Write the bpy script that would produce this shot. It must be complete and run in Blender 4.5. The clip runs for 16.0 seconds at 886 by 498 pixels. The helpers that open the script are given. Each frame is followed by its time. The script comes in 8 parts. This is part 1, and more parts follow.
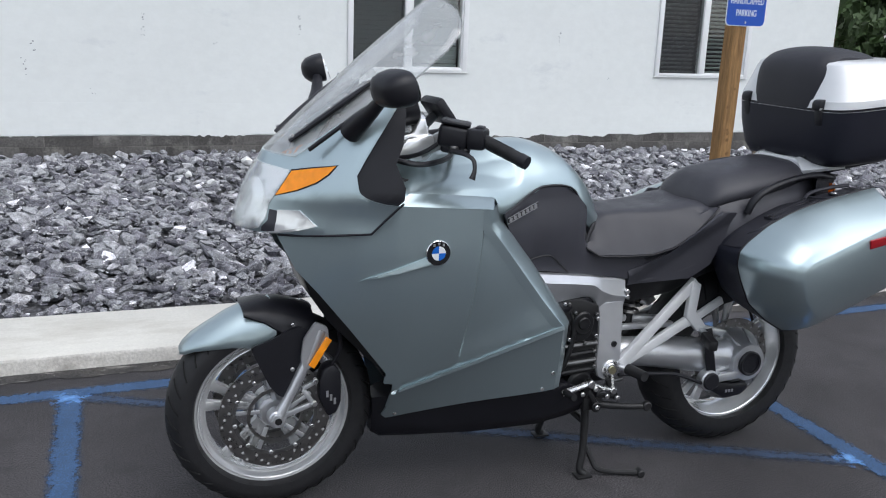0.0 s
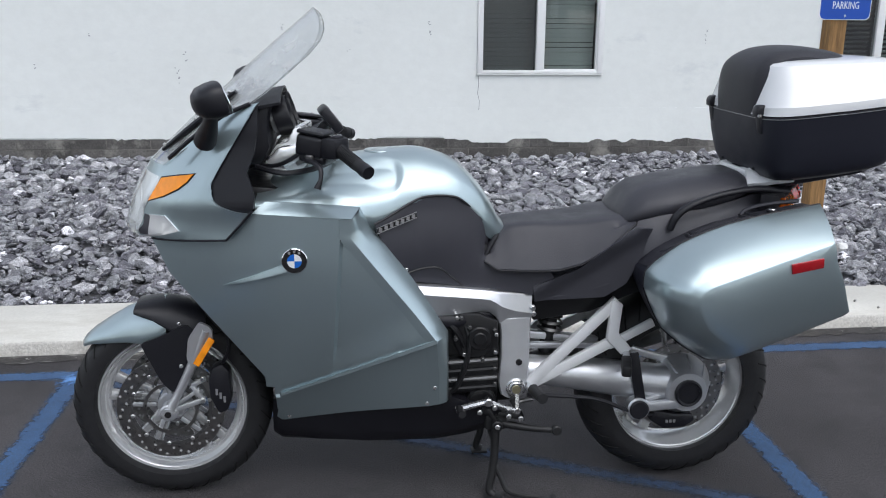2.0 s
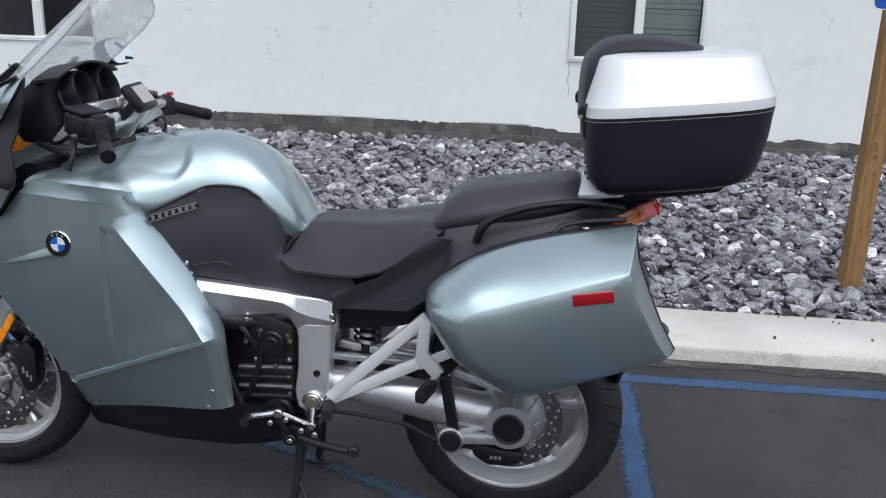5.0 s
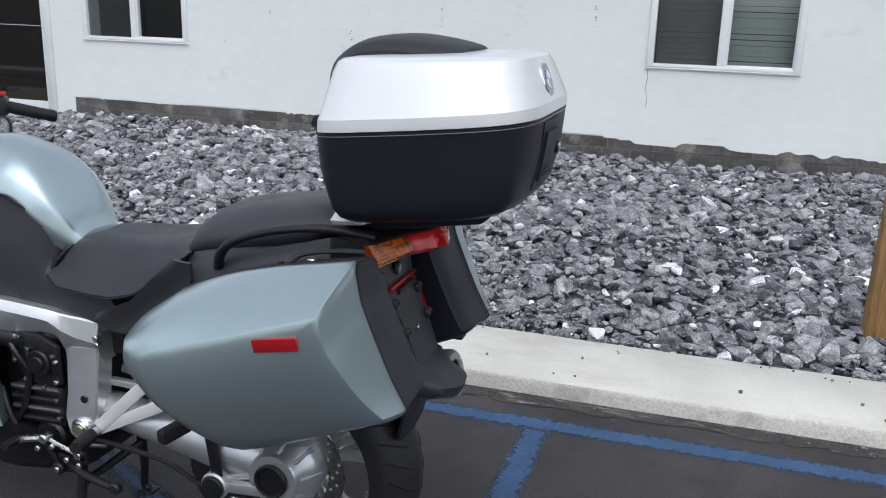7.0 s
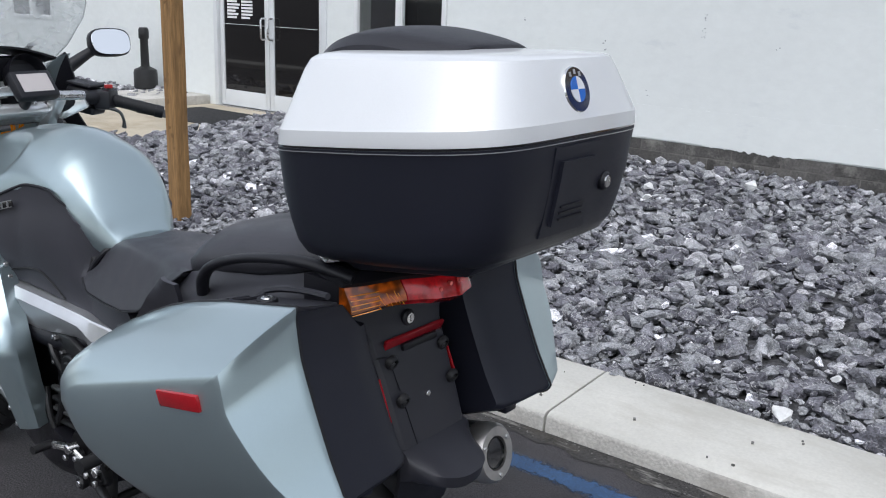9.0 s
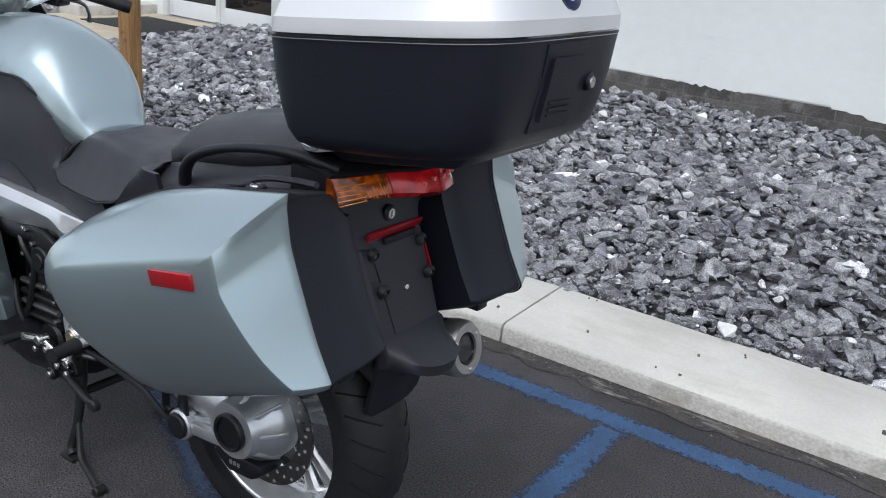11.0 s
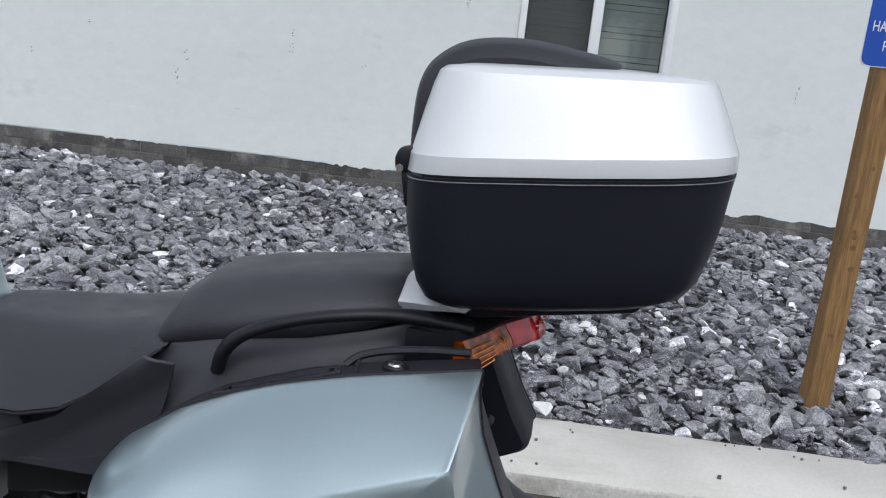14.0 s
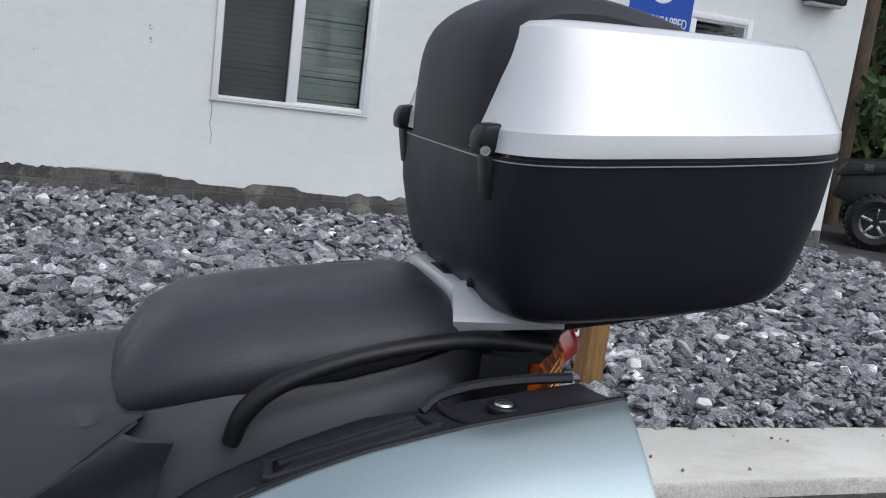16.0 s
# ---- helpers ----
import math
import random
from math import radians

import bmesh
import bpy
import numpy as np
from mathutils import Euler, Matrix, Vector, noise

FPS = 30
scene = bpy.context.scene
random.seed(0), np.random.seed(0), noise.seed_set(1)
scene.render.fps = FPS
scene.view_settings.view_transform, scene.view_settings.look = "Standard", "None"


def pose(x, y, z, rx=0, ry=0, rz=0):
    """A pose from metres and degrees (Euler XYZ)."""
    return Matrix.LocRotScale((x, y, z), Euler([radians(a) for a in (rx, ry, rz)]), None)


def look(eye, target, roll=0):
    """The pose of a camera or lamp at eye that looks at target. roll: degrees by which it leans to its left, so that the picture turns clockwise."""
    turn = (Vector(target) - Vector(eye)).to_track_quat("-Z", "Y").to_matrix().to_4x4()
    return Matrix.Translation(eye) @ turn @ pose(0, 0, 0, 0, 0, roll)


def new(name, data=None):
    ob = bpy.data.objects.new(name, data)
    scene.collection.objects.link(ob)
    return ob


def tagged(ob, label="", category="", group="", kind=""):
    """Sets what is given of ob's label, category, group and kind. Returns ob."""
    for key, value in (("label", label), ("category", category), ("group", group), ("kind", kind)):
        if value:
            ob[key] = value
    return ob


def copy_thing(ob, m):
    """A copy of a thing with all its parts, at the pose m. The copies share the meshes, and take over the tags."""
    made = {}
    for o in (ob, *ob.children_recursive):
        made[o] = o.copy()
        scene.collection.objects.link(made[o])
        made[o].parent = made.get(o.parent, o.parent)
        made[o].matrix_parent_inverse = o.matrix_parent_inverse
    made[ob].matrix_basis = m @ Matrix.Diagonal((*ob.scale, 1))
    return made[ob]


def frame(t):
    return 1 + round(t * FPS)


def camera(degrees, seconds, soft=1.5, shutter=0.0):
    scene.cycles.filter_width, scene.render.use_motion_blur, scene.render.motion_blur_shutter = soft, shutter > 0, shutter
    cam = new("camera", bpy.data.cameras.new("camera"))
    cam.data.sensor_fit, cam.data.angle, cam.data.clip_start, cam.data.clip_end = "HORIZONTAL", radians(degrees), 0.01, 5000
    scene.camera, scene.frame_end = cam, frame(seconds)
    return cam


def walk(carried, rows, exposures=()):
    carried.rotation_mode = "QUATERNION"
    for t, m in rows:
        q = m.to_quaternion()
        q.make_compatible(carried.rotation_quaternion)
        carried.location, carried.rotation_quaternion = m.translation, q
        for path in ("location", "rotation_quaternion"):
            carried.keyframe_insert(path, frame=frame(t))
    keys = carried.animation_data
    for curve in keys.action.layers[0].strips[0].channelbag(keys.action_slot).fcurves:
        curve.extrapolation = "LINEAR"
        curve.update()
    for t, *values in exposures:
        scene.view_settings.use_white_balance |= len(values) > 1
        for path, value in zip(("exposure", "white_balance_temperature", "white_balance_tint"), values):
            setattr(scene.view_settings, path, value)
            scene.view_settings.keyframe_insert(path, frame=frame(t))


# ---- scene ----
cam = camera(52.8, 16.0, soft=1.1)
PATH = [
    (0, (-0.406, -2.432, 1.407), (0.286, -0.621, 0.917), 2.3),
    (0.5, (-0.131, -2.566, 1.435), (0.44, -0.71, 0.956), 1.4),
    (1, (0.09, -2.579, 1.426), (0.572, -0.703, 0.928), 1.0),
    (1.5, (0.307, -2.572, 1.44), (0.672, -0.674, 0.925), 0.9),
    (2, (0.567, -2.626, 1.449), (0.764, -0.699, 0.949), 0.5),
    (2.5, (0.796, -2.655, 1.454), (0.899, -0.719, 0.963), 0.4),
    (3, (0.99, -2.573, 1.444), (1.048, -0.637, 0.943), 1.1),
    (3.2, (1.048, -2.543, 1.458), (1.08, -0.611, 0.943), 1.1),
    (5.3, (1.838, -2.334, 1.455), (1.534, -0.434, 0.907), 1.3),
    (5.5, (1.982, -2.315, 1.447), (1.617, -0.427, 0.896), 0.8),
    (6, (2.258, -2.215, 1.453), (1.786, -0.356, 0.886), -0.1),
    (6.5, (2.419, -2.041, 1.439), (1.894, -0.198, 0.865), 0.6),
    (7, (2.542, -1.837, 1.457), (1.947, -0.006, 0.914), 1.7),
    (7.5, (2.698, -1.658, 1.463), (1.923, 0.12, 0.975), 0.9),
    (8, (2.836, -1.502, 1.475), (1.887, 0.197, 1.016), -0.1),
    (8.5, (2.835, -1.316, 1.449), (1.779, 0.312, 0.967), 1.8),
    (9, (2.835, -1.199, 1.424), (1.665, 0.331, 0.886), 2.2),
    (9.2, (2.858, -1.192, 1.419), (1.638, 0.286, 0.848), 1.6),
    (11.3, (2.793, -1.347, 1.352), (1.809, 0.252, 0.662), 6.0),
    (11.5, (2.741, -1.381, 1.334), (1.811, 0.264, 0.678), 5.6),
    (12, (2.645, -1.374, 1.358), (1.81, 0.351, 0.787), 4.7),
    (12.5, (2.486, -1.323, 1.36), (1.819, 0.492, 0.849), 4.5),
    (13, (2.283, -1.404, 1.363), (1.873, 0.494, 0.886), 6.4),
    (13.5, (2.078, -1.465, 1.363), (1.842, 0.465, 0.897), 7.3),
    (14, (1.875, -1.387, 1.351), (1.735, 0.56, 0.919), 6.2),
    (14.5, (1.69, -1.397, 1.361), (1.78, 0.563, 0.973), 7.0),
    (15, (1.535, -1.416, 1.363), (1.812, 0.529, 0.986), 7.5),
    (15.5, (1.462, -1.273, 1.322), (1.852, 0.651, 0.938), 6.4),
    (16, (1.384, -1.074, 1.251), (2.01, 0.792, 0.894), 7.2),
]
walk(cam, [(t, look(eye, target, roll)) for t, eye, target, roll in PATH], ((0.0, 0.76, 6250, 10), (3.0, 0.71, 6250, 10), (6.0, 0.69, 6250, 10), (9.5, 0.71, 6250, 10), (12.3, 0.71, 6250, 10), (13.5, 0.60, 6250, 10), (14.5, 0.48, 6250, 10), (16.0, 0.46, 6250, 10)))

# ---- daylight: bright overcast, high sun behind thin cloud ----
world = bpy.data.worlds.new("overcast_sky")
scene.world = world
world.use_nodes = True
wn = world.node_tree
sky = wn.nodes.new("ShaderNodeTexSky")
sky.sky_type = "NISHITA"
sky.sun_disc = False
sky.sun_elevation = radians(58)
sky.sun_rotation = radians(157)
sky.air_density, sky.dust_density, sky.ozone_density = 1.0, 1.5, 1.0
soften = wn.nodes.new("ShaderNodeHueSaturation")
soften.inputs["Saturation"].default_value = 0.3
wn.links.new(sky.outputs[0], soften.inputs["Color"])
wn.links.new(soften.outputs[0], wn.nodes["Background"].inputs["Color"])
wn.nodes["Background"].inputs["Strength"].default_value = 0.15

sun_data = bpy.data.lights.new("sun", "SUN")
sun_data.energy, sun_data.angle, sun_data.color = 0.55, radians(60), (1.0, 0.97, 0.93)
sun = new("sun", sun_data)
sun.matrix_world = look((2.5, -6, 12), (0, 0, 0))

# ---- building blocks ----
def part(name, bm, material, parent=None, label="", smooth=40.0):
    """One mesh object from a bmesh, under its thing or part."""
    mesh = bpy.data.meshes.new(name)
    bmesh.ops.recalc_face_normals(bm, faces=bm.faces[:])
    for f in bm.faces:
        f.smooth = smooth > 0
    if smooth > 0:
        limit = radians(smooth)
        for e in bm.edges:
            if len(e.link_faces) == 2 and e.calc_face_angle(0.0) > limit:
                e.smooth = False
    bm.to_mesh(mesh)
    bm.free()
    if material:
        mesh.materials.append(material)
    ob = new(name, mesh)
    if parent:
        ob.parent = parent
    if label:
        ob["label"] = label
    return ob


def thing(name, x=0.0, y=0.0, z=0.0, rz=0.0, label="", category="", group="", kind=""):
    ob = new(name)
    ob.empty_display_size = 0.1
    ob.matrix_basis = pose(x, y, z, 0, 0, rz)
    return tagged(ob, label, category, group, kind)


def merge(*bms):
    out = bms[0]
    for b in bms[1:]:
        m = bpy.data.meshes.new("t")
        b.to_mesh(m)
        b.free()
        out.from_mesh(m)
        bpy.data.meshes.remove(m)
    return out


def box(x0, x1, y0, y1, z0, z1, bevel=0.0, segs=2):
    bm = bmesh.new()
    bmesh.ops.create_cube(bm, size=1.0)
    for v in bm.verts:
        v.co = Vector(((x0 + x1) / 2 + v.co.x * (x1 - x0), (y0 + y1) / 2 + v.co.y * (y1 - y0), (z0 + z1) / 2 + v.co.z * (z1 - z0)))
    if bevel > 0:
        bmesh.ops.bevel(bm, geom=bm.edges[:], offset=bevel, segments=segs, affect="EDGES", profile=0.5)
    return bm


def moved(bm, m):
    bmesh.ops.transform(bm, matrix=m, verts=bm.verts[:])
    return bm


def mirrored(bm):
    """A copy across the bike's middle plane."""
    out = bm.copy()
    for v in out.verts:
        v.co.y = -v.co.y
    bmesh.ops.reverse_faces(out, faces=out.faces[:])
    return out


def rings(list_of_rings, cap=True, close=True):
    """A skin over rings of points, each of the same count."""
    bm = bmesh.new()
    rows = [[bm.verts.new(p) for p in ring] for ring in list_of_rings]
    n = len(rows[0])
    for a, b in zip(rows, rows[1:]):
        for i in range(n if close else n - 1):
            j = (i + 1) % n
            bm.faces.new((a[i], a[j], b[j], b[i]))
    if cap and close:
        bm.faces.new(rows[0][::-1])
        bm.faces.new(rows[-1])
    return bm


def smooth_path(points, per=6):
    """A Catmull-Rom curve through points."""
    p = [Vector(q) for q in points]
    p = [p[0] * 2 - p[1]] + p + [p[-1] * 2 - p[-2]]
    out = []
    for a, b, c, d in zip(p, p[1:], p[2:], p[3:]):
        for k in range(per):
            t = k / per
            out.append(0.5 * (2 * b + (c - a) * t + (2 * a - 5 * b + 4 * c - d) * t * t + (3 * b - a - 3 * c + d) * t ** 3))
    out.append(p[-2])
    return out


def tube(points, radius, sides=10, per=0, flat=1.0):
    """A round or flattened bar along points; radius may be a list."""
    pts = smooth_path(points, per) if per else [Vector(q) for q in points]
    n = len(pts)
    if isinstance(radius, (int, float)):
        rad = [radius] * n
    else:
        rad = [float(np.interp(i / max(1, n - 1), np.linspace(0, 1, len(radius)), radius)) for i in range(n)]
    up = Vector((0, 0, 1))
    made = []
    for i, q in enumerate(pts):
        d = (pts[min(i + 1, n - 1)] - pts[max(i - 1, 0)]).normalized()
        if abs(d.dot(up)) > 0.95:
            up = Vector((0, 1, 0)) if abs(d.y) < 0.9 else Vector((1, 0, 0))
        s = d.cross(up).normalized()
        u = s.cross(d).normalized()
        up = u
        made.append([q + rad[i] * (math.cos(a) * s + flat * math.sin(a) * u) for a in np.linspace(0, 2 * math.pi, sides, endpoint=False)])
    return rings(made)


def bar(a, b, w, h, bevel=0.0):
    """A square bar from a to b."""
    a, b = Vector(a), Vector(b)
    d = b - a
    bm = box(-w / 2, w / 2, -h / 2, h / 2, 0, d.length, bevel)
    return moved(bm, Matrix.Translation(a) @ d.to_track_quat("Z", "Y").to_matrix().to_4x4())


def lathe(profile, sides=48, axis="Y"):
    """A turned body: profile of (radius, along)."""
    made = []
    for r, h in profile:
        ring = []
        for a in np.linspace(0, 2 * math.pi, sides, endpoint=False):
            c, s = r * math.cos(a), r * math.sin(a)
            ring.append((c, h, s) if axis == "Y" else (c, s, h) if axis == "Z" else (h, c, s))
        made.append(ring)
    return rings(made, cap=profile[0][0] > 1e-4)


def disc(x, y, z, r, depth, axis="Y", sides=24, bevel=0.0):
    b = min(bevel, r * 0.4, depth * 0.45)
    prof = [(r - b, -depth / 2), (r, -depth / 2 + b), (r, depth / 2 - b), (r - b, depth / 2)] if b else [(r, -depth / 2), (r, depth / 2)]
    return moved(lathe(prof, sides, axis), Matrix.Translation((x, y, z)))


def sheet(outline, shape, thick=0.006, step=0.03, cuts=(), rounded=0.0, tidy=True):
    """A curved panel: an outline in the x-z plane, cut into a grid, bent sideways by shape(x, z) and given thickness inwards."""
    bm = bmesh.new()
    pts = [Vector((x, 0, z)) for x, z in outline]
    if rounded:
        made = []
        for i, p in enumerate(pts):
            a, b = pts[i - 1], pts[(i + 1) % len(pts)]
            ra, rb = min(rounded, (a - p).length * 0.4), min(rounded, (b - p).length * 0.4)
            pa, pb = p + (a - p).normalized() * ra, p + (b - p).normalized() * rb
            made += [pa, (pa + 2 * p + pb) / 4, pb]
        pts = made
    face = bm.faces.new([bm.verts.new(p) for p in pts])
    bmesh.ops.triangulate(bm, faces=[face])
    xs, zs = [p.x for p in pts], [p.z for p in pts]

    def cut(co, no):
        bmesh.ops.bisect_plane(bm, geom=bm.verts[:] + bm.edges[:] + bm.faces[:], plane_co=co, plane_no=no, dist=0.0005)

    turn = sum(a.x * b.z - b.x * a.z for a, b in zip(pts, pts[1:] + pts[:1]))
    for i, p in enumerate(pts):
        a, b = p - pts[i - 1], pts[(i + 1) % len(pts)] - p
        if (a.x * b.z - a.z * b.x) * turn < 0:
            cut((p.x, 0, 0), (1, 0, 0))
    for (ax, az), (bx, bz) in cuts:
        cut((ax, 0, az), (-(bz - az), 0, bx - ax))
    for x in np.arange(min(xs) + step, max(xs), step):
        cut((x, 0, 0), (1, 0, 0))
    for z in np.arange(min(zs) + step, max(zs), step):
        cut((0, 0, z), (0, 0, 1))
    def on_cut(e):
        for (ax, az), (bx, bz) in cuts:
            k = math.hypot(bx - ax, bz - az)
            if all(abs((v.co.x - ax) * (bz - az) - (v.co.z - az) * (bx - ax)) / k < 0.001 for v in e.verts):
                return True
        return False

    spare = []
    for e in bm.edges:
        d = e.verts[1].co - e.verts[0].co
        if len(e.link_faces) == 2 and abs(d.x) > 1e-5 and abs(d.z) > 1e-5 and not on_cut(e):
            spare.append(e)
    if tidy:
        bmesh.ops.dissolve_edges(bm, edges=spare, use_verts=False, use_face_split=False)
    bmesh.ops.dissolve_degenerate(bm, dist=0.0003, edges=bm.edges[:])
    outer = {v: v.co.copy() for v in bm.verts}
    for v in bm.verts:
        v.co.y = shape(v.co.x, v.co.z)
    rim = [e for e in bm.edges if e.is_boundary]
    got = bmesh.ops.extrude_face_region(bm, geom=bm.faces[:])
    inward = 1.0 if sum(v.co.y for v in outer) < 0 else -1.0
    for g in got["geom"]:
        if isinstance(g, bmesh.types.BMVert):
            g.co.y += inward * thick
    return bm


def prism(outline, y0, y1, bevel=0.0):
    """An outline in the x-z plane, given depth along y."""
    bm = bmesh.new()
    a = [bm.verts.new((x, y0, z)) for x, z in outline]
    b = [bm.verts.new((x, y1, z)) for x, z in outline]
    bm.faces.new(a)
    bm.faces.new(b[::-1])
    for i in range(len(a)):
        j = (i + 1) % len(a)
        bm.faces.new((a[i], b[i], b[j], a[j]))
    bmesh.ops.recalc_face_normals(bm, faces=bm.faces[:])
    if bevel:
        bmesh.ops.bevel(bm, geom=bm.edges[:], offset=bevel, segments=2, affect="EDGES", profile=0.5)
    return bm


def lettering(name, text, size, material, parent, m, label=""):
    """Flat raised letters in the built-in font."""
    curve = bpy.data.curves.new(name, "FONT")
    curve.body, curve.size, curve.align_x, curve.align_y, curve.extrude = text, size, "CENTER", "CENTER", 0.0008
    tmp = bpy.data.objects.new("tmp", curve)
    scene.collection.objects.link(tmp)
    mesh = bpy.data.meshes.new_from_object(tmp.evaluated_get(bpy.context.evaluated_depsgraph_get()))
    bpy.data.objects.remove(tmp)
    mesh.materials.clear()
    mesh.materials.append(material)
    ob = new(name, mesh)
    ob.parent = parent
    ob.matrix_basis = m
    if label:
        ob["label"] = label
    return ob


# ---- materials ----
def mat(name, color, rough=0.5, metal=0.0, coat=0.0, coat_rough=0.05, var=0.0, var_scale=8.0, grain=0.0, grain_scale=300.0, bump=0.0, bump_scale=200.0,
        rough_var=0.0, random_amount=0.0, island=False, stretch=(1, 1, 1), alpha=1.0, transmission=0.0, ior=1.45, spec=0.5):
    """A surface with colour variation at two scales, roughness variation and fine relief."""
    m = bpy.data.materials.new(name)
    m.use_nodes = True
    n, l = m.node_tree.nodes, m.node_tree.links
    b = n["Principled BSDF"]
    b.inputs["Base Color"].default_value = (*color, 1)
    b.inputs["Roughness"].default_value = rough
    b.inputs["Metallic"].default_value = metal
    b.inputs["Coat Weight"].default_value = coat
    b.inputs["Coat Roughness"].default_value = coat_rough
    b.inputs["Transmission Weight"].default_value = transmission
    b.inputs["IOR"].default_value = ior
    b.inputs["Alpha"].default_value = alpha
    b.inputs["Specular IOR Level"].default_value = spec
    co = n.new("ShaderNodeTexCoord")
    mp = n.new("ShaderNodeMapping")
    mp.inputs["Scale"].default_value = stretch
    l.new(co.outputs["Object"], mp.inputs["Vector"])

    def noise_at(scale, detail=4.0):
        t = n.new("ShaderNodeTexNoise")
        t.inputs["Scale"].default_value, t.inputs["Detail"].default_value = scale, detail
        l.new(mp.outputs[0], t.inputs["Vector"])
        return t.outputs["Fac"]

    def spread(src, lo, hi):
        r = n.new("ShaderNodeMapRange")
        r.inputs["From Min"].default_value, r.inputs["From Max"].default_value = 0.3, 0.7
        r.inputs["To Min"].default_value, r.inputs["To Max"].default_value = lo, hi
        l.new(src, r.inputs["Value"])
        return r.outputs[0]

    def times(a, c):
        k = n.new("ShaderNodeMath")
        k.operation = "MULTIPLY"
        l.new(a, k.inputs[0])
        l.new(c, k.inputs[1])
        return k.outputs[0]

    value = None
    for amount, scale in ((var, var_scale), (grain, grain_scale)):
        if amount:
            got = spread(noise_at(scale), 1 - amount, 1 + amount)
            value = got if value is None else times(value, got)
    if random_amount:
        src = n.new("ShaderNodeNewGeometry").outputs["Random Per Island"] if island else n.new("ShaderNodeObjectInfo").outputs["Random"]
        r = n.new("ShaderNodeMapRange")
        r.inputs["To Min"].default_value, r.inputs["To Max"].default_value = 1 - random_amount, 1 + random_amount
        l.new(src, r.inputs["Value"])
        value = r.outputs[0] if value is None else times(value, r.outputs[0])
    if value is not None:
        h = n.new("ShaderNodeHueSaturation")
        h.inputs["Color"].default_value = (*color, 1)
        l.new(value, h.inputs["Value"])
        l.new(h.outputs[0], b.inputs["Base Color"])
    if rough_var:
        l.new(spread(noise_at(var_scale * 2.3), max(0.02, rough - rough_var), min(1, rough + rough_var)), b.inputs["Roughness"])
    if bump:
        k = n.new("ShaderNodeBump")
        k.inputs["Strength"].default_value = bump
        k.inputs["Distance"].default_value = 0.01
        l.new(noise_at(bump_scale), k.inputs["Height"])
        l.new(k.outputs[0], b.inputs["Normal"])
    return m


def mixed(m, color, scale, lo, hi, rough=None, detail=6.0, stretch=(1, 1, 1)):
    """Lays a second colour over a material in patches of a noise."""
    n, l = m.node_tree.nodes, m.node_tree.links
    b = n["Principled BSDF"]
    co = n.new("ShaderNodeTexCoord")
    mp = n.new("ShaderNodeMapping")
    mp.inputs["Scale"].default_value = stretch
    l.new(co.outputs["Object"], mp.inputs["Vector"])
    t = n.new("ShaderNodeTexNoise")
    t.inputs["Scale"].default_value, t.inputs["Detail"].default_value, t.inputs["Roughness"].default_value = scale, detail, 0.65
    l.new(mp.outputs[0], t.inputs["Vector"])
    r = n.new("ShaderNodeMapRange")
    r.inputs["From Min"].default_value, r.inputs["From Max"].default_value = lo, hi
    l.new(t.outputs["Fac"], r.inputs["Value"])
    x = n.new("ShaderNodeMix")
    x.data_type = "RGBA"
    l.new(r.outputs[0], x.inputs["Factor"])
    old = b.inputs["Base Color"]
    if old.links:
        l.new(old.links[0].from_socket, x.inputs["A"])
    else:
        x.inputs["A"].default_value = old.default_value
    x.inputs["B"].default_value = (*color, 1)
    l.new(x.outputs["Result"], b.inputs["Base Color"])
    return m


asphalt = mixed(mixed(mat("asphalt", (0.058, 0.054, 0.057), 0.82, var=0.35, var_scale=1.3, grain=1.0, grain_scale=200, bump=0.8, bump_scale=240), (0.038, 0.036, 0.038), 5.5, 0.50, 0.75, detail=12.0), (0.26, 0.255, 0.25), 170, 0.645, 0.69)
def worn_edges(m, lo=0.60, hi=0.80, gain=1.2, scale=42):
    """Paint that thins out raggedly towards the rim of its stripe, so that the asphalt shows through."""
    n, l = m.node_tree.nodes, m.node_tree.links
    co, off, size = n.new("ShaderNodeTexCoord"), n.new("ShaderNodeVectorMath"), n.new("ShaderNodeVectorMath")
    off.operation, size.operation = "SUBTRACT", "LENGTH"
    off.inputs[1].default_value = (0.5, 0.5, 0.0)
    l.new(co.outputs["UV"], off.inputs[0])
    l.new(off.outputs[0], size.inputs[0])
    noise, near, ramp = n.new("ShaderNodeTexNoise"), n.new("ShaderNodeMath"), n.new("ShaderNodeMapRange")
    noise.inputs["Scale"].default_value, noise.inputs["Detail"].default_value, noise.inputs["Roughness"].default_value = scale, 8.0, 0.72
    l.new(co.outputs["Object"], noise.inputs["Vector"])
    near.operation = "MULTIPLY_ADD"
    l.new(size.outputs["Value"], near.inputs[0])
    near.inputs[1].default_value = -gain
    l.new(noise.outputs["Fac"], near.inputs[2])
    ramp.inputs["From Min"].default_value, ramp.inputs["From Max"].default_value = lo - 0.5 * gain, hi - 0.5 * gain
    l.new(near.outputs[0], ramp.inputs["Value"])
    l.new(ramp.outputs[0], n["Principled BSDF"].inputs["Alpha"])
    return m


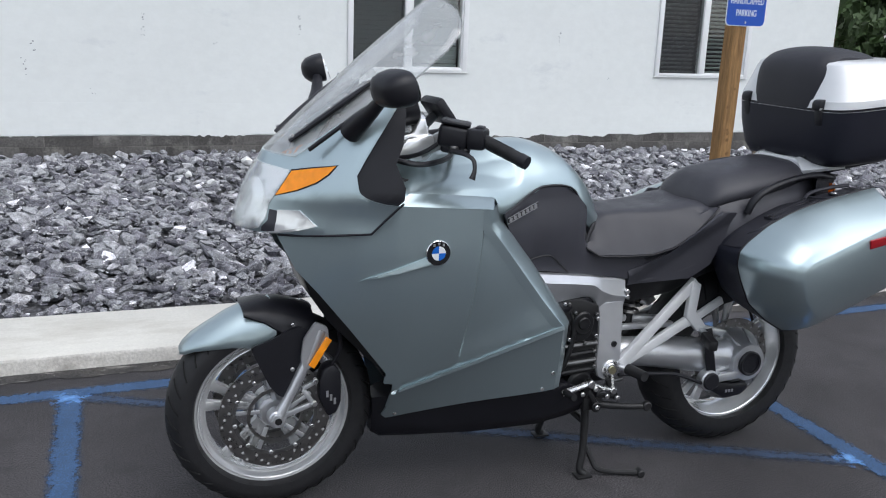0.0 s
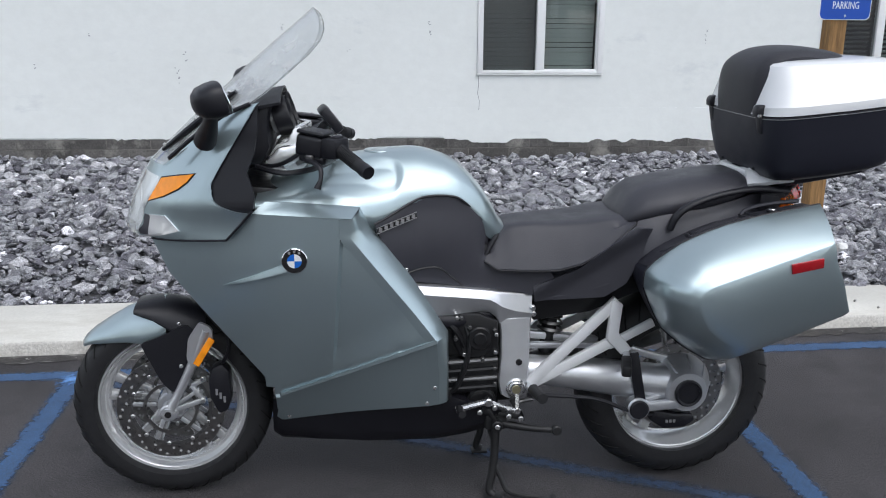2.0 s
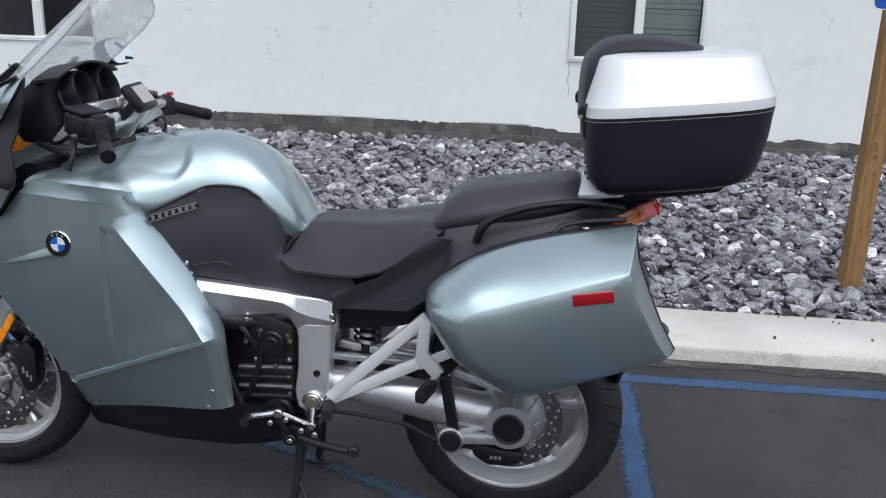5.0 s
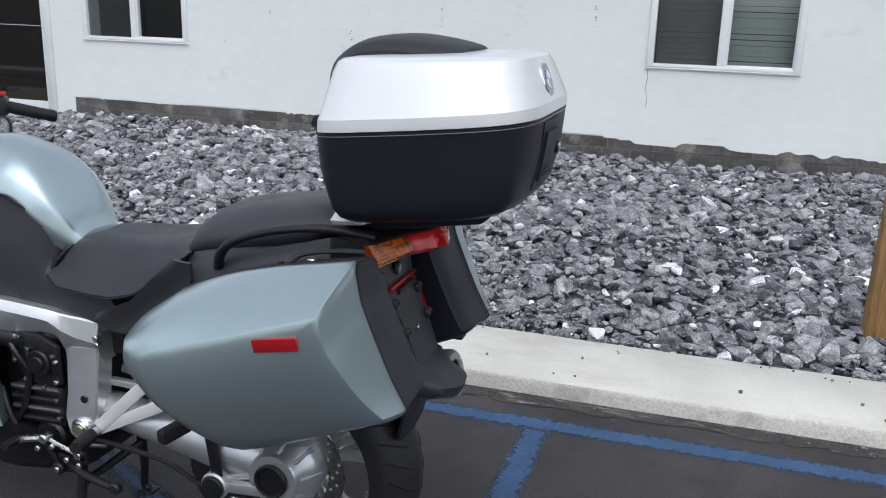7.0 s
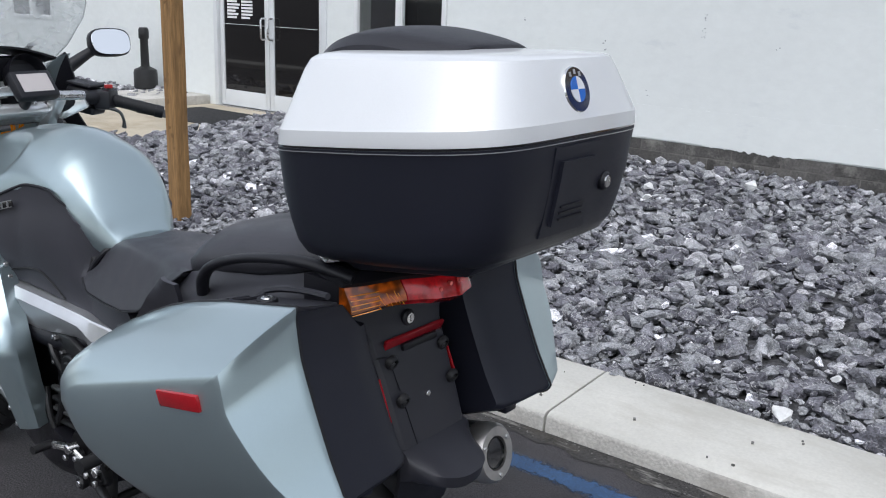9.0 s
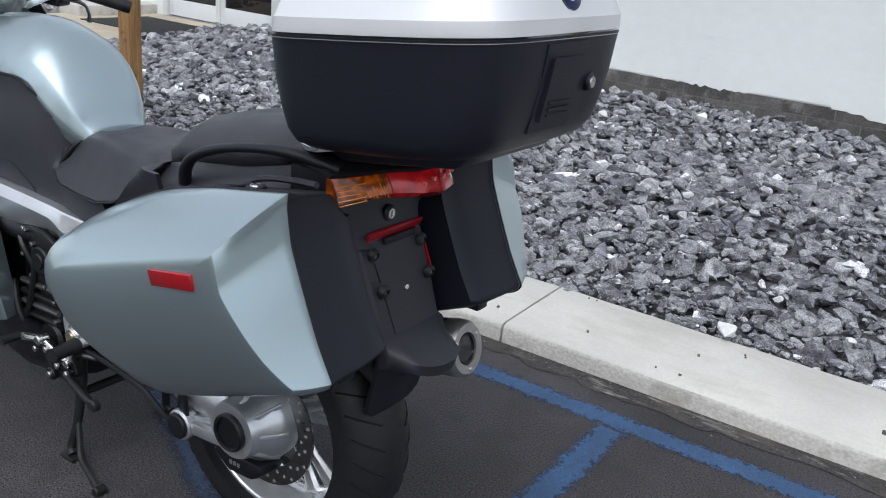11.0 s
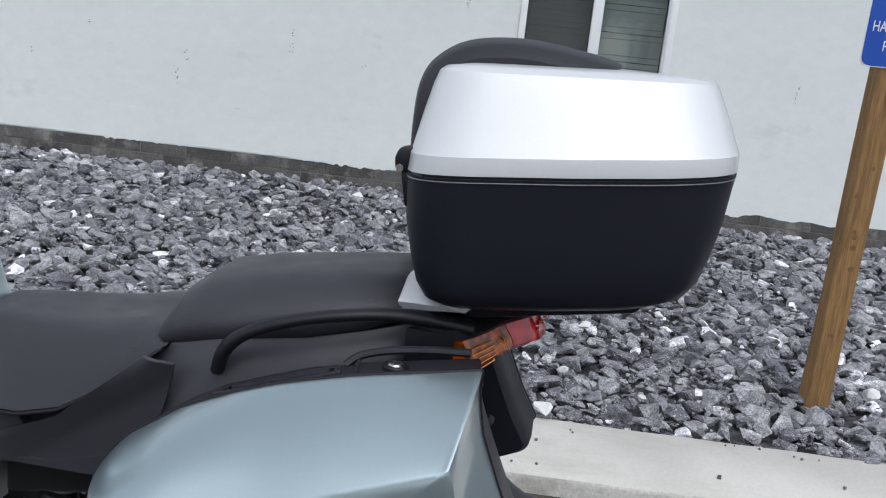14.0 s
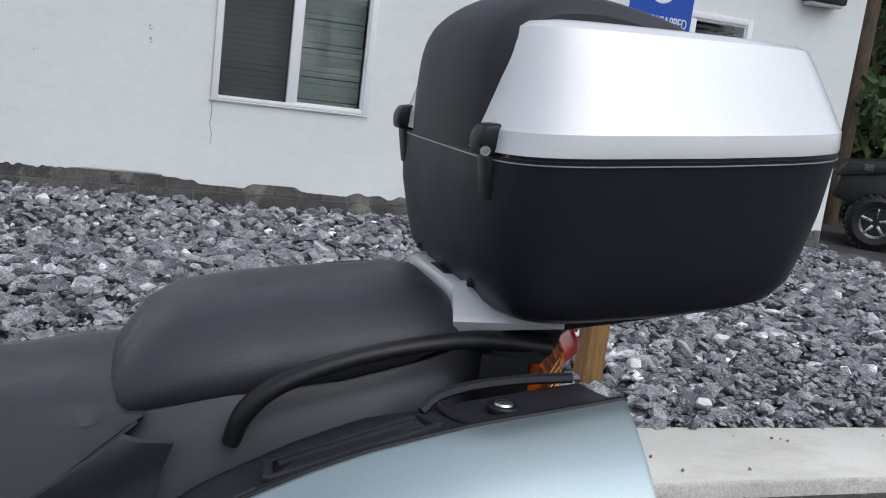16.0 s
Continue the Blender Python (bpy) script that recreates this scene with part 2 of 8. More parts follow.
blue_paint = worn_edges(mixed(mat("worn_blue_paint", (0.050, 0.118, 0.25), 0.78, var=0.2, var_scale=5, grain=0.35, grain_scale=260, bump=0.6, bump_scale=330), (0.045, 0.068, 0.115), 210, 0.42, 0.70))
blue_faded = worn_edges(mixed(mat("faded_blue_paint", (0.036, 0.074, 0.155), 0.8, var=0.25, var_scale=7, grain=0.3, grain_scale=160, bump=0.6, bump_scale=190), (0.05, 0.054, 0.062), 240, 0.36, 0.68), 0.62, 1.0)
blue_light = worn_edges(mixed(mat("overspray_blue_paint", (0.16, 0.36, 0.68), 0.7, var=0.2, var_scale=30, bump=0.4, bump_scale=190), (0.08, 0.18, 0.42), 60, 0.42, 0.6), 0.66, 0.80, 0.75, 30)
concrete = mixed(mat("concrete", (0.62, 0.605, 0.555), 0.85, var=0.10, var_scale=2.2, grain=0.05, grain_scale=90, bump=0.12, bump_scale=110), (0.48, 0.455, 0.40), 3.0, 0.52, 0.75, stretch=(0.5, 1.5, 1))
curb_face = mixed(mat("curb_concrete", (0.56, 0.54, 0.50), 0.9, var=0.1, var_scale=3, grain=0.15, grain_scale=90, bump=0.4, bump_scale=90), (0.33, 0.31, 0.28), 7.0, 0.5, 0.72)
pad_concrete = mixed(mat("pad_concrete", (0.50, 0.44, 0.34), 0.85, var=0.15, var_scale=1.2, grain=0.1, grain_scale=80), (0.36, 0.29, 0.20), 1.6, 0.5, 0.7)
wall_paint = mixed(mat("white_wall_paint", (0.765, 0.79, 0.775), 0.7, var=0.025, var_scale=0.9, grain=0.02, grain_scale=14, bump=0.10, bump_scale=30, stretch=(0.8, 1, 1.2)), (0.62, 0.65, 0.66), 2.3, 0.62, 0.8, stretch=(0.6, 1, 1.3))
block_paint = mixed(mat("weathered_block", (0.105, 0.10, 0.095), 0.9, var=0.25, var_scale=6, grain=0.25, grain_scale=60, bump=0.5, bump_scale=70, random_amount=0.3), (0.25, 0.24, 0.22), 3.5, 0.54, 0.66)
mortar = mat("mortar", (0.16, 0.15, 0.14), 0.95, var=0.3, var_scale=10)
vinyl = mat("white_vinyl", (0.82, 0.83, 0.83), 0.4, var=0.03, var_scale=3)
alu_white = mat("painted_aluminium", (0.68, 0.70, 0.71), 0.4, var=0.04, var_scale=3)
glass = mat("window_glass", (0.9, 0.95, 0.94), 0.02, transmission=1.0, ior=1.45)
dark_glass = mat("tinted_door_glass", (0.012, 0.011, 0.011), 0.03, var=0.1, var_scale=2)
# near-black colour stands in for the gloom of unlit rooms
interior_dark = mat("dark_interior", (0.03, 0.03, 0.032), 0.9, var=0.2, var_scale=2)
slat_mat = mat("blind_slat", (0.26, 0.285, 0.28), 0.6, var=0.08, var_scale=5)
wood = mixed(mat("treated_pine", (0.26, 0.145, 0.055), 0.75, var=0.3, var_scale=5, grain=0.25, grain_scale=26, bump=0.35, bump_scale=30, stretch=(9, 9, 0.5)), (0.14, 0.075, 0.03), 3.2, 0.56, 0.72, stretch=(7, 7, 0.8))
knot_wood = mat("pine_knot", (0.19, 0.105, 0.042), 0.8, var=0.3, var_scale=60)
sign_blue = mat("sign_blue", (0.012, 0.075, 0.42), 0.35, var=0.04, var_scale=6)
sign_white = mat("sign_white", (0.82, 0.84, 0.86), 0.4)
rubber_mat = mat("rubber_doormat", (0.025, 0.025, 0.027), 0.9, var=0.2, var_scale=20, bump=0.4, bump_scale=200)
steel = mat("brushed_steel", (0.62, 0.62, 0.62), 0.28, 1.0, var=0.06, var_scale=20, rough_var=0.08)
black_iron = mat("black_powder_coat", (0.015, 0.015, 0.016), 0.45, var=0.2, var_scale=20)


def stone_material(island=True):
    m = mat("crushed_limestone", (0.245, 0.248, 0.265), 0.72, var=0.5, var_scale=22, grain=0.5, grain_scale=130, bump=1.1, bump_scale=85)
    n, l = m.node_tree.nodes, m.node_tree.links
    b = n["Principled BSDF"]
    geo = n.new("ShaderNodeNewGeometry")
    ramp = n.new("ShaderNodeValToRGB")
    e = ramp.color_ramp.elements
    e[0].position, e[0].color = 0.0, (0.36, 0.35, 0.39, 1)
    e[1].position, e[1].color = 1.0, (4.2, 4.1, 4.0, 1)
    for p, c in ((0.30, (0.78, 0.76, 0.80, 1)), (0.5, (0.98, 0.98, 0.98, 1)), (0.72, (1.12, 1.13, 1.10, 1)), (0.88, (1.6, 1.58, 1.55, 1)), (0.965, (2.0, 1.95, 1.9, 1)), (0.985, (3.6, 3.5, 3.45, 1))):
        k = e.new(p)
        k.color = c
    l.new(geo.outputs["Random Per Island"] if island else n.new("ShaderNodeObjectInfo").outputs["Random"], ramp.inputs["Fac"])
    x = n.new("ShaderNodeMix")
    x.data_type, x.blend_type = "RGBA", "MULTIPLY"
    x.inputs["Factor"].default_value = 1.0
    l.new(b.inputs["Base Color"].links[0].from_socket, x.inputs["A"])
    l.new(ramp.outputs[0], x.inputs["B"])
    l.new(x.outputs["Result"], b.inputs["Base Color"])
    mixed(m, (0.62, 0.62, 0.62), 9.0, 0.67, 0.71, detail=9.0)
    # pale thin veins
    co = n.new("ShaderNodeTexCoord")
    t = n.new("ShaderNodeTexNoise")
    t.inputs["Scale"].default_value, t.inputs["Detail"].default_value, t.inputs["Roughness"].default_value = 11.0, 5.0, 0.6
    l.new(co.outputs["Object"], t.inputs["Vector"])
    away = n.new("ShaderNodeMath")
    away.operation = "SUBTRACT"
    away.inputs[1].default_value = 0.5
    l.new(t.outputs["Fac"], away.inputs[0])
    size = n.new("ShaderNodeMath")
    size.operation = "ABSOLUTE"
    l.new(away.outputs[0], size.inputs[0])
    r = n.new("ShaderNodeMapRange")
    r.inputs["From Min"].default_value, r.inputs["From Max"].default_value = 0.002, 0.0085
    r.inputs["To Min"].default_value, r.inputs["To Max"].default_value = 0.9, 0.0
    l.new(size.outputs[0], r.inputs["Value"])
    x = n.new("ShaderNodeMix")
    x.data_type = "RGBA"
    l.new(r.outputs[0], x.inputs["Factor"])
    l.new(b.inputs["Base Color"].links[0].from_socket, x.inputs["A"])
    x.inputs["B"].default_value = (0.55, 0.55, 0.55, 1)
    l.new(x.outputs["Result"], b.inputs["Base Color"])
    # texture fixed to the place, so that each stone differs
    for link in list(l):
        if link.from_socket.name == "Object":
            l.new(geo.outputs["Position"], link.to_socket)
    return m


stone_mat = stone_material()
grit_mat = mat("grit_between_stones", (0.085, 0.085, 0.09), 0.95, var=0.4, var_scale=9, grain=0.5, grain_scale=60, bump=0.9, bump_scale=50)
leaf_mat = mat("foliage", (0.05, 0.085, 0.028), 0.6, var=0.4, var_scale=1.5, random_amount=0.4, island=True)
bark = mat("bark", (0.09, 0.065, 0.045), 0.9, var=0.35, var_scale=8, bump=0.8, bump_scale=20, stretch=(3, 3, 0.6))
screen_mesh = mat("insect_screen", (0.03, 0.03, 0.032), 0.7, alpha=0.38)

# ---- setting: parking bay, curb, stone bed, building ----
WALL_Y = 5.968

ground_bm = bmesh.new()
bmesh.ops.create_grid(ground_bm, x_segments=8, y_segments=8, size=300)
ground = tagged(part("ground", ground_bm, asphalt), "dark grey worn asphalt of a parking lot", "ground", kind="structure")


def paint_line(ax, ay, bx, by, w=0.105, m=None, z=0.002, seed=0, spot=False):
    """A painted stripe with slightly ragged edges."""
    rng = random.Random(seed)
    a, b = Vector((ax, ay, 0)), Vector((bx, by, 0))
    d = (b - a).normalized()
    s = Vector((-d.y, d.x, 0))
    n = max(2, int((b - a).length / 0.06))
    bm = bmesh.new()
    rows = []
    for i in range(n + 1):
        c = a.lerp(b, i / n)
        l, r = 0.58 * w + rng.uniform(-0.004, 0.004), 0.58 * w + rng.uniform(-0.004, 0.004)
        rows.append([bm.verts.new(c + s * l + Vector((0, 0, z))), bm.verts.new(c - s * r + Vector((0, 0, z)))])
    across = bm.loops.layers.uv.new("across")
    for i, (p, q) in enumerate(zip(rows, rows[1:])):
        f = bm.faces.new((p[0], p[1], q[1], q[0]))
        for loop, (u, v) in zip(f.loops, ((0, i), (1, i), (1, i + 1), (0, i + 1))):
            loop[across].uv = (u, v / n if spot else 0.5)
    return part("paint_line", bm, m or blue_paint, None, smooth=0)


for k, (ax, ay, bx, by, w, z) in enumerate((
        (-9.0, 0.77, 9.0, 1.20, 0.105, 0.0015), (-0.585, 0.915, -0.60, -6.0, 0.104, 0.003), (1.99, 0.975, 2.0, -6.0, 0.106, 0.003),
        (-0.53, 0.915, 1.935, -0.315, 0.100, 0.0022), (-0.60, -0.75, 1.96, -2.05, 0.115, 0.0022))):
    tagged(paint_line(ax, ay, bx, by, w, blue_faded if k > 2 else None, z, k), "faded blue parking line painted on the asphalt", "parking line", "blue parking lines", "structure")
for k, spot in enumerate(((-0.70, 0.89, -0.47, 0.955, 0.20), (1.86, -0.275, 2.02, -0.345, 0.14))):
    tagged(paint_line(*spot, blue_light, 0.004, 9 + k, True), "brighter fresh blue overspray where two parking lines meet", "parking line", "blue parking lines", "structure")

# concrete curb strip, cast in lengths with open joints
joints = (-14.0, -10.6, -7.2, -4.75, -1.65, 1.43, 4.5, 7.6)
for x0, x1 in zip(joints, joints[1:]):
    prof = [(1.216, -0.05), (1.218, 0.052), (1.225, 0.064), (1.240, 0.071), (1.675, 0.088), (1.685, 0.082), (1.685, -0.05)]
    n = 16
    ring = [[(x0 + 0.004 + (x1 - x0 - 0.008) * i / n, y + (0.021 if y < 1.5 else 0.006) * (x0 + (x1 - x0) * i / n) + 0.003 * math.sin(7 * i + x0), z + (0.002 * math.sin(3.1 * i + 2 * x0) if z > 0 else 0)) for y, z in prof] for i in range(n + 1)]
    length = part("curb", rings(ring), concrete)
    length.data.materials.append(curb_face)
    for p in length.data.polygons:
        if p.normal.y < -0.8:
            p.material_index = 1
    tagged(length, "pale cast concrete curb strip along the parking bay", "curb", "curb lengths", "structure")
# dusty strip where dirt gathers at the curb's foot
bm = bmesh.new()
rng = random.Random(31)
rows = []
for x in np.arange(-9.0, 9.0, 0.05):
    rows.append([bm.verts.new((x, 1.140 + 0.021 * x + rng.uniform(-0.02, 0.02), 0.0025)), bm.verts.new((x, 1.2165 + 0.021 * x, 0.0045))])
for p, q in zip(rows, rows[1:]):
    bm.faces.new((p[0], q[0], q[1], p[1]))
dust_mat = mixed(mixed(mat("gutter_dirt", (0.055, 0.052, 0.05), 0.95, var=0.3, var_scale=12, grain=0.5, grain_scale=130, bump=0.7, bump_scale=150), (0.26, 0.25, 0.23), 16, 0.56, 0.66, stretch=(0.35, 1.6, 1)), (0.10, 0.09, 0.075), 5, 0.5, 0.7)
tagged(part("gutter", bm, dust_mat), "dusty dirt strip along the foot of the curb", "dirt", kind="structure")
# dark grit lying against the curb's foot
rng = random.Random(5)
bm = bmesh.new()
for k in range(900):
    x = rng.uniform(-2.5, 5.0)
    y = 1.212 + 0.021 * x - abs(rng.gauss(0, 0.028))
    s = rng.uniform(0.002, 0.006) * (2 if rng.random() < 0.05 else 1)
    got = bmesh.ops.create_cube(bm, size=s, matrix=Matrix.Translation((x, y, s * 0.35)) @ Euler((rng.random() * 6, rng.random() * 6, rng.random() * 6)).to_matrix().to_4x4())
for k in range(34):
    x, y, r = rng.uniform(0.6, 4.8), 1.672 - 0.36 * rng.random() ** 2, rng.uniform(0.003, 0.009) * (1.5 if rng.random() < 0.1 else 1)
    bmesh.ops.create_cube(bm, size=r, matrix=Matrix.Translation((x, y, 0.071 + 0.017 * (y - 1.24) / 0.435 + r * 0.35)) @ Euler((rng.random() * 6, rng.random() * 6, rng.random() * 6)).to_matrix().to_4x4())
tagged(part("loose_grit", bm, mat("loose_grit", (0.17, 0.165, 0.155), 0.9, random_amount=0.6, island=True), smooth=0), "loose stone grit on the curb and along its foot", "grit", kind="stuff")


def bed_height(x, y):
    """The height of the stone bed's base."""
    t = min(1.0, max(0.0, (y - 1.75) / 4.2))
    z = 0.055 + 0.075 * t + 0.018 * math.sin(1.7 * x + 0.6) * math.sin(1.3 * y)
    if x < -3.9:
        z -= 0.02 * min(1.0, (-3.9 - x))
    return z


def in_bed(x, y):
    if y < 1.708 or y > 5.93 or x > 7.75 + 0.25 * math.sin(2 * y):
        return False
    if x < -6.75:
        return x > -12.5 and y > 3.9
    return x > -4.32 - 0.21 * (y - 3.5) if y > 3.45 else x > -8.0


bm = bmesh.new()
xs, ys = np.arange(-8.4, 8.01, 0.2), np.arange(1.68, 5.97, 0.2)
grid = [[bm.verts.new((x, y, bed_height(x, y) - 0.01)) for y in ys] for x in xs]
for i in range(len(xs) - 1):
    for j in range(len(ys) - 1):
        if xs[i] >= -4.5 or ys[j] < 3.4:
            bm.faces.new((grid[i][j], grid[i + 1][j], grid[i + 1][j + 1], grid[i][j + 1]))
bmesh.ops.delete(bm, geom=[v for v in bm.verts if not v.link_faces], context="VERTS")
stone_bed = tagged(part("stone_bed", bm, grit_mat), "bed of loose dark grey crushed stone beside the building", "stone bed", kind="stuff")


def rock_shapes(count, seed):
    """Angular broken stones as (vertices, triangles), about 1 across."""
    r = random.Random(seed)
    out = []
    for _ in range(count):
        bm = bmesh.new()
        sx, sy, sz = r.uniform(0.42, 0.62), r.uniform(0.32, 0.5), r.uniform(0.2, 0.36)
        for _ in range(r.randint(11, 17)):
            v = Vector((r.gauss(0, 1), r.gauss(0, 1), r.gauss(0, 1))).normalized()
            f = r.uniform(0.85, 1.1)
            bm.verts.new((v.x * sx * f, v.y * sy * f, v.z * sz * f))
        got = bmesh.ops.convex_hull(bm, input=bm.verts[:])
        bmesh.ops.delete(bm, geom=[g for g in got["geom_interior"] if isinstance(g, bmesh.types.BMVert)], context="VERTS")
        bmesh.ops.triangulate(bm, faces=bm.faces[:])
        bm.verts.index_update()
        out.append((np.array([v.co[:] for v in bm.verts]), np.array([[v.index for v in f.verts] for f in bm.faces])))
        bm.free()
    return out


shapes = rock_shapes(26, 11)
single_mat = stone_material(False)
rng = random.Random(21)
all_v, all_f, base, singles = [], [], 0, 0
step = 0.080
for layer in (0, 1):
    for gx in np.arange(-12.4, 8.1, step):
        for gy in np.arange(1.70, 5.98, step):
            if layer == 1 and rng.random() < 0.45:
                continue
            x, y = gx + rng.uniform(-0.045, 0.045), gy + rng.uniform(-0.045, 0.045)
            if not in_bed(x, y) or (x < -4.6 and rng.random() < 0.4):
                continue
            if layer == 1 and math.hypot((x - 1.74) / 0.24, (y - 1.86) / 0.13) < 1.0:
                continue
            patch = noise.noise((x * 0.7, y * 0.7, 3.3))
            size = rng.uniform(0.062, 0.142) * (1.0 + 0.35 * patch) * (1.25 if rng.random() < 0.12 else 1.0)
            if layer == 0:
                size *= 0.85
            z = bed_height(x, y) + (0.012 if layer == 0 else 0.034) + rng.uniform(-0.008, 0.014)
            k = rng.randrange(len(shapes))
            turn = Euler((rng.uniform(-0.5, 0.5), rng.uniform(-0.5, 0.5), rng.uniform(0, 6.28))).to_matrix()
            if layer == 1 and singles < 300 and 1.6 < x < 3.4 and 1.71 < y < 2.70:
                me = bpy.data.meshes.new("stone")
                me.from_pydata(((shapes[k][0] * size) @ np.array(turn).T).tolist(), [], shapes[k][1].tolist())
                me.materials.append(single_mat)
                ob = new("stone", me)
                ob.matrix_basis = Matrix.Translation((x, y, z))
                ob.parent = stone_bed
                singles += 1
                continue
            verts, tris = shapes[k]
            p = (verts * size) @ np.array(turn).T + np.array((x, y, z))
            all_v.append(p)
            all_f.append(tris + base)
            base += len(p)
# pale stones that stand out from the rest
pale = mat("pale_limestone", (0.74, 0.74, 0.73), 0.75, var=0.12, var_scale=30, bump=0.4, bump_scale=80)
for k, (x, y, z, size) in enumerate(((2.949, 2.712, 0.180, 0.085), (2.285, 2.69, 0.178, 0.085), (2.078, 1.70, 0.135, 0.11), (2.166, 2.055, 0.168, 0.07), (2.46, 1.88, 0.155, 0.055), (0.30, 4.35, 0.20, 0.12), (0.70, 5.25, 0.215, 0.15),
                                     (2.68, 3.02, 0.185, 0.075), (3.44, 2.24, 0.165, 0.10), (3.55, 1.85, 0.14, 0.10), (4.20, 2.68, 0.17, 0.11), (1.39, 3.15, 0.185, 0.075), (3.74, 2.70, 0.175, 0.06), (0.17, 4.68, 0.205, 0.10))):
    verts, tris = shapes[(5 * k + 2) % len(shapes)]
    me = bpy.data.meshes.new("stone")
    me.from_pydata((verts * size * (0.85, 0.8, 0.95)).tolist(), [], tris.tolist())
    me.materials.append(pale)
    ob = new("stone", me)
    ob["label"] = "pale broken stone"
    ob.matrix_basis = pose(x, y, z - 0.012, 12 * (k % 3) - 10, 9 * (k % 4) - 12, 47 * k)
    ob.parent = stone_bed
# small chips in the hollows
for _ in range(17000):
    x, y = rng.uniform(-3.0, 6.0), 1.70 + 2.8 * rng.random() ** 1.7
    if (noise.noise((x * 1.3, y * 1.3, 8.1)) < rng.uniform(-0.6, 0.35) and math.hypot((x - 1.74) / 0.26, (y - 1.86) / 0.15) > 1.0) or not in_bed(x, y):
        continue
    k = rng.randrange(len(shapes))
    verts, tris = shapes[k]
    turn = Euler((rng.uniform(-0.5, 0.5), rng.uniform(-0.5, 0.5), rng.uniform(0, 6.28))).to_matrix()
    p = (verts * rng.uniform(0.014, 0.048)) @ np.array(turn).T + np.array((x, y, bed_height(x, y) + rng.uniform(0.015, 0.055)))
    all_v.append(p)
    all_f.append(tris + base)
    base += len(p)
me = bpy.data.meshes.new("crushed_stone")
me.from_pydata(np.concatenate(all_v).tolist(), [], np.concatenate(all_f).tolist())
me.materials.append(stone_mat)
crushed = new("crushed_stone", me)
crushed.parent = stone_bed
tagged(crushed, kind="stuff")

# ---- building ----
WINDOWS = ((-11.22, -10.0), (-3.945, -2.705), (1.755, 2.975), (5.155, 6.375))
SILL, HEAD = 0.945, 2.16
DOOR = (-6.30, -4.36)
X0, X1, TOP = -14.0, 7.56, 3.3
THICK = 0.25


def wall_piece(x0, x1, z0, z1):
    return box(x0, x1, WALL_Y, WALL_Y + THICK, z0, z1)


pieces, at = [], X0
for x0, x1 in sorted(WINDOWS + (DOOR,)):
    pieces.append(wall_piece(at, x0, 0.02, TOP))
    if (x0, x1) == DOOR:
        pieces.append(wall_piece(x0, x1, 2.18, TOP))
    else:
        pieces += [wall_piece(x0, x1, 0.02, SILL), wall_piece(x0, x1, HEAD, TOP)]
    at = x1
pieces.append(wall_piece(at, X1, 0.02, TOP))
wall_bm = merge(*pieces)
bmesh.ops.remove_doubles(wall_bm, verts=wall_bm.verts[:], dist=0.0005)
wall_front = tagged(part("wall_front", wall_bm, wall_paint, smooth=0), "white painted masonry wall with brush marks and faint stains", "wall", kind="structure")
for name, b in (("wall_side", box(X1 - THICK, X1, WALL_Y + THICK, WALL_Y + 9, 0.0, TOP)), ("wall_far_side", box(X0, X0 + THICK, WALL_Y + THICK, WALL_Y + 9, 0.0, TOP)),
                ("wall_back", box(X0 + THICK, X1 - THICK, WALL_Y + 9 - THICK, WALL_Y + 9, 0.0, TOP))):
    tagged(part(name, b, wall_paint, smooth=0), "plain white painted building wall", "wall", kind="structure")
tagged(part("roof", box(X0 - 0.3, X1 + 0.3, WALL_Y - 0.35, WALL_Y + 9.3, TOP + 0.002, TOP + 0.22, 0.01), alu_white, smooth=0), "flat roof edge of the white building", "roof", kind="structure")
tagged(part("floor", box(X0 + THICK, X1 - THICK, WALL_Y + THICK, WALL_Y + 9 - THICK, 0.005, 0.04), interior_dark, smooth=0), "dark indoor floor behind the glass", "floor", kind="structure")


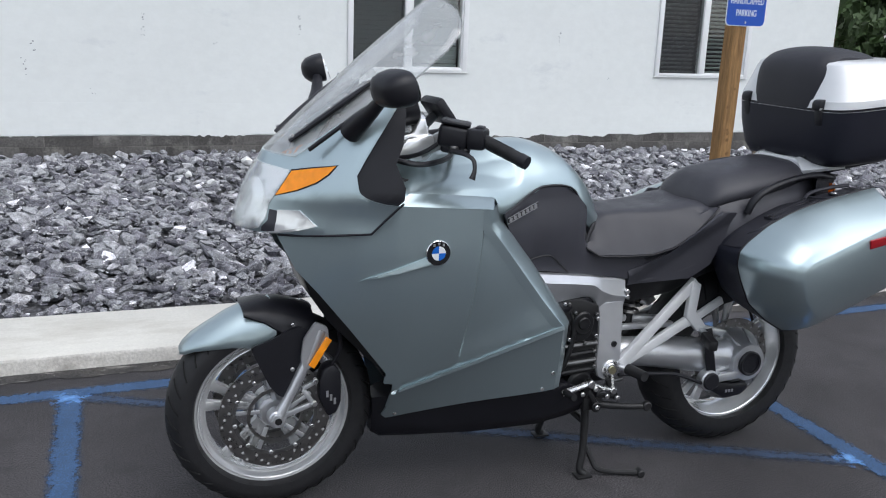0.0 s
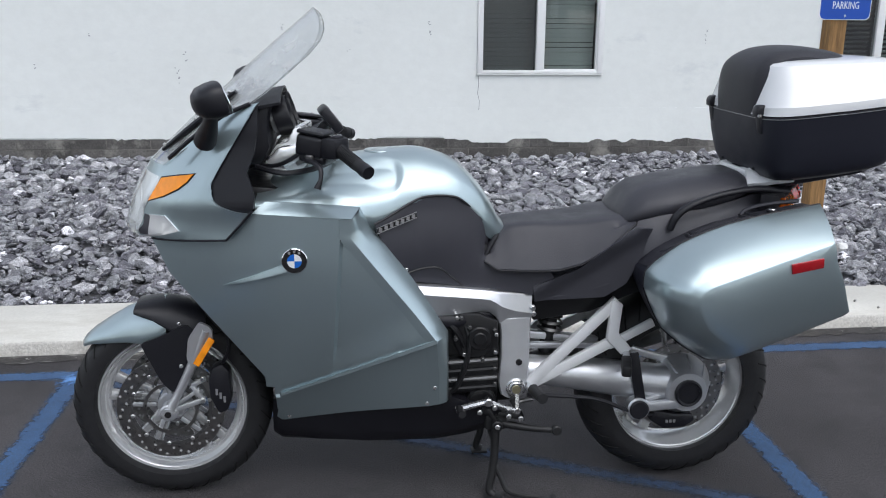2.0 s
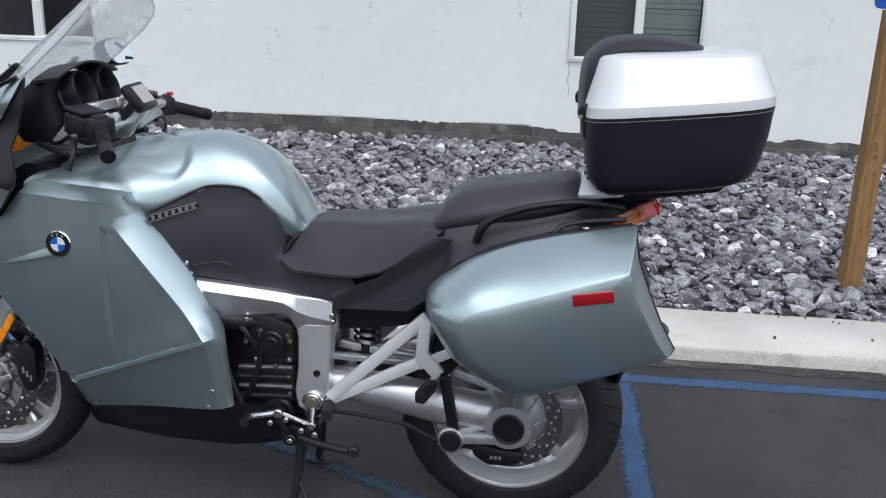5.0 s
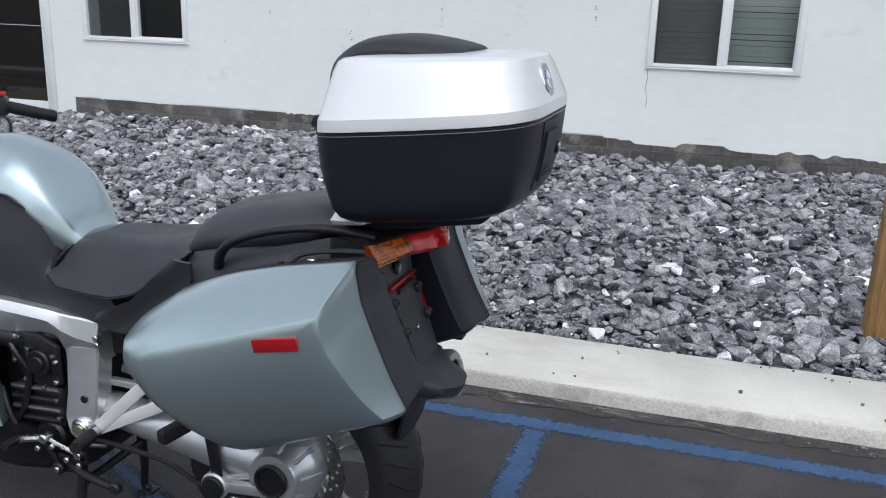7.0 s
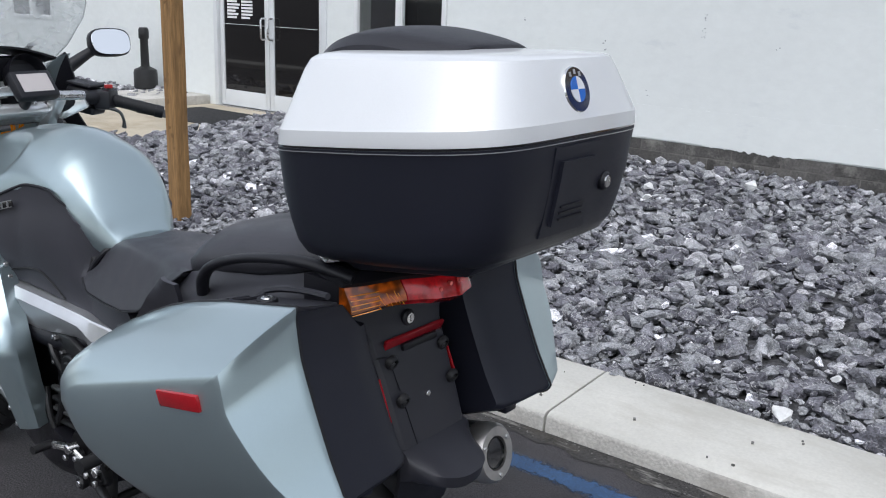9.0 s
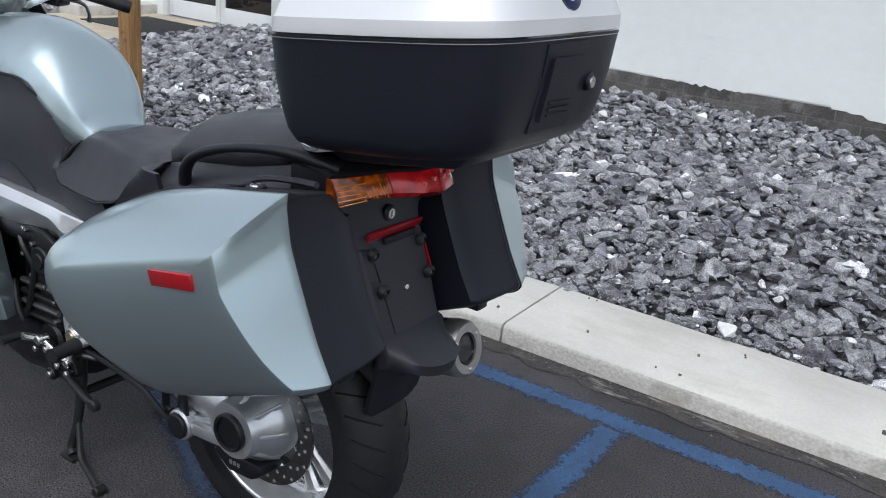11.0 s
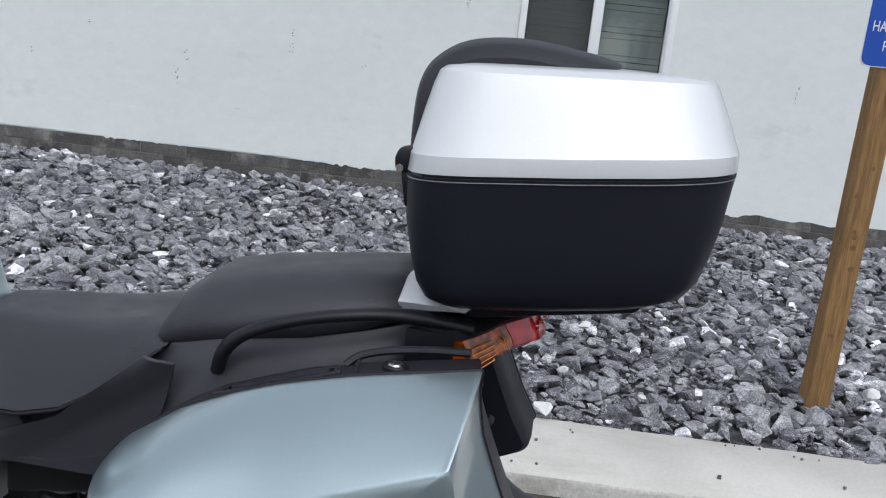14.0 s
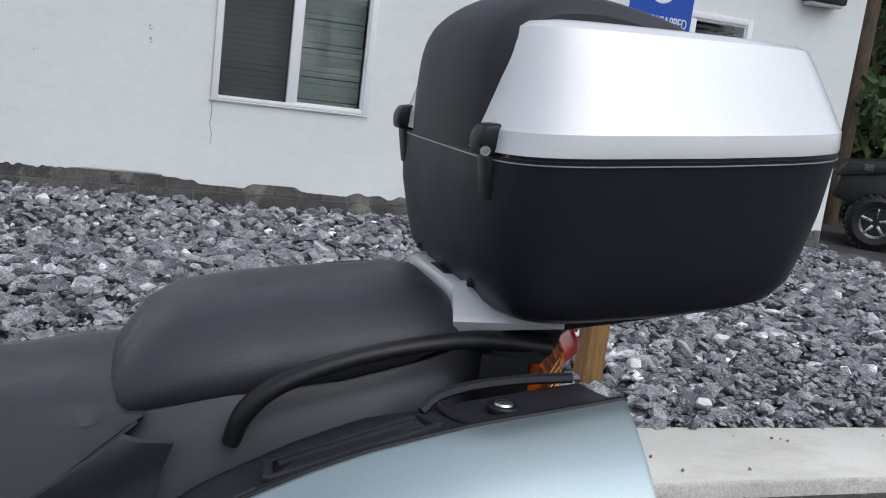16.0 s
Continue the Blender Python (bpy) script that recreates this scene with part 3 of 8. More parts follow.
def window(k, x0, x1):
    blinds = x1 > -2.0
    w = thing("window_%d" % k, x0, WALL_Y, SILL, label="white vinyl sliding window with lowered grey blinds" if blinds else "white vinyl sliding window with a dark room behind", category="window", kind="structure")
    W, H, f, g = x1 - x0, HEAD - SILL, 0.055, 0.030
    mid = W * 0.5 - 0.01
    frame_bm = merge(box(0.002, f, -0.022, 0.07, 0.002, H - 0.002, 0.004), box(W - f, W - 0.002, -0.022, 0.07, 0.002, H - 0.002, 0.004),
                     box(f, W - f, -0.02, 0.07, 0.002, g, 0.004), box(f, W - f, -0.02, 0.07, H - f, H - 0.002, 0.004))
    part("window_frame", frame_bm, vinyl, w)
    part("mullion", box(mid - 0.033, mid + 0.033, -0.014, 0.06, g, H - f, 0.005), vinyl, w)
    part("sash", merge(box(mid + 0.033, mid + 0.050, -0.004, 0.05, g, H - f, 0.003), box(W - f - 0.014, W - f, -0.004, 0.05, g, H - f, 0.003),
                       box(mid + 0.050, W - f - 0.014, -0.004, 0.05, g, g + 0.012, 0.003), box(mid + 0.050, W - f - 0.014, -0.004, 0.05, H - f - 0.02, H - f, 0.003)), vinyl, w)
    part("window_sill", box(-0.004, W + 0.004, -0.024, -0.002, -0.012, -0.001, 0.003), vinyl, w)
    for a, b, y in ((f, mid - 0.033, 0.035), (mid + 0.050, W - f - 0.014, 0.02)):
        clear = part("pane", box(a, b, y, y + 0.005, g, H - f), glass, w, smooth=0)
        clear.visible_shadow = False
    part("insect_screen", box(f + 0.004, mid - 0.036, 0.010, 0.012, g + 0.002, H - f - 0.002), screen_mesh, w, smooth=0).visible_shadow = False
    slat = bpy.data.meshes.new("slat")
    sb = box(0, (W - 2 * f) / 2 - 0.05, -0.002, 0.002, -0.022, 0.022)
    moved(sb, pose(0, 0, 0, 62 if x0 > 5 else 24, 0, 0))
    sb.to_mesh(slat)
    sb.free()
    slat.materials.append(slat_mat)
    for a in (f + 0.005, mid + 0.045) if blinds else ():
        for i in range(25):
            s = new("slat", slat)
            s.parent = w
            s.matrix_basis = pose(a, 0.12, g + 0.015 + i * (H - g - f - 0.02) / 25 + 0.01 * math.sin(i * 1.3) * (0.3 if a > 0.2 else 0.1), 0, 0, 0)
    # added box behind the panes; its near-black colour gives the room's darkness
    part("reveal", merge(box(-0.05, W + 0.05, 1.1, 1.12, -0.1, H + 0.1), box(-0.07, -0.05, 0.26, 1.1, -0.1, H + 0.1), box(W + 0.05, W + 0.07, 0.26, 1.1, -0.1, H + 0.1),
                         box(-0.05, W + 0.05, 0.26, 1.1, H + 0.08, H + 0.1), box(-0.05, W + 0.05, 0.26, 1.1, -0.1, -0.08)), interior_dark, w, "near-black box standing in for the unlit room", smooth=0)


for k, (x0, x1) in enumerate(WINDOWS):
    window(k + 1, x0, x1)

# block courses showing below the paint line
rng = random.Random(8)
for z0, z1, off in ((0.238, 0.330, 0.0), (0.140, 0.232, 0.2), (0.045, 0.134, 0.0)):
    x = -4.13 + off - 0.4
    while x < X1:
        a, b = max(x + 0.004, -4.12), min(x + 0.397, X1 - 0.01)
        if b - a > 0.08:
            bm = box(a, b, WALL_Y - 0.005 - rng.uniform(0, 0.003), WALL_Y - 0.0005, z0, z1 + rng.uniform(-0.002, 0.002), 0.004, 1)
            part("block", bm, block_paint, wall_front)
        x += 0.401
part("mortar_bed", box(-4.125, X1 - 0.005, WALL_Y - 0.003, WALL_Y - 0.0012, 0.04, 0.329), mortar, wall_front, smooth=0)
# ragged lower edge of the paint coat over the blocks
bm = bmesh.new()
n = 900
top, low = [], []
for i in range(n + 1):
    x = -4.13 + (X1 + 4.12) * i / n
    k = 0.5 * noise.noise((x * 1.1, 0, 0)) + 0.35 * noise.noise((x * 6, 3, 0)) + 0.35 * noise.noise((x * 25, 9, 0))
    top.append(bm.verts.new((x, WALL_Y - 0.0105, 0.62)))
    drip = max(-0.012, 0.05 * (k - 0.15))
    if 1.45 < x < 5.2:
        # here the coat runs down over the first course, with bare gaps
        run = min(1.0, max(0.0, 0.5 + 2.6 * noise.noise((x * 2.4, 5, 1)) + 0.7 * noise.noise((x * 11, 2, 1))))
        drip = 0.008 + run * (0.038 + 0.016 * k) * min(1.0, (x - 1.45) / 0.2, (5.2 - x) / 0.3)
    low.append(bm.verts.new((x, WALL_Y - 0.0105, 0.330 - drip)))
for i in range(n):
    bm.faces.new((top[i], top[i + 1], low[i + 1], low[i]))
got = bmesh.ops.extrude_face_region(bm, geom=bm.faces[:])
for g in got["geom"]:
    if isinstance(g, bmesh.types.BMVert):
        g.co.y = WALL_Y - 0.0005
for v in top:
    v.co.y = WALL_Y - 0.002
part("paint_edge", bm, wall_paint, wall_front, smooth=0)
# scuffs and flaked spots in the paint
scuff = mat("scuffed_paint", (0.30, 0.32, 0.33), 0.8, var=0.3, var_scale=60)
rng = random.Random(44)
for x, z, h in ((-0.065, 1.31, 0.22), (-1.035, 0.93, 0.16), (1.333, 1.72, 0.13), (1.30, 1.34, 0.18), (-1.796, 1.28, 0.02), (-0.95, 1.10, 0.10), (-2.3, 1.0, 0.05), (0.55, 1.15, 0.04), (4.0, 1.3, 0.15), (4.6, 0.9, 0.06), (-0.5, 0.72, 0.05)):
    flakes = []
    for _ in range(max(3, int(h * 60))):
        u, v, r = x + rng.gauss(0, 0.010), z + rng.uniform(-h / 2, h / 2), rng.uniform(0.0015, 0.0045)
        flakes.append(box(u - r * rng.uniform(0.8, 3), u + r * rng.uniform(0.8, 2), WALL_Y - 0.0026, WALL_Y - 0.0008, v - r, v + r * rng.uniform(0.5, 2)))
    tagged(part("paint_scuff", merge(*flakes), scuff, wall_front, smooth=0), kind="stuff")
# hairline crack below a window and another by the wall's middle
for pts in (((1.77, 0.92), (1.775, 0.84), (1.765, 0.76), (1.785, 0.68), (1.78, 0.60), (1.765, 0.53), (1.735, 0.46), (1.725, 0.39), (1.728, 0.345)),):
    bm = bmesh.new()
    rows = []
    for i, (x, z) in enumerate(pts):
        h = 0.0022 * (1.3 - i / len(pts))
        rows.append((bm.verts.new((x - h, WALL_Y - 0.0025, z)), bm.verts.new((x + h, WALL_Y - 0.0025, z))))
    for a, b in zip(rows, rows[1:]):
        bm.faces.new((a[0], a[1], b[1], b[0]))
    part("crack", bm, mat("crack_shadow", (0.25, 0.26, 0.27), 0.9, var=0.2, var_scale=30), wall_front, smooth=0)

# entrance
door = thing("door_1", DOOR[0], WALL_Y, 0.06, label="white aluminium double entrance door with dark tinted glass, closed", category="door", kind="structure")
W = DOOR[1] - DOOR[0]
part("door_frame", merge(box(0.002, 0.07, -0.02, 0.10, 0.0, 2.11, 0.004), box(W - 0.07, W - 0.002, -0.02, 0.10, 0.0, 2.11, 0.004), box(0.07, W - 0.07, -0.018, 0.10, 2.05, 2.11, 0.004)), alu_white, door)
for a, b, hx in ((0.075, W / 2 - 0.004, W / 2 - 0.06), (W / 2 + 0.004, W - 0.075, W / 2 + 0.06)):
    leaf = part("door_leaf", merge(box(a, a + 0.075, 0.02, 0.065, 0.01, 2.045, 0.004), box(b - 0.075, b, 0.02, 0.065, 0.01, 2.045, 0.004),
                                   box(a + 0.075, b - 0.075, 0.02, 0.065, 0.01, 0.20, 0.004), box(a + 0.075, b - 0.075, 0.02, 0.065, 1.96, 2.045, 0.004)), alu_white, door)
    part("pane", box(a + 0.07, b - 0.07, 0.035, 0.045, 0.195, 1.965), dark_glass, leaf, "dark tinted glass", smooth=0)
    part("push_bar", box(a + 0.08, b - 0.08, 0.028, 0.032, 0.985, 0.99), alu_white, leaf, smooth=0)
    for s in (0,):
        part("door_handle", tube([(hx, 0.02, 0.835), (hx, -0.035, 0.835), (hx, -0.055, 0.855), (hx, -0.055, 1.055), (hx, -0.035, 1.075), (hx, 0.02, 1.075)], 0.011, 10), steel, leaf, "polished steel pull handle")
hours = mat("white_vinyl_letters", (0.8, 0.8, 0.8), 0.5)
lettering("hours_heading", "STORE HOURS", 0.055, hours, door, pose(0.42, 0.032, 1.345, 90, 0, 0))
for i in range(7):
    z = 1.29 - i * 0.037
    for a, b in ((0.21, 0.21 + (0.19, 0.18, 0.23, 0.21, 0.15, 0.20, 0.17)[i]), (0.47, 0.47 + (0.20, 0.20, 0.20, 0.20, 0.20, 0.20, 0.15)[i])):
        part("hours_line", box(a, b, 0.031, 0.034, z - 0.012, z + 0.012), hours, door, smooth=0)
part("red_sticker", box(0.20, 0.29, 0.031, 0.034, 1.39, 1.48, 0.0), mat("red_sticker", (0.5, 0.03, 0.05), 0.5, var=0.1, var_scale=40), door, smooth=0)
part("shop_logo", merge(box(0.17, 0.56, 0.031, 0.034, 1.66, 1.76), box(0.28, 0.55, 0.031, 0.034, 1.625, 1.65), moved(disc(0.27, 0.0325, 1.80, 0.045, 0.003, sides=20), Matrix())),
     mat("shop_logo", (0.35, 0.5, 0.42), 0.5, var=0.3, var_scale=25), door, "pale green and white shop emblem", smooth=0)
tagged(part("threshold", box(DOOR[0], DOOR[1], WALL_Y - 0.03, WALL_Y + 0.12, 0.05, 0.062), steel, smooth=0), "metal door threshold", "threshold", kind="structure")

# entrance slab with its pale edge, a step and a mat
slab = [(-6.72, 5.965), (-4.40, 5.965), (-4.78, 5.45), (-4.28, 3.46), (-8.6, 3.46), (-8.6, 4.0), (-6.72, 4.3)]
bm = bmesh.new()
bm.faces.new([bm.verts.new((x, y, 0.052)) for x, y in slab])
got = bmesh.ops.extrude_face_region(bm, geom=bm.faces[:])
for g in got["geom"]:
    if isinstance(g, bmesh.types.BMVert):
        g.co.z = -0.02
tagged(part("entrance_slab", bm, pad_concrete, smooth=0), "tan stained concrete entrance slab", "slab", kind="structure")
tagged(part("slab_edge", merge(bar((-4.80, 5.5, 0.05), (-4.25, 3.42, 0.05), 0.09, 0.09, 0.008), bar((-4.42, 5.92, 0.05), (-4.80, 5.5, 0.05), 0.09, 0.09, 0.008)), concrete), "pale concrete edging beside the entrance slab", "edging", kind="structure")
tagged(part("entrance_step", box(-7.4, -6.42, 4.9, 5.96, 0.0, 0.165, 0.012), curb_face), "low concrete step beside the entrance", "step", kind="structure")
tagged(part("doormat", moved(box(-0.75, 0.75, -0.45, 0.45, 0.053, 0.062, 0.003), pose(-5.42, 5.18, 0, 0, 0, 0)), rubber_mat), "black ribbed rubber doormat before the glass door", "doormat")

# ash bin by the wall
bin_ = thing("ash_bin", -7.42, 5.72, 0.17, label="black cigarette ash bin with a slim neck beside the entrance", category="ash bin")
part("body", lathe([(0.13, 0.0), (0.15, 0.01), (0.15, 0.20), (0.14, 0.24), (0.06, 0.28)], 24, "Z"), black_iron, bin_)
part("neck", lathe([(0.055, 0.28), (0.05, 0.62), (0.055, 0.63)], 20, "Z"), black_iron, bin_)
part("cap", lathe([(0.06, 0.63), (0.065, 0.64), (0.065, 0.74), (0.05, 0.77)], 20, "Z"), black_iron, bin_)

# wall lamp near the building's end
lamp = thing("wall_lamp", 7.02, WALL_Y, 2.37, label="dark bronze wall pack light fixture on the white wall", category="wall lamp")
part("housing", prism([(-0.19, 0.03), (-0.2, 0.24), (0.2, 0.24), (0.19, 0.03)], -0.16, -0.001, 0.012), black_iron, lamp)
part("lens", prism([(-0.16, 0.0), (-0.17, 0.03), (0.17, 0.03), (0.16, 0.0)], -0.14, -0.02, 0.006), mat("frosted_lens", (0.5, 0.5, 0.5), 0.3), lamp)


# ---- sign posts ----
def sign_post(x, y, rz, lines, lean, shift=0.0):
    t = thing("sign_post", x, y, 0.06, rz, "square treated pine post with a blue disabled parking sign", "sign post", "parking sign posts")
    h = 0.047
    ring = []
    for i in range(24):
        z = 1.95 * i / 23
        c = 0.006
        dx = lean * z
        pts = [(-h, -h + c), (-h + c, -h), (h - c, -h), (h, -h + c), (h, h - c), (h - c, h), (-h + c, h), (-h, h - c)]
        ring.append([(px + dx + 0.0012 * math.sin(5 * z + px * 40), py + 0.0012 * math.sin(7 * z + py * 30), z) for px, py in pts])
    post = part("post", rings(ring), wood, t)
    r = random.Random(int(x * 100))
    for _ in range(7):
        part("knot", moved(disc(0, 0, 0, r.uniform(0.008, 0.016), 0.003, "Y", 12), pose(r.uniform(-0.03, 0.03) , -h - 0.0005, r.uniform(0.25, 1.3))), knot_wood, post)
    z0, z1, w = 1.40, 1.857, 0.1525
    cx = lean * 1.6 + shift
    pts = []
    for sx, sz, a0 in ((1, 1, 0), (-1, 1, 90), (-1, -1, 180), (1, -1, 270)):
        for a in (0, 30, 60, 90):
            q = radians(a0 + a)
            pts.append((cx + sx * (w - 0.03) + 0.03 * math.cos(q), (z0 + z1) / 2 + sz * ((z1 - z0) / 2 - 0.03) + 0.03 * math.sin(q)))
    part("sign_rim", prism(pts, -h - 0.006, -h - 0.003), sign_white, t, smooth=0)
    inner = [(cx + (px - cx) * 0.972, (z0 + z1) / 2 + (pz - (z0 + z1) / 2) * 0.981) for px, pz in pts]
    face = part("sign_face", prism(inner, -h - 0.0075, -h - 0.0055), sign_blue, t, "blue sign face with white lettering", smooth=0)
    yy = -h - 0.0085
    for text, size, dz in lines:
        lettering("lettering", text, size, sign_white, face, pose(cx, yy, z0 + dz, 90, 0, 0) @ Matrix.Diagonal((0.78, 1.12, 1, 1)))
    # wheelchair emblem
    zc = z0 + 0.300
    arc = [(cx - 0.005 + 0.062 * math.cos(a), yy, zc - 0.015 + 0.062 * math.sin(a)) for a in np.linspace(radians(125), radians(345), 22)]
    bits = [tube(arc, 0.009, 6), tube([(cx - 0.02, yy, zc + 0.085), (cx - 0.012, yy, zc + 0.005), (cx + 0.04, yy, zc), (cx + 0.065, yy, zc - 0.055), (cx + 0.085, yy, zc - 0.048)], 0.009, 6),
            tube([(cx - 0.016, yy, zc + 0.045), (cx + 0.03, yy, zc + 0.045)], 0.008, 6), disc(cx - 0.02, yy, zc + 0.112, 0.019, 0.003, sides=18)]
    em = merge(*bits)
    for v in em.verts:
        v.co.y = yy + (v.co.y - yy) * 0.1
    part("wheelchair_emblem", em, sign_white, face)
    for dz in (0.022, 0.435):
        part("bolt", disc(cx, -h - 0.008, z0 + dz, 0.007, 0.006, sides=10, bevel=0.002), steel, t)
    return t


sign_post(3.205, 2.21, 4.0, (("HANDICAPPED", 0.049, 0.146), ("PARKING", 0.049, 0.076)), 0.012, 0.018)
sign_post(-1.62, 2.0, 2.0, (("HANDICAPPED", 0.046, 0.172), ("PARKING", 0.046, 0.114), ("VAN ACCESSIBLE", 0.042, 0.057)), 0.0)

# ---- the motorcycle ----
def paint_finish(name, color, metal=0.64, rough=0.42):
    """Metallic lacquer: fine flake under a clear coat."""
    m = mat(name, color, rough, metal, coat=0.7, coat_rough=0.05, var=0.025, var_scale=5, grain=0.05, grain_scale=900, rough_var=0.03)
    return m


grey_paint = paint_finish("blue_grey_metallic_lacquer", (0.41, 0.50, 0.525), 0.80, 0.32)
silver_paint = paint_finish("silver_lacquer", (0.76, 0.77, 0.78), 0.22, 0.48)
cast_silver = mat("silver_painted_casting", (0.60, 0.61, 0.63), 0.34, 0.78, var=0.05, var_scale=14, rough_var=0.06, bump=0.05, bump_scale=220)
alloy = mat("polished_alloy", (0.68, 0.68, 0.68), 0.25, 1.0, var=0.06, var_scale=25, rough_var=0.08)
black_plastic = mat("textured_black_plastic", (0.009, 0.009, 0.0125), 0.40, spec=0.45, var=0.12, var_scale=6, bump=0.12, bump_scale=700, rough_var=0.06)
cover_plastic = mat("dark_grey_plastic", (0.042, 0.042, 0.051), 0.40, spec=0.5, var=0.08, var_scale=6, bump=0.08, bump_scale=700, rough_var=0.05)
tail_plastic = mat("tail_black_plastic", (0.024, 0.024, 0.031), 0.42, spec=0.5, var=0.1, var_scale=6, bump=0.1, bump_scale=700, rough_var=0.06)
case_black = mat("grained_black_case_plastic", (0.0145, 0.0155, 0.024), 0.42, spec=0.35, var=0.1, var_scale=5, bump=0.1, bump_scale=800, rough_var=0.05)
pad_black = mat("grained_pad", (0.020, 0.020, 0.026), 0.48, var=0.1, var_scale=5, bump=0.2, bump_scale=500)
seat_vinyl = mat("seat_vinyl", (0.038, 0.038, 0.046), 0.42, var=0.08, var_scale=7, bump=0.15, bump_scale=450, rough_var=0.07)
rubber = mat("tyre_rubber", (0.012, 0.012, 0.0135), 0.55, var=0.2, var_scale=18, bump=0.1, bump_scale=200, rough_var=0.08)
engine_black = mat("engine_black", (0.008, 0.008, 0.009), 0.38, 0.0, var=0.3, var_scale=22, rough_var=0.1)
wheel_silver = mat("silver_wheel_paint", (0.84, 0.85, 0.86), 0.24, 0.7, coat=0.3, var=0.03, var_scale=25)
disc_steel = mat("brake_disc_steel", (0.24, 0.235, 0.23), 0.32, 1.0, var=0.12, var_scale=30, rough_var=0.08, stretch=(1, 1, 1))
dark_steel = mat("dark_steel", (0.16, 0.16, 0.16), 0.4, 0.9, var=0.2, var_scale=30)
chrome = mat("chrome", (0.85, 0.85, 0.85), 0.06, 1.0)
mirror_glass = mat("mirror_glass", (0.9, 0.92, 0.93), 0.01, 1.0)
amber = mat("amber_lens", (0.95, 0.31, 0.012), 0.2, spec=0.35, coat=0.3, var=0.12, var_scale=40)
amber_tail = mixed(mat("ribbed_amber_lens", (0.50, 0.090, 0.003), 0.2, spec=0.3, coat=0.5, var=0.35, var_scale=90), (0.14, 0.030, 0.003), 38, 0.42, 0.58, detail=1.0)
amber_bright = mat("bright_amber", (0.85, 0.27, 0.015), 0.12, coat=1.0)
red_lens = mixed(mat("red_lens", (0.66, 0.008, 0.014), 0.18, coat=0.7, var=0.3, var_scale=40, spec=0.3), (0.38, 0.004, 0.008), 30, 0.48, 0.60)
reflector_red = mat("red_reflector", (0.36, 0.006, 0.012), 0.25, coat=0.6, var=0.1, var_scale=300)


def clear_plastic(name, tint, gloss, haze):
    """Thin clear plastic: see-through, with a Fresnel gloss and a pale haze standing in for sky reflection."""
    m = bpy.data.materials.new(name)
    m.use_nodes = True
    n, l = m.node_tree.nodes, m.node_tree.links
    n.remove(n["Principled BSDF"])
    clear, shine, back_haze = n.new("ShaderNodeBsdfTransparent"), n.new("ShaderNodeBsdfGlossy"), n.new("ShaderNodeBsdfTranslucent")
    clear.inputs["Color"].default_value = (*tint, 1)
    shine.inputs["Roughness"].default_value = 0.03
    back_haze.inputs["Color"].default_value = (0.95, 0.96, 0.96, 1)
    front_haze = n.new("ShaderNodeBsdfDiffuse")
    front_haze.inputs["Color"].default_value = (0.95, 0.96, 0.96, 1)
    both_ways = n.new("ShaderNodeMixShader")
    l.new(back_haze.outputs[0], both_ways.inputs[1])
    l.new(front_haze.outputs[0], both_ways.inputs[2])
    facing = n.new("ShaderNodeLayerWeight")
    facing.inputs["Blend"].default_value = 0.5
    steep = n.new("ShaderNodeMath")
    steep.operation = "POWER"
    steep.inputs[1].default_value = 4.0
    l.new(facing.outputs["Facing"], steep.inputs[0])
    fres = n.new("ShaderNodeMapRange")
    fres.inputs["To Min"].default_value, fres.inputs["To Max"].default_value = gloss, 0.6
    l.new(steep.outputs[0], fres.inputs["Value"])
    noise = n.new("ShaderNodeTexNoise")
    noise.inputs["Scale"].default_value = 9.0
    spread = n.new("ShaderNodeMapRange")
    spread.inputs["To Min"].default_value, spread.inputs["To Max"].default_value = haze * 0.6, haze * 1.4
    l.new(noise.outputs["Fac"], spread.inputs["Value"])
    a, b = n.new("ShaderNodeMixShader"), n.new("ShaderNodeMixShader")
    l.new(spread.outputs[0], a.inputs[0])
    l.new(clear.outputs[0], a.inputs[1])
    l.new(both_ways.outputs[0], a.inputs[2])
    l.new(fres.outputs[0], b.inputs[0])
    l.new(a.outputs[0], b.inputs[1])
    l.new(shine.outputs[0], b.inputs[2])
    l.new(b.outputs[0], n["Material Output"].inputs["Surface"])
    return m


# the whitish sky sheen is put into the haze amount
screen_mat = clear_plastic("clear_windscreen", (0.97, 0.985, 0.98), 0.13, 0.27)
clear_lens = clear_plastic("clear_lens", (0.98, 0.99, 0.99), 0.06, 0.12)
blue_enamel = mat("blue_enamel", (0.01, 0.12, 0.5), 0.15, coat=1.0)
white_enamel = mat("white_enamel", (0.75, 0.77, 0.78), 0.15, coat=1.0)
black_enamel = mat("black_enamel", (0.01, 0.01, 0.011), 0.12, coat=1.0)
grey_letter = mat("silver_badge", (0.55, 0.55, 0.56), 0.3, 0.8)
gps_screen = mat("pale_display_glass", (0.52, 0.48, 0.47), 0.12)

bike = thing("motorcycle", 0.0, 0.01, 0.0, label="blue-grey metallic touring motorcycle with silver top case on its stand", category="motorcycle")


def loop_lathe(profile, sides=64, cx=0.0, cz=0.0):
    """A ring turned about the y axis from a closed profile of (radius, y)."""
    bm = bmesh.new()
    rows = []
    for a in np.linspace(0, 2 * math.pi, sides, endpoint=False):
        rows.append([bm.verts.new((cx + r * math.cos(a), y, cz + r * math.sin(a))) for r, y in profile])
    n = len(profile)
    for i in range(sides):
        p, q = rows[i], rows[(i + 1) % sides]
        for j in range(n):
            k = (j + 1) % n
            bm.faces.new((p[j], p[k], q[k], q[j]))
    return bm


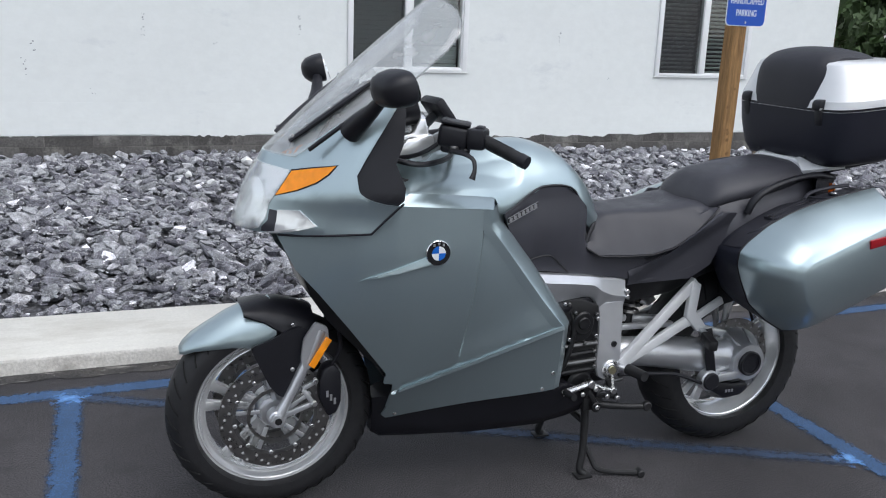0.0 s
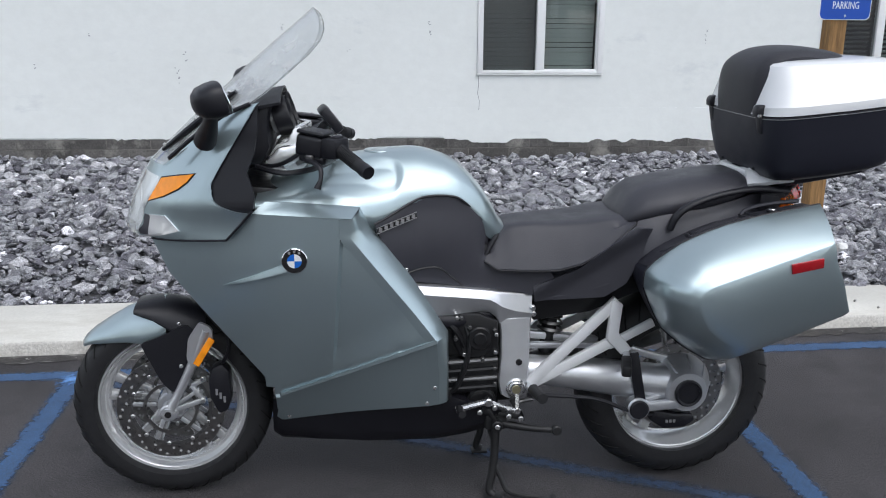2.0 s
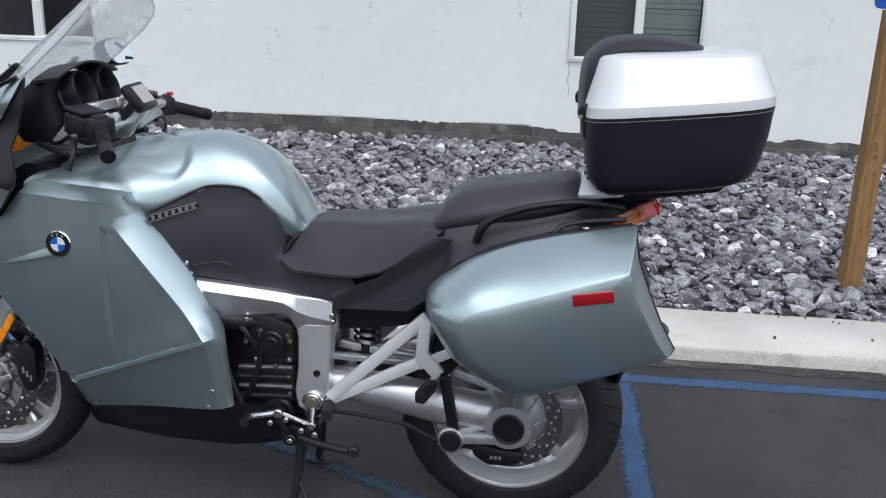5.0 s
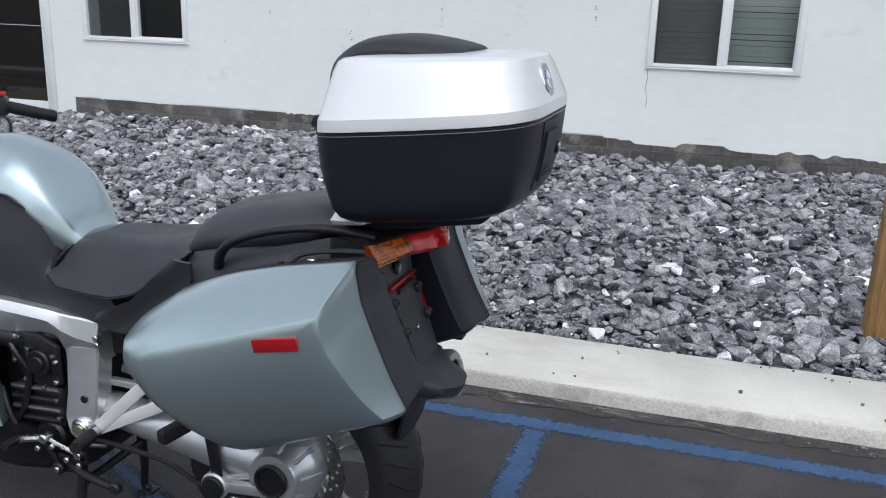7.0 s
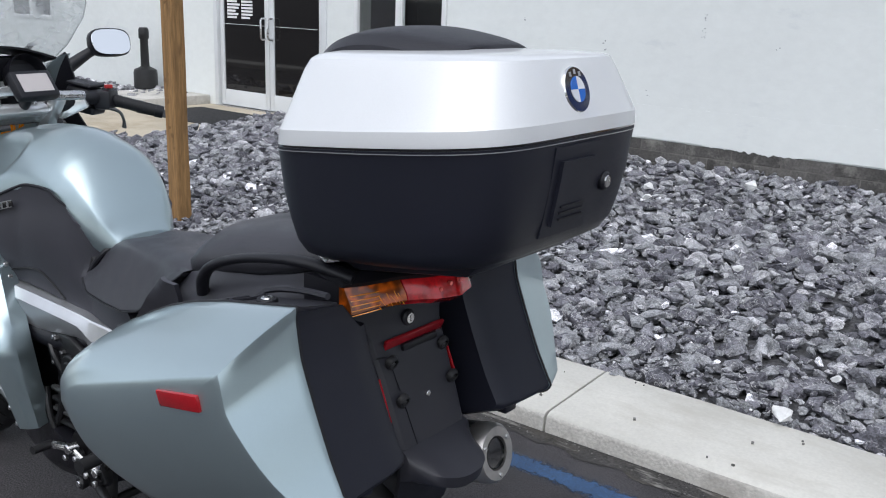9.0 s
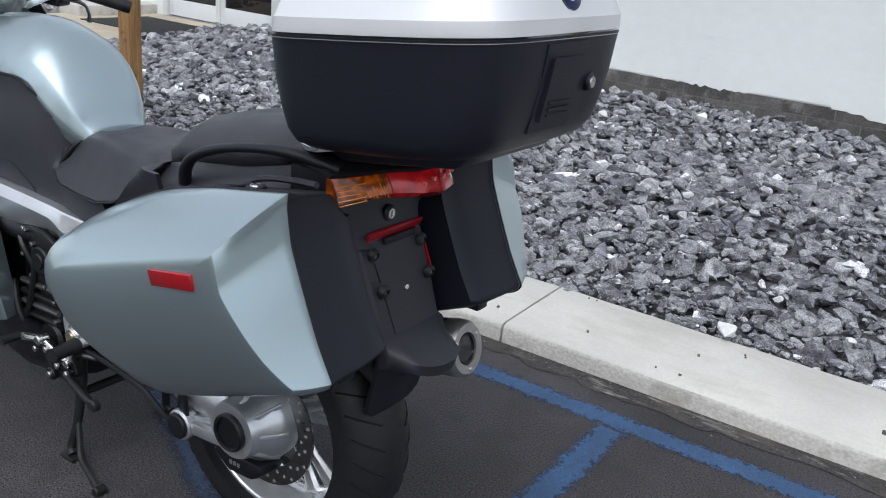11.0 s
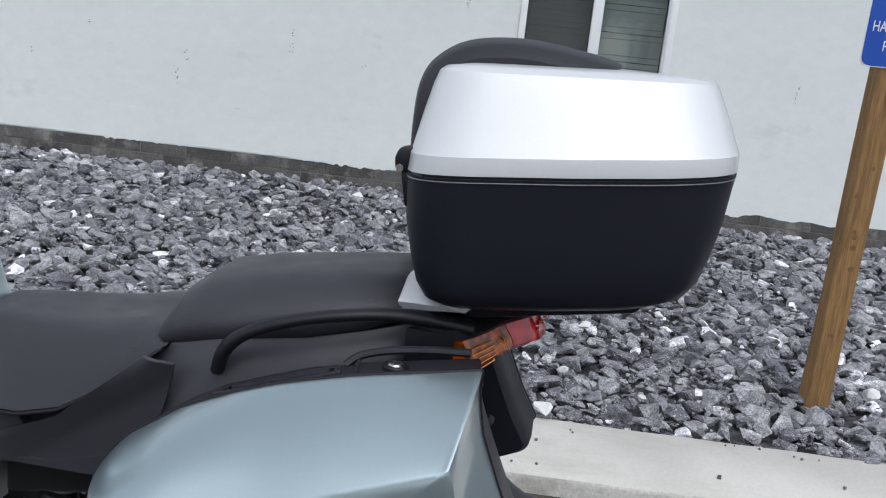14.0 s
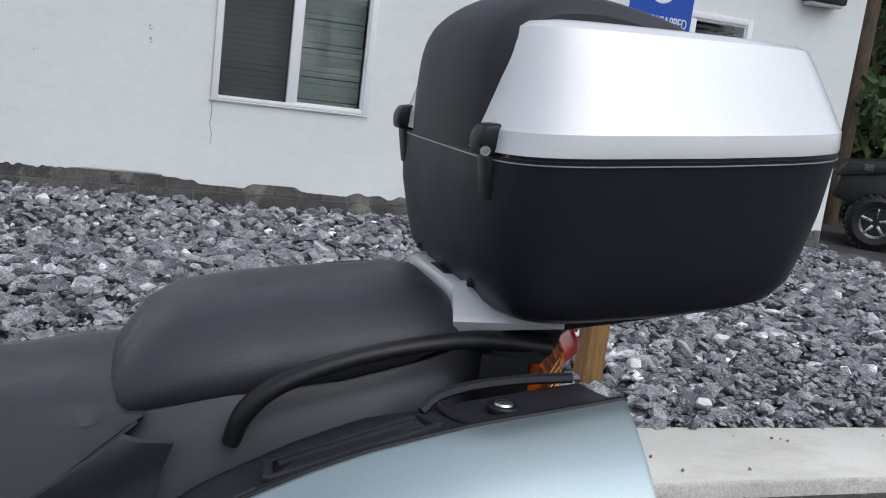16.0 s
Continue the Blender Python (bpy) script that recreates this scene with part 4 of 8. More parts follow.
# -- wheels --
def wheel(name, cx, cz, radius, half, label):
    w = part(name, disc(cx, 0, cz, 0.045, 2 * half * 0.9, bevel=0.006), cast_silver, bike, label)
    prof = []
    for a in np.linspace(-1.0, 1.0, 15):
        ang = a * radians(104)
        prof.append((radius - (half * 0.78) * (1 - math.cos(ang)) - (0.012 if abs(a) > 0.92 else 0), half * math.sin(ang) * 1.02))
    inner = radius - half * 0.98
    prof += [(0.222, half * 0.62), (0.222, -half * 0.62)]
    part("tyre", loop_lathe(prof, 96, cx, cz), rubber, w)
    # short slanted tread cuts
    cuts = []
    for i in range(34):
        a = 2 * math.pi * i / 34
        for s in (-1, 1):
            pts = []
            for k in range(4):
                ang = radians(22 + 17 * k)
                r = radius - half * 0.78 * (1 - math.cos(ang)) + 0.0005
                b = a + s * 0.05 + 0.05 * k
                pts.append((cx + r * math.cos(b), s * half * math.sin(ang) * 1.02, cz + r * math.sin(b)))
            cuts.append(tube(pts, 0.0026, 4))
    tagged(part("tread", merge(*cuts), mat("groove_shadow", (0.006, 0.006, 0.006), 0.9), w), kind="stuff")
    h = half * 0.72
    rim_prof = [(0.232, -h), (0.236, -h + 0.004), (0.234, -h + 0.010), (0.205, -h + 0.022), (0.196, -0.02), (0.196, 0.02), (0.205, h - 0.022), (0.234, h - 0.010), (0.236, h - 0.004), (0.232, h),
                (0.226, h + 0.001), (0.223, h - 0.004), (0.217, h - 0.005), (0.214, h - 0.003), (0.211, h - 0.006), (0.208, h - 0.016), (0.196, h - 0.034), (0.189, 0.012),
                (0.189, -0.012), (0.196, -h + 0.034), (0.208, -h + 0.016), (0.211, -h + 0.006), (0.214, -h + 0.003), (0.217, -h + 0.005), (0.223, -h + 0.004), (0.226, -h - 0.001)]
    part("rim", loop_lathe(rim_prof, 96, cx, cz), wheel_silver, w, smooth=25)
    for i in range(5):
        a = 2 * math.pi * i / 5 + 0.35
        for d in (-0.17, 0.17):
            p0 = Vector((cx + 0.05 * math.cos(a + d * 0.6), 0, cz + 0.05 * math.sin(a + d * 0.6)))
            p1 = Vector((cx + 0.195 * math.cos(a + d), 0, cz + 0.195 * math.sin(a + d)))
            mid = p0.lerp(p1, 0.5)
            part("spoke", tube([p0, mid, p1], [0.013, 0.0085, 0.013], 8, flat=1.6), wheel_silver, w)
    return w


def brake_disc(name, parent, cx, cz, y, outer, inner, material=None):
    d = part(name, loop_lathe([(outer, y - 0.0025), (outer, y + 0.0025), (inner, y + 0.0025), (inner, y - 0.0025)], 72, cx, cz), material or disc_steel, parent)
    holes = []
    for i in range(44):
        a = 2 * math.pi * i / 44
        r = inner + (outer - inner) * (0.25, 0.55, 0.8)[i % 3]
        holes.append(disc(cx + r * math.cos(a), y, cz + r * math.sin(a), 0.0042, 0.0062, sides=8))
    tagged(part("drilling", merge(*holes), mat("hole_light", (0.36, 0.36, 0.36), 0.5), d), kind="stuff")
    return d


FX, FZ, RX, RZ = 0.006, 0.300, 1.584, 0.318
front_wheel = wheel("front_wheel", FX, FZ, 0.300, 0.060, "cast alloy wheel with black road tyre")
rear_wheel = wheel("rear_wheel", RX, RZ, 0.317, 0.090, "cast alloy wheel with wide black road tyre")
for y in (-0.068, 0.068):
    d = brake_disc("brake_disc", front_wheel, FX, FZ, y, 0.160, 0.122)
    part("disc_carrier", loop_lathe([(0.122, y - 0.002), (0.122, y + 0.002), (0.112, y + 0.002), (0.112, y - 0.002)], 48, FX, FZ), dark_steel, d)
    part("tone_ring", loop_lathe([(0.082, y - 0.006), (0.082, y - 0.002), (0.072, y - 0.002), (0.072, y - 0.006)], 48, FX, FZ), disc_steel, d)
    for i in range(10):
        a = 2 * math.pi * i / 10 + 0.2
        part("disc_rivet", disc(FX + 0.117 * math.cos(a), y, FZ + 0.117 * math.sin(a), 0.0065, 0.010, sides=10, bevel=0.002), steel, d)
    for i in range(5):
        a = 2 * math.pi * i / 5 + 0.35
        part("carrier_arm", bar((FX + 0.045 * math.cos(a), y, FZ + 0.045 * math.sin(a)), (FX + 0.116 * math.cos(a + 0.15), y, FZ + 0.116 * math.sin(a + 0.15)), 0.004, 0.013, 0.0015), cast_silver, d)
brake_disc("brake_disc", rear_wheel, RX, RZ, -0.072, 0.147, 0.105)
part("front_hub", merge(disc(FX, -0.088, FZ, 0.026, 0.045, bevel=0.004), disc(FX, -0.113, FZ, 0.018, 0.012, sides=6)), cast_silver, front_wheel)
part("axle_bore", disc(FX, -0.120, FZ, 0.010, 0.004), black_enamel, front_wheel)

# -- front fork, calipers --
for s in (-1, 1):
    fork = part("fork_leg", merge(tube([(0.130, s * 0.098, 0.56), (0.085, s * 0.100, 0.455), (0.035, s * 0.098, 0.355), (FX, s * 0.094, FZ)], [0.026, 0.020, 0.017, 0.024], 12, per=4, flat=0.75),
                                  bar((FX + 0.01, s * 0.1, FZ + 0.005), (0.108, s * 0.102, 0.338), 0.012, 0.016, 0.003), bar((0.108, s * 0.102, 0.338), (0.078, s * 0.102, 0.385), 0.012, 0.014, 0.003),
                                  bar((0.078, s * 0.102, 0.385), (0.118, s * 0.102, 0.405), 0.012, 0.014, 0.003),
                                  bar((0.03, s * 0.1, 0.325), (0.1, s * 0.102, 0.372), 0.008, 0.012, 0.002)), cast_silver, bike)
    shroud = sheet([(0.112, 0.588), (0.078, 0.538), (0.070, 0.475), (0.084, 0.444), (0.106, 0.462), (0.150, 0.530), (0.146, 0.570)], lambda x, z, s=s: s * (0.118 + 0.10 * (0.02 - abs(x - 0.105) * 0.4)), 0.012, 0.02, rounded=0.01)
    part("fork_shroud", shroud, cast_silver, fork)
    refl = prism([(0.140, 0.545), (0.156, 0.533), (0.106, 0.452), (0.090, 0.464)], s * 0.124, s * 0.129, 0.0015)
    part("side_reflector", refl, amber, fork, "amber reflector strip")
    for x, z in ((0.113, 0.408), (0.110, 0.340)):
        part("bolt", disc(x, s * 0.112, z, 0.009, 0.012, sides=6, bevel=0.002), steel, fork)
    cal = part("brake_caliper", prism([(0.138, 0.438), (0.168, 0.450), (0.190, 0.425), (0.192, 0.335), (0.178, 0.298), (0.152, 0.290), (0.128, 0.345), (0.126, 0.40)], s * 0.052, s * 0.105, 0.008), black_plastic, bike)
    part("caliper_marking", merge(*[box(0.146 + 0.011 * i, 0.153 + 0.011 * i, min(s * 0.1055, s * 0.1045), max(s * 0.1055, s * 0.1045), 0.352 - 0.012 * i, 0.372 - 0.012 * i) for i in range(3)]), grey_letter, cal)
    part("brake_hose", tube([(0.165, s * 0.085, 0.44), (0.190, s * 0.09, 0.50), (0.175, s * 0.08, 0.60)], 0.006, 8, per=5), black_plastic, cal)

# -- front mudguard: painted nose, black rear and side stays --
def hood(stations):
    """An arched shell: stations of x, top z, half width, drop of the side edges."""
    out = []
    for x, z, w, drop in stations:
        ring = []
        for a in np.linspace(-math.pi / 2, math.pi / 2, 15):
            y = w * math.copysign(abs(math.sin(a)) ** 0.8, a)
            ring.append((x + 0.10 * drop * abs(math.sin(a)), y, z - drop * (1 - math.cos(a)) ** 0.9))
        out.append(ring)
    bm = rings(out, cap=False, close=False)
    got = bmesh.ops.extrude_face_region(bm, geom=bm.faces[:])
    for g in got["geom"]:
        if isinstance(g, bmesh.types.BMVert):
            g.co.z -= 0.006
            g.co.y *= 0.95
    return bm


mudguard = part("front_mudguard", hood([(-0.250, 0.505, 0.018, 0.010), (-0.240, 0.520, 0.040, 0.020), (-0.215, 0.542, 0.058, 0.030), (-0.170, 0.572, 0.070, 0.055), (-0.120, 0.602, 0.076, 0.082), (-0.070, 0.624, 0.080, 0.108), (-0.03, 0.634, 0.082, 0.108), (0.0, 0.637, 0.082, 0.088)]), grey_paint, bike, "painted front mudguard nose")
part("mudguard_rear", hood([(-0.082, 0.624, 0.0805, 0.016), (-0.03, 0.6365, 0.084, 0.050), (0.02, 0.636, 0.086, 0.086), (0.065, 0.624, 0.086, 0.09), (0.115, 0.604, 0.083, 0.09)]), black_plastic, mudguard, "black rear section")
for s in (-1, 1):
    st = part("mudguard_stay", sheet([(-0.066, 0.516), (-0.01, 0.535), (0.046, 0.562), (0.075, 0.572), (0.105, 0.53), (0.092, 0.462), (0.046, 0.366), (0.018, 0.360), (-0.012, 0.395)], lambda x, z, s=s: s * (0.092 + 0.04 * (0.55 - z) * 0.3), 0.006, 0.03, rounded=0.012), black_plastic, mudguard)
    for x, z in ((0.052, 0.578), (0.050, 0.446)):
        part("bolt", disc(x, s * 0.1, z, 0.006, 0.008, sides=10, bevel=0.002), steel, st)

# -- side fairing --
def crease_z(x):
    return 0.378 + 0.443 * (x - 0.345)


def side_width(x, z):
    """Half width of the side fairing."""
    w = float(np.interp(x, (-0.05, 0.0, 0.1, 0.2, 0.3, 0.4, 0.55, 0.8), (0.095, 0.135, 0.19, 0.235, 0.268, 0.283, 0.300, 0.307)))
    yc = float(np.interp(x, (0.0, 0.10, 0.19, 0.28, 0.345, 0.56, 0.792), (0.0, 0.01, 0.06, 0.130, 0.166, 0.235, 0.305)))
    zc = crease_z(x)
    if z >= zc:
        t = min(1.0, (z - zc) / max(0.05, 0.83 - zc))
        y = yc + (w - yc) * math.sin(t * math.pi / 2)
    else:
        s = float(np.interp(x, (0.33, 0.79), (0.72, 0.26)))
        y = yc - 0.004 - (zc - z) * s
    # the rear field lies a little lower, behind a curved edge
    edge = 0.527 - 0.03 * min(1.0, max(0.0, (0.86 - z) / 0.4))
    if x > edge and z > zc:
        y -= 0.013 * min(1.0, (x - edge) / 0.009) * min(1.0, (z - zc) / 0.10)
    return y


def finer(points, n=4):
    """The same line with n steps to each of its stretches."""
    line = [tuple(a + (b - a) * k / n for a, b in zip(p, q)) for p, q in zip(points, points[1:]) for k in range(n)]
    return line + [points[-1]]


fair_outline = [(0.002, 0.846), (0.10, 0.855), (0.224, 0.864), (0.262, 0.905), (0.295, 0.940), (0.40, 0.936), (0.56, 0.926), (0.556, 0.878), (0.675, 0.727), (0.793, 0.578), (0.803, 0.470), (0.806, 0.362), (0.70, 0.335), (0.55, 0.302), (0.336, 0.248), (0.322, 0.262), (0.345, 0.378), (0.279, 0.466), (0.191, 0.582), (0.104, 0.690), (0.048, 0.752)]
creases = (((0.345, 0.378), (0.792, 0.576)), ((0.527, 0.86), (0.497, 0.46)), ((0.536, 0.86), (0.506, 0.46)))
for s in (-1, 1):
    skin = sheet(fair_outline, lambda x, z: s * side_width(x, z), 0.007, 0.025, creases)
    # nothing of the panel reaches past its slanting rear edge
    bmesh.ops.triangulate(skin, faces=[f for f in skin.faces if len(f.verts) > 4], ngon_method="EAR_CLIP")
    bmesh.ops.delete(skin, geom=[f for f in skin.faces if any(0.73 < v.co.z < 0.877 and v.co.x > 0.5585 + 0.788 * (0.878 - v.co.z) for v in f.verts)], context="FACES")
    panel = part("side_fairing", skin, grey_paint, bike, "blue-grey lacquered side fairing")
    # ledge along the top and the chamfer down the rear edge
    edge = [(0.295, 0.299, 0.940), (0.40, 0.283 + 0.012, 0.936), (0.50, 0.303, 0.931), (0.56, 0.302, 0.926)]
    inner = [(0.330, 0.252, 0.970), (0.42, 0.248, 0.964), (0.52, 0.240, 0.955), (0.583, 0.236, 0.947)]
    rows = [[(x, s * (side_width(x, z)), z) for x, y, z in edge], [(x, s * y, z) for x, y, z in inner], [(x + 0.005, s * (y - 0.045), z - 0.004) for x, y, z in inner]]
    part("fairing_ledge", rings(rows, cap=False, close=False), grey_paint, panel)
    out = [(0.560, side_width(0.56, 0.926), 0.926), (0.556, 0.293, 0.878), (0.675, 0.296, 0.727), (0.793, 0.300, 0.578), (0.803, 0.277, 0.470), (0.806, 0.248, 0.362)]
    inn = [(0.583, 0.236, 0.947), (0.612, 0.215, 0.888), (0.728, 0.222, 0.740), (0.828, 0.250, 0.588), (0.832, 0.235, 0.470), (0.834, 0.215, 0.362)]
    out = [(x - 0.003, side_width(x - 0.003, z) + 0.003, z) for x, y, z in finer(out)]
    inn = finer(inn)
    rows = [[(x - 0.032, s * (side_width(x - 0.032, z) + 0.0005), z) for x, y, z in out], [(x, s * y, z) for x, y, z in out], [(x * 0.5 + u * 0.5 + 0.008, s * (y * 0.55 + v * 0.45 + 0.003), z * 0.5 + w * 0.5 + 0.002) for (x, y, z), (u, v, w) in zip(out, inn)], [(x, s * y, z) for x, y, z in inn], [(x - 0.02, s * (y - 0.05), z) for x, y, z in inn]]
    part("fairing_rear_edge", rings(rows, cap=False, close=False), grey_paint, panel)
    ridge = sheet([(0.203, 0.731), (0.226, 0.742), (0.386, 0.806), (0.384, 0.782)], lambda x, z: s * (side_width(x, z) + 0.010 * max(0, min(1, (x - 0.20) / 0.05)) * (1.0 - 0.55 * max(0.0, min(1.0, (z - 0.732 - 0.30 * (x - 0.203)) / 0.016)))), 0.014, 0.008)
    part("fairing_crease", ridge, grey_paint, panel)
    ridge = sheet([(0.345, 0.371), (0.346, 0.380), (0.788, 0.583), (0.793, 0.573)], lambda x, z: s * (side_width(x, max(z, crease_z(x))) + 0.004), 0.010, 0.05)
    part("fairing_crease", ridge, grey_paint, panel)
    # thin black tube draws the shading along the rear field's crease; no gap here
    line = [(0.553, 0.900), (0.535, 0.885), (0.526, 0.855), (0.517, 0.76), (0.507, 0.65), (0.500, 0.55), (0.497, 0.475)]
    part("panel_gap", tube([(x, s * (side_width(x - 0.004, z) - 0.0006), z) for x, z in line], 0.0010, 6, per=3), black_plastic, panel)
    # round emblem
    ex, ez = 0.405, 0.813
    ey = s * (side_width(ex, ez) + 0.003)
    em = part("emblem", disc(ex, ey, ez, 0.035, 0.006, bevel=0.002, sides=40), chrome, panel, "round blue and white emblem")
    part("emblem_ring", disc(ex, ey + s * 0.0032, ez, 0.033, 0.001, sides=40), black_enamel, em)
    for q in range(4):
        arc = [(ex, ez)] + [(ex + 0.0195 * math.cos(a), ez + 0.0195 * math.sin(a)) for a in np.linspace(q * math.pi / 2, (q + 1) * math.pi / 2, 9)]
        part("emblem_quarter", prism(arc, ey + s * 0.0036, ey + s * 0.0046), (white_enamel, blue_enamel)[q % 2], em)
    for a in (60, 90, 120):
        q = radians(a)
        part("emblem_mark", box(ex + 0.0262 * math.cos(q) - 0.003, ex + 0.0262 * math.cos(q) + 0.003, min(ey + s * 0.0036, ey + s * 0.0042), max(ey + s * 0.0036, ey + s * 0.0042), ez + 0.0262 * math.sin(q) - 0.0035, ez + 0.0262 * math.sin(q) + 0.0035), grey_letter, em)
    for x, z in ((0.770, 0.362), (0.36, 0.268), (0.79, 0.42)):
        part("bolt", disc(x, s * (side_width(x, z) + 0.001), z, 0.006, 0.004, sides=12, bevel=0.001), steel, panel)

# -- belly pan, dark core of the bike --
pan = []
for x, w, z0, z1 in ((0.305, 0.030, 0.185, 0.30), (0.33, 0.050, 0.170, 0.31), (0.45, 0.092, 0.168, 0.33), (0.60, 0.135, 0.172, 0.35), (0.80, 0.185, 0.190, 0.37), (0.90, 0.185, 0.205, 0.34), (1.00, 0.17, 0.225, 0.30)):
    pan.append([(x, -w, z1), (x, -w * 0.98, z0 + 0.06), (x, -w * 0.8, z0 + 0.015), (x, -w * 0.5, z0), (x, w * 0.5, z0), (x, w * 0.8, z0 + 0.015), (x, w * 0.98, z0 + 0.06), (x, w, z1)])
part("belly_pan", rings(pan), black_plastic, bike, "satin black belly pan")
core = part("core", merge(prism([(0.20, 0.60), (0.34, 0.36), (0.80, 0.34), (0.80, 0.62), (1.05, 0.66), (0.95, 0.82), (0.62, 0.90), (0.30, 0.93), (0.08, 0.92), (0.02, 0.84)], -0.115, 0.115, 0.02),
                          prism([(0.10, 0.90), (0.30, 0.90), (0.45, 0.95), (0.42, 0.985), (0.26, 1.0)], -0.17, 0.17, 0.01), prism([(0.045, 0.80), (0.098, 0.660), (0.152, 0.580), (0.258, 0.468), (0.330, 0.40), (0.44, 0.45), (0.36, 0.82)], -0.115, 0.115, 0.006)), engine_black, bike, "black engine bay behind the fairing")

# -- nose cowl --
def nose_x(z):
    return float(np.interp(z, (0.78, 0.867, 0.95, 1.056, 1.15, 1.26), (-0.050, -0.092, -0.065, -0.012, 0.04, 0.10)))


def cowl_width(x, z):
    d = max(0.0, x - nose_x(z))
    w = float(np.interp(math.sqrt(d), (0, 0.1, 0.158, 0.224, 0.3, 0.374, 0.447, 0.51, 0.583, 0.648), (0.0, 0.045, 0.078, 0.115, 0.155, 0.200, 0.235, 0.260, 0.290, 0.305)))
    return w * float(np.interp(z, (0.80, 0.86, 0.90, 0.93, 0.957, 1.0, 1.05, 1.25), (0.88, 0.95, 0.955, 0.98, 1.03, 1.02, 1.0, 0.94)))


def cowl_sheet(outline, lift, thick, step=0.02):
    """A panel on the nose's surface: an outline in x-z, spread over the curve of the nose, lifted and given thickness."""
    dense = []
    for i, (ax, az) in enumerate(outline):
        bx, bz = outline[(i + 1) % len(outline)]
        k = max(1, int(math.hypot(bx - ax, bz - az) / 0.02))
        dense += [(ax + (bx - ax) * j / k, az + (bz - az) * j / k) for j in range(k)]
    flat = [(math.sqrt(max(0.0, x - nose_x(z))), z) for x, z in dense]
    bm = bmesh.new()
    face = bm.faces.new([bm.verts.new((q, 0, z)) for q, z in flat])
    bmesh.ops.triangulate(bm, faces=[face])
    for q in np.arange(0.03, 0.7, 0.03):
        bmesh.ops.bisect_plane(bm, geom=bm.verts[:] + bm.edges[:] + bm.faces[:], plane_co=(q, 0, 0), plane_no=(1, 0, 0), dist=0.0002)
    for z in np.arange(0.84, 1.25, step):
        bmesh.ops.bisect_plane(bm, geom=bm.verts[:] + bm.edges[:] + bm.faces[:], plane_co=(0, 0, z), plane_no=(0, 0, 1), dist=0.0002)

    def place(v, out):
        q, z = v.co.x, v.co.z
        x = nose_x(z) + q * q
        e = 0.004
        tx, ty = (q + e) ** 2 - q * q, cowl_width(nose_x(z) + (q + e) ** 2, z) - cowl_width(x, z)
        n = Vector((-ty, tx, 0)).normalized() if q > 0.02 else Vector((-1, 0, 0))
        return Vector((x, cowl_width(x, z), z)) + n * out

    got = bmesh.ops.extrude_face_region(bm, geom=bm.faces[:])
    low = [g for g in got["geom"] if isinstance(g, bmesh.types.BMVert)]
    inner = {v: place(v, lift - thick) for v in low}
    outer = {v: place(v, lift) for v in bm.verts if v not in inner}
    for v, p in list(inner.items()) + list(outer.items()):
        v.co = p
    for v in bm.verts:
        v.co.y = max(v.co.y, 0.0)
    return bm


def flipped(bm, s):
    return bm if s > 0 else mirrored(bm)


def soft_run(points, per=4):
    return [(p.x, p.z) for p in smooth_path([(x, 0, z) for x, z in points], per)]


cowl_rear = [(0.322, 1.232), (0.285, 1.19), (0.249, 1.139), (0.216, 1.094), (0.195, 1.055), (0.184, 1.015), (0.186, 0.990), (0.204, 0.966), (0.245, 0.951), (0.292, 0.945)]
cowl_outline = [(-0.012, 1.056), (0.045, 1.058), (0.075, 1.078), (0.15, 1.138), (0.225, 1.189), (0.285, 1.221)] + soft_run(cowl_rear) + [(0.222, 0.870), (0.10, 0.859), (0.0, 0.851), (-0.06, 0.847), (-0.080, 0.847)]
lens_outline = [(-0.0260, 1.028), (0.036, 1.020), (0.033, 1.008), (-0.002, 0.953), (-0.016, 0.925), (-0.024, 0.890), (-0.040, 0.862), (-0.06, 0.850), (-0.0835, 0.850)]
notch_outline = [(0.004, 0.913), (0.053, 0.918), (0.086, 0.887), (-0.004, 0.858)]
amber_outline = [(0.043, 1.0185), (0.095, 1.031), (0.142, 1.040), (0.122, 1.018), (0.095, 0.997), (0.050, 0.973), (0.001, 0.954)]
housing_mat = mixed(mat("headlight_reflector", (0.80, 0.81, 0.82), 0.22, 0.55, var=0.1, var_scale=20), (0.35, 0.36, 0.38), 16, 0.52, 0.66, detail=1.5)
notch_chrome = mat("bright_reflector", (0.88, 0.89, 0.90), 0.18, 0.6)
cowl = None
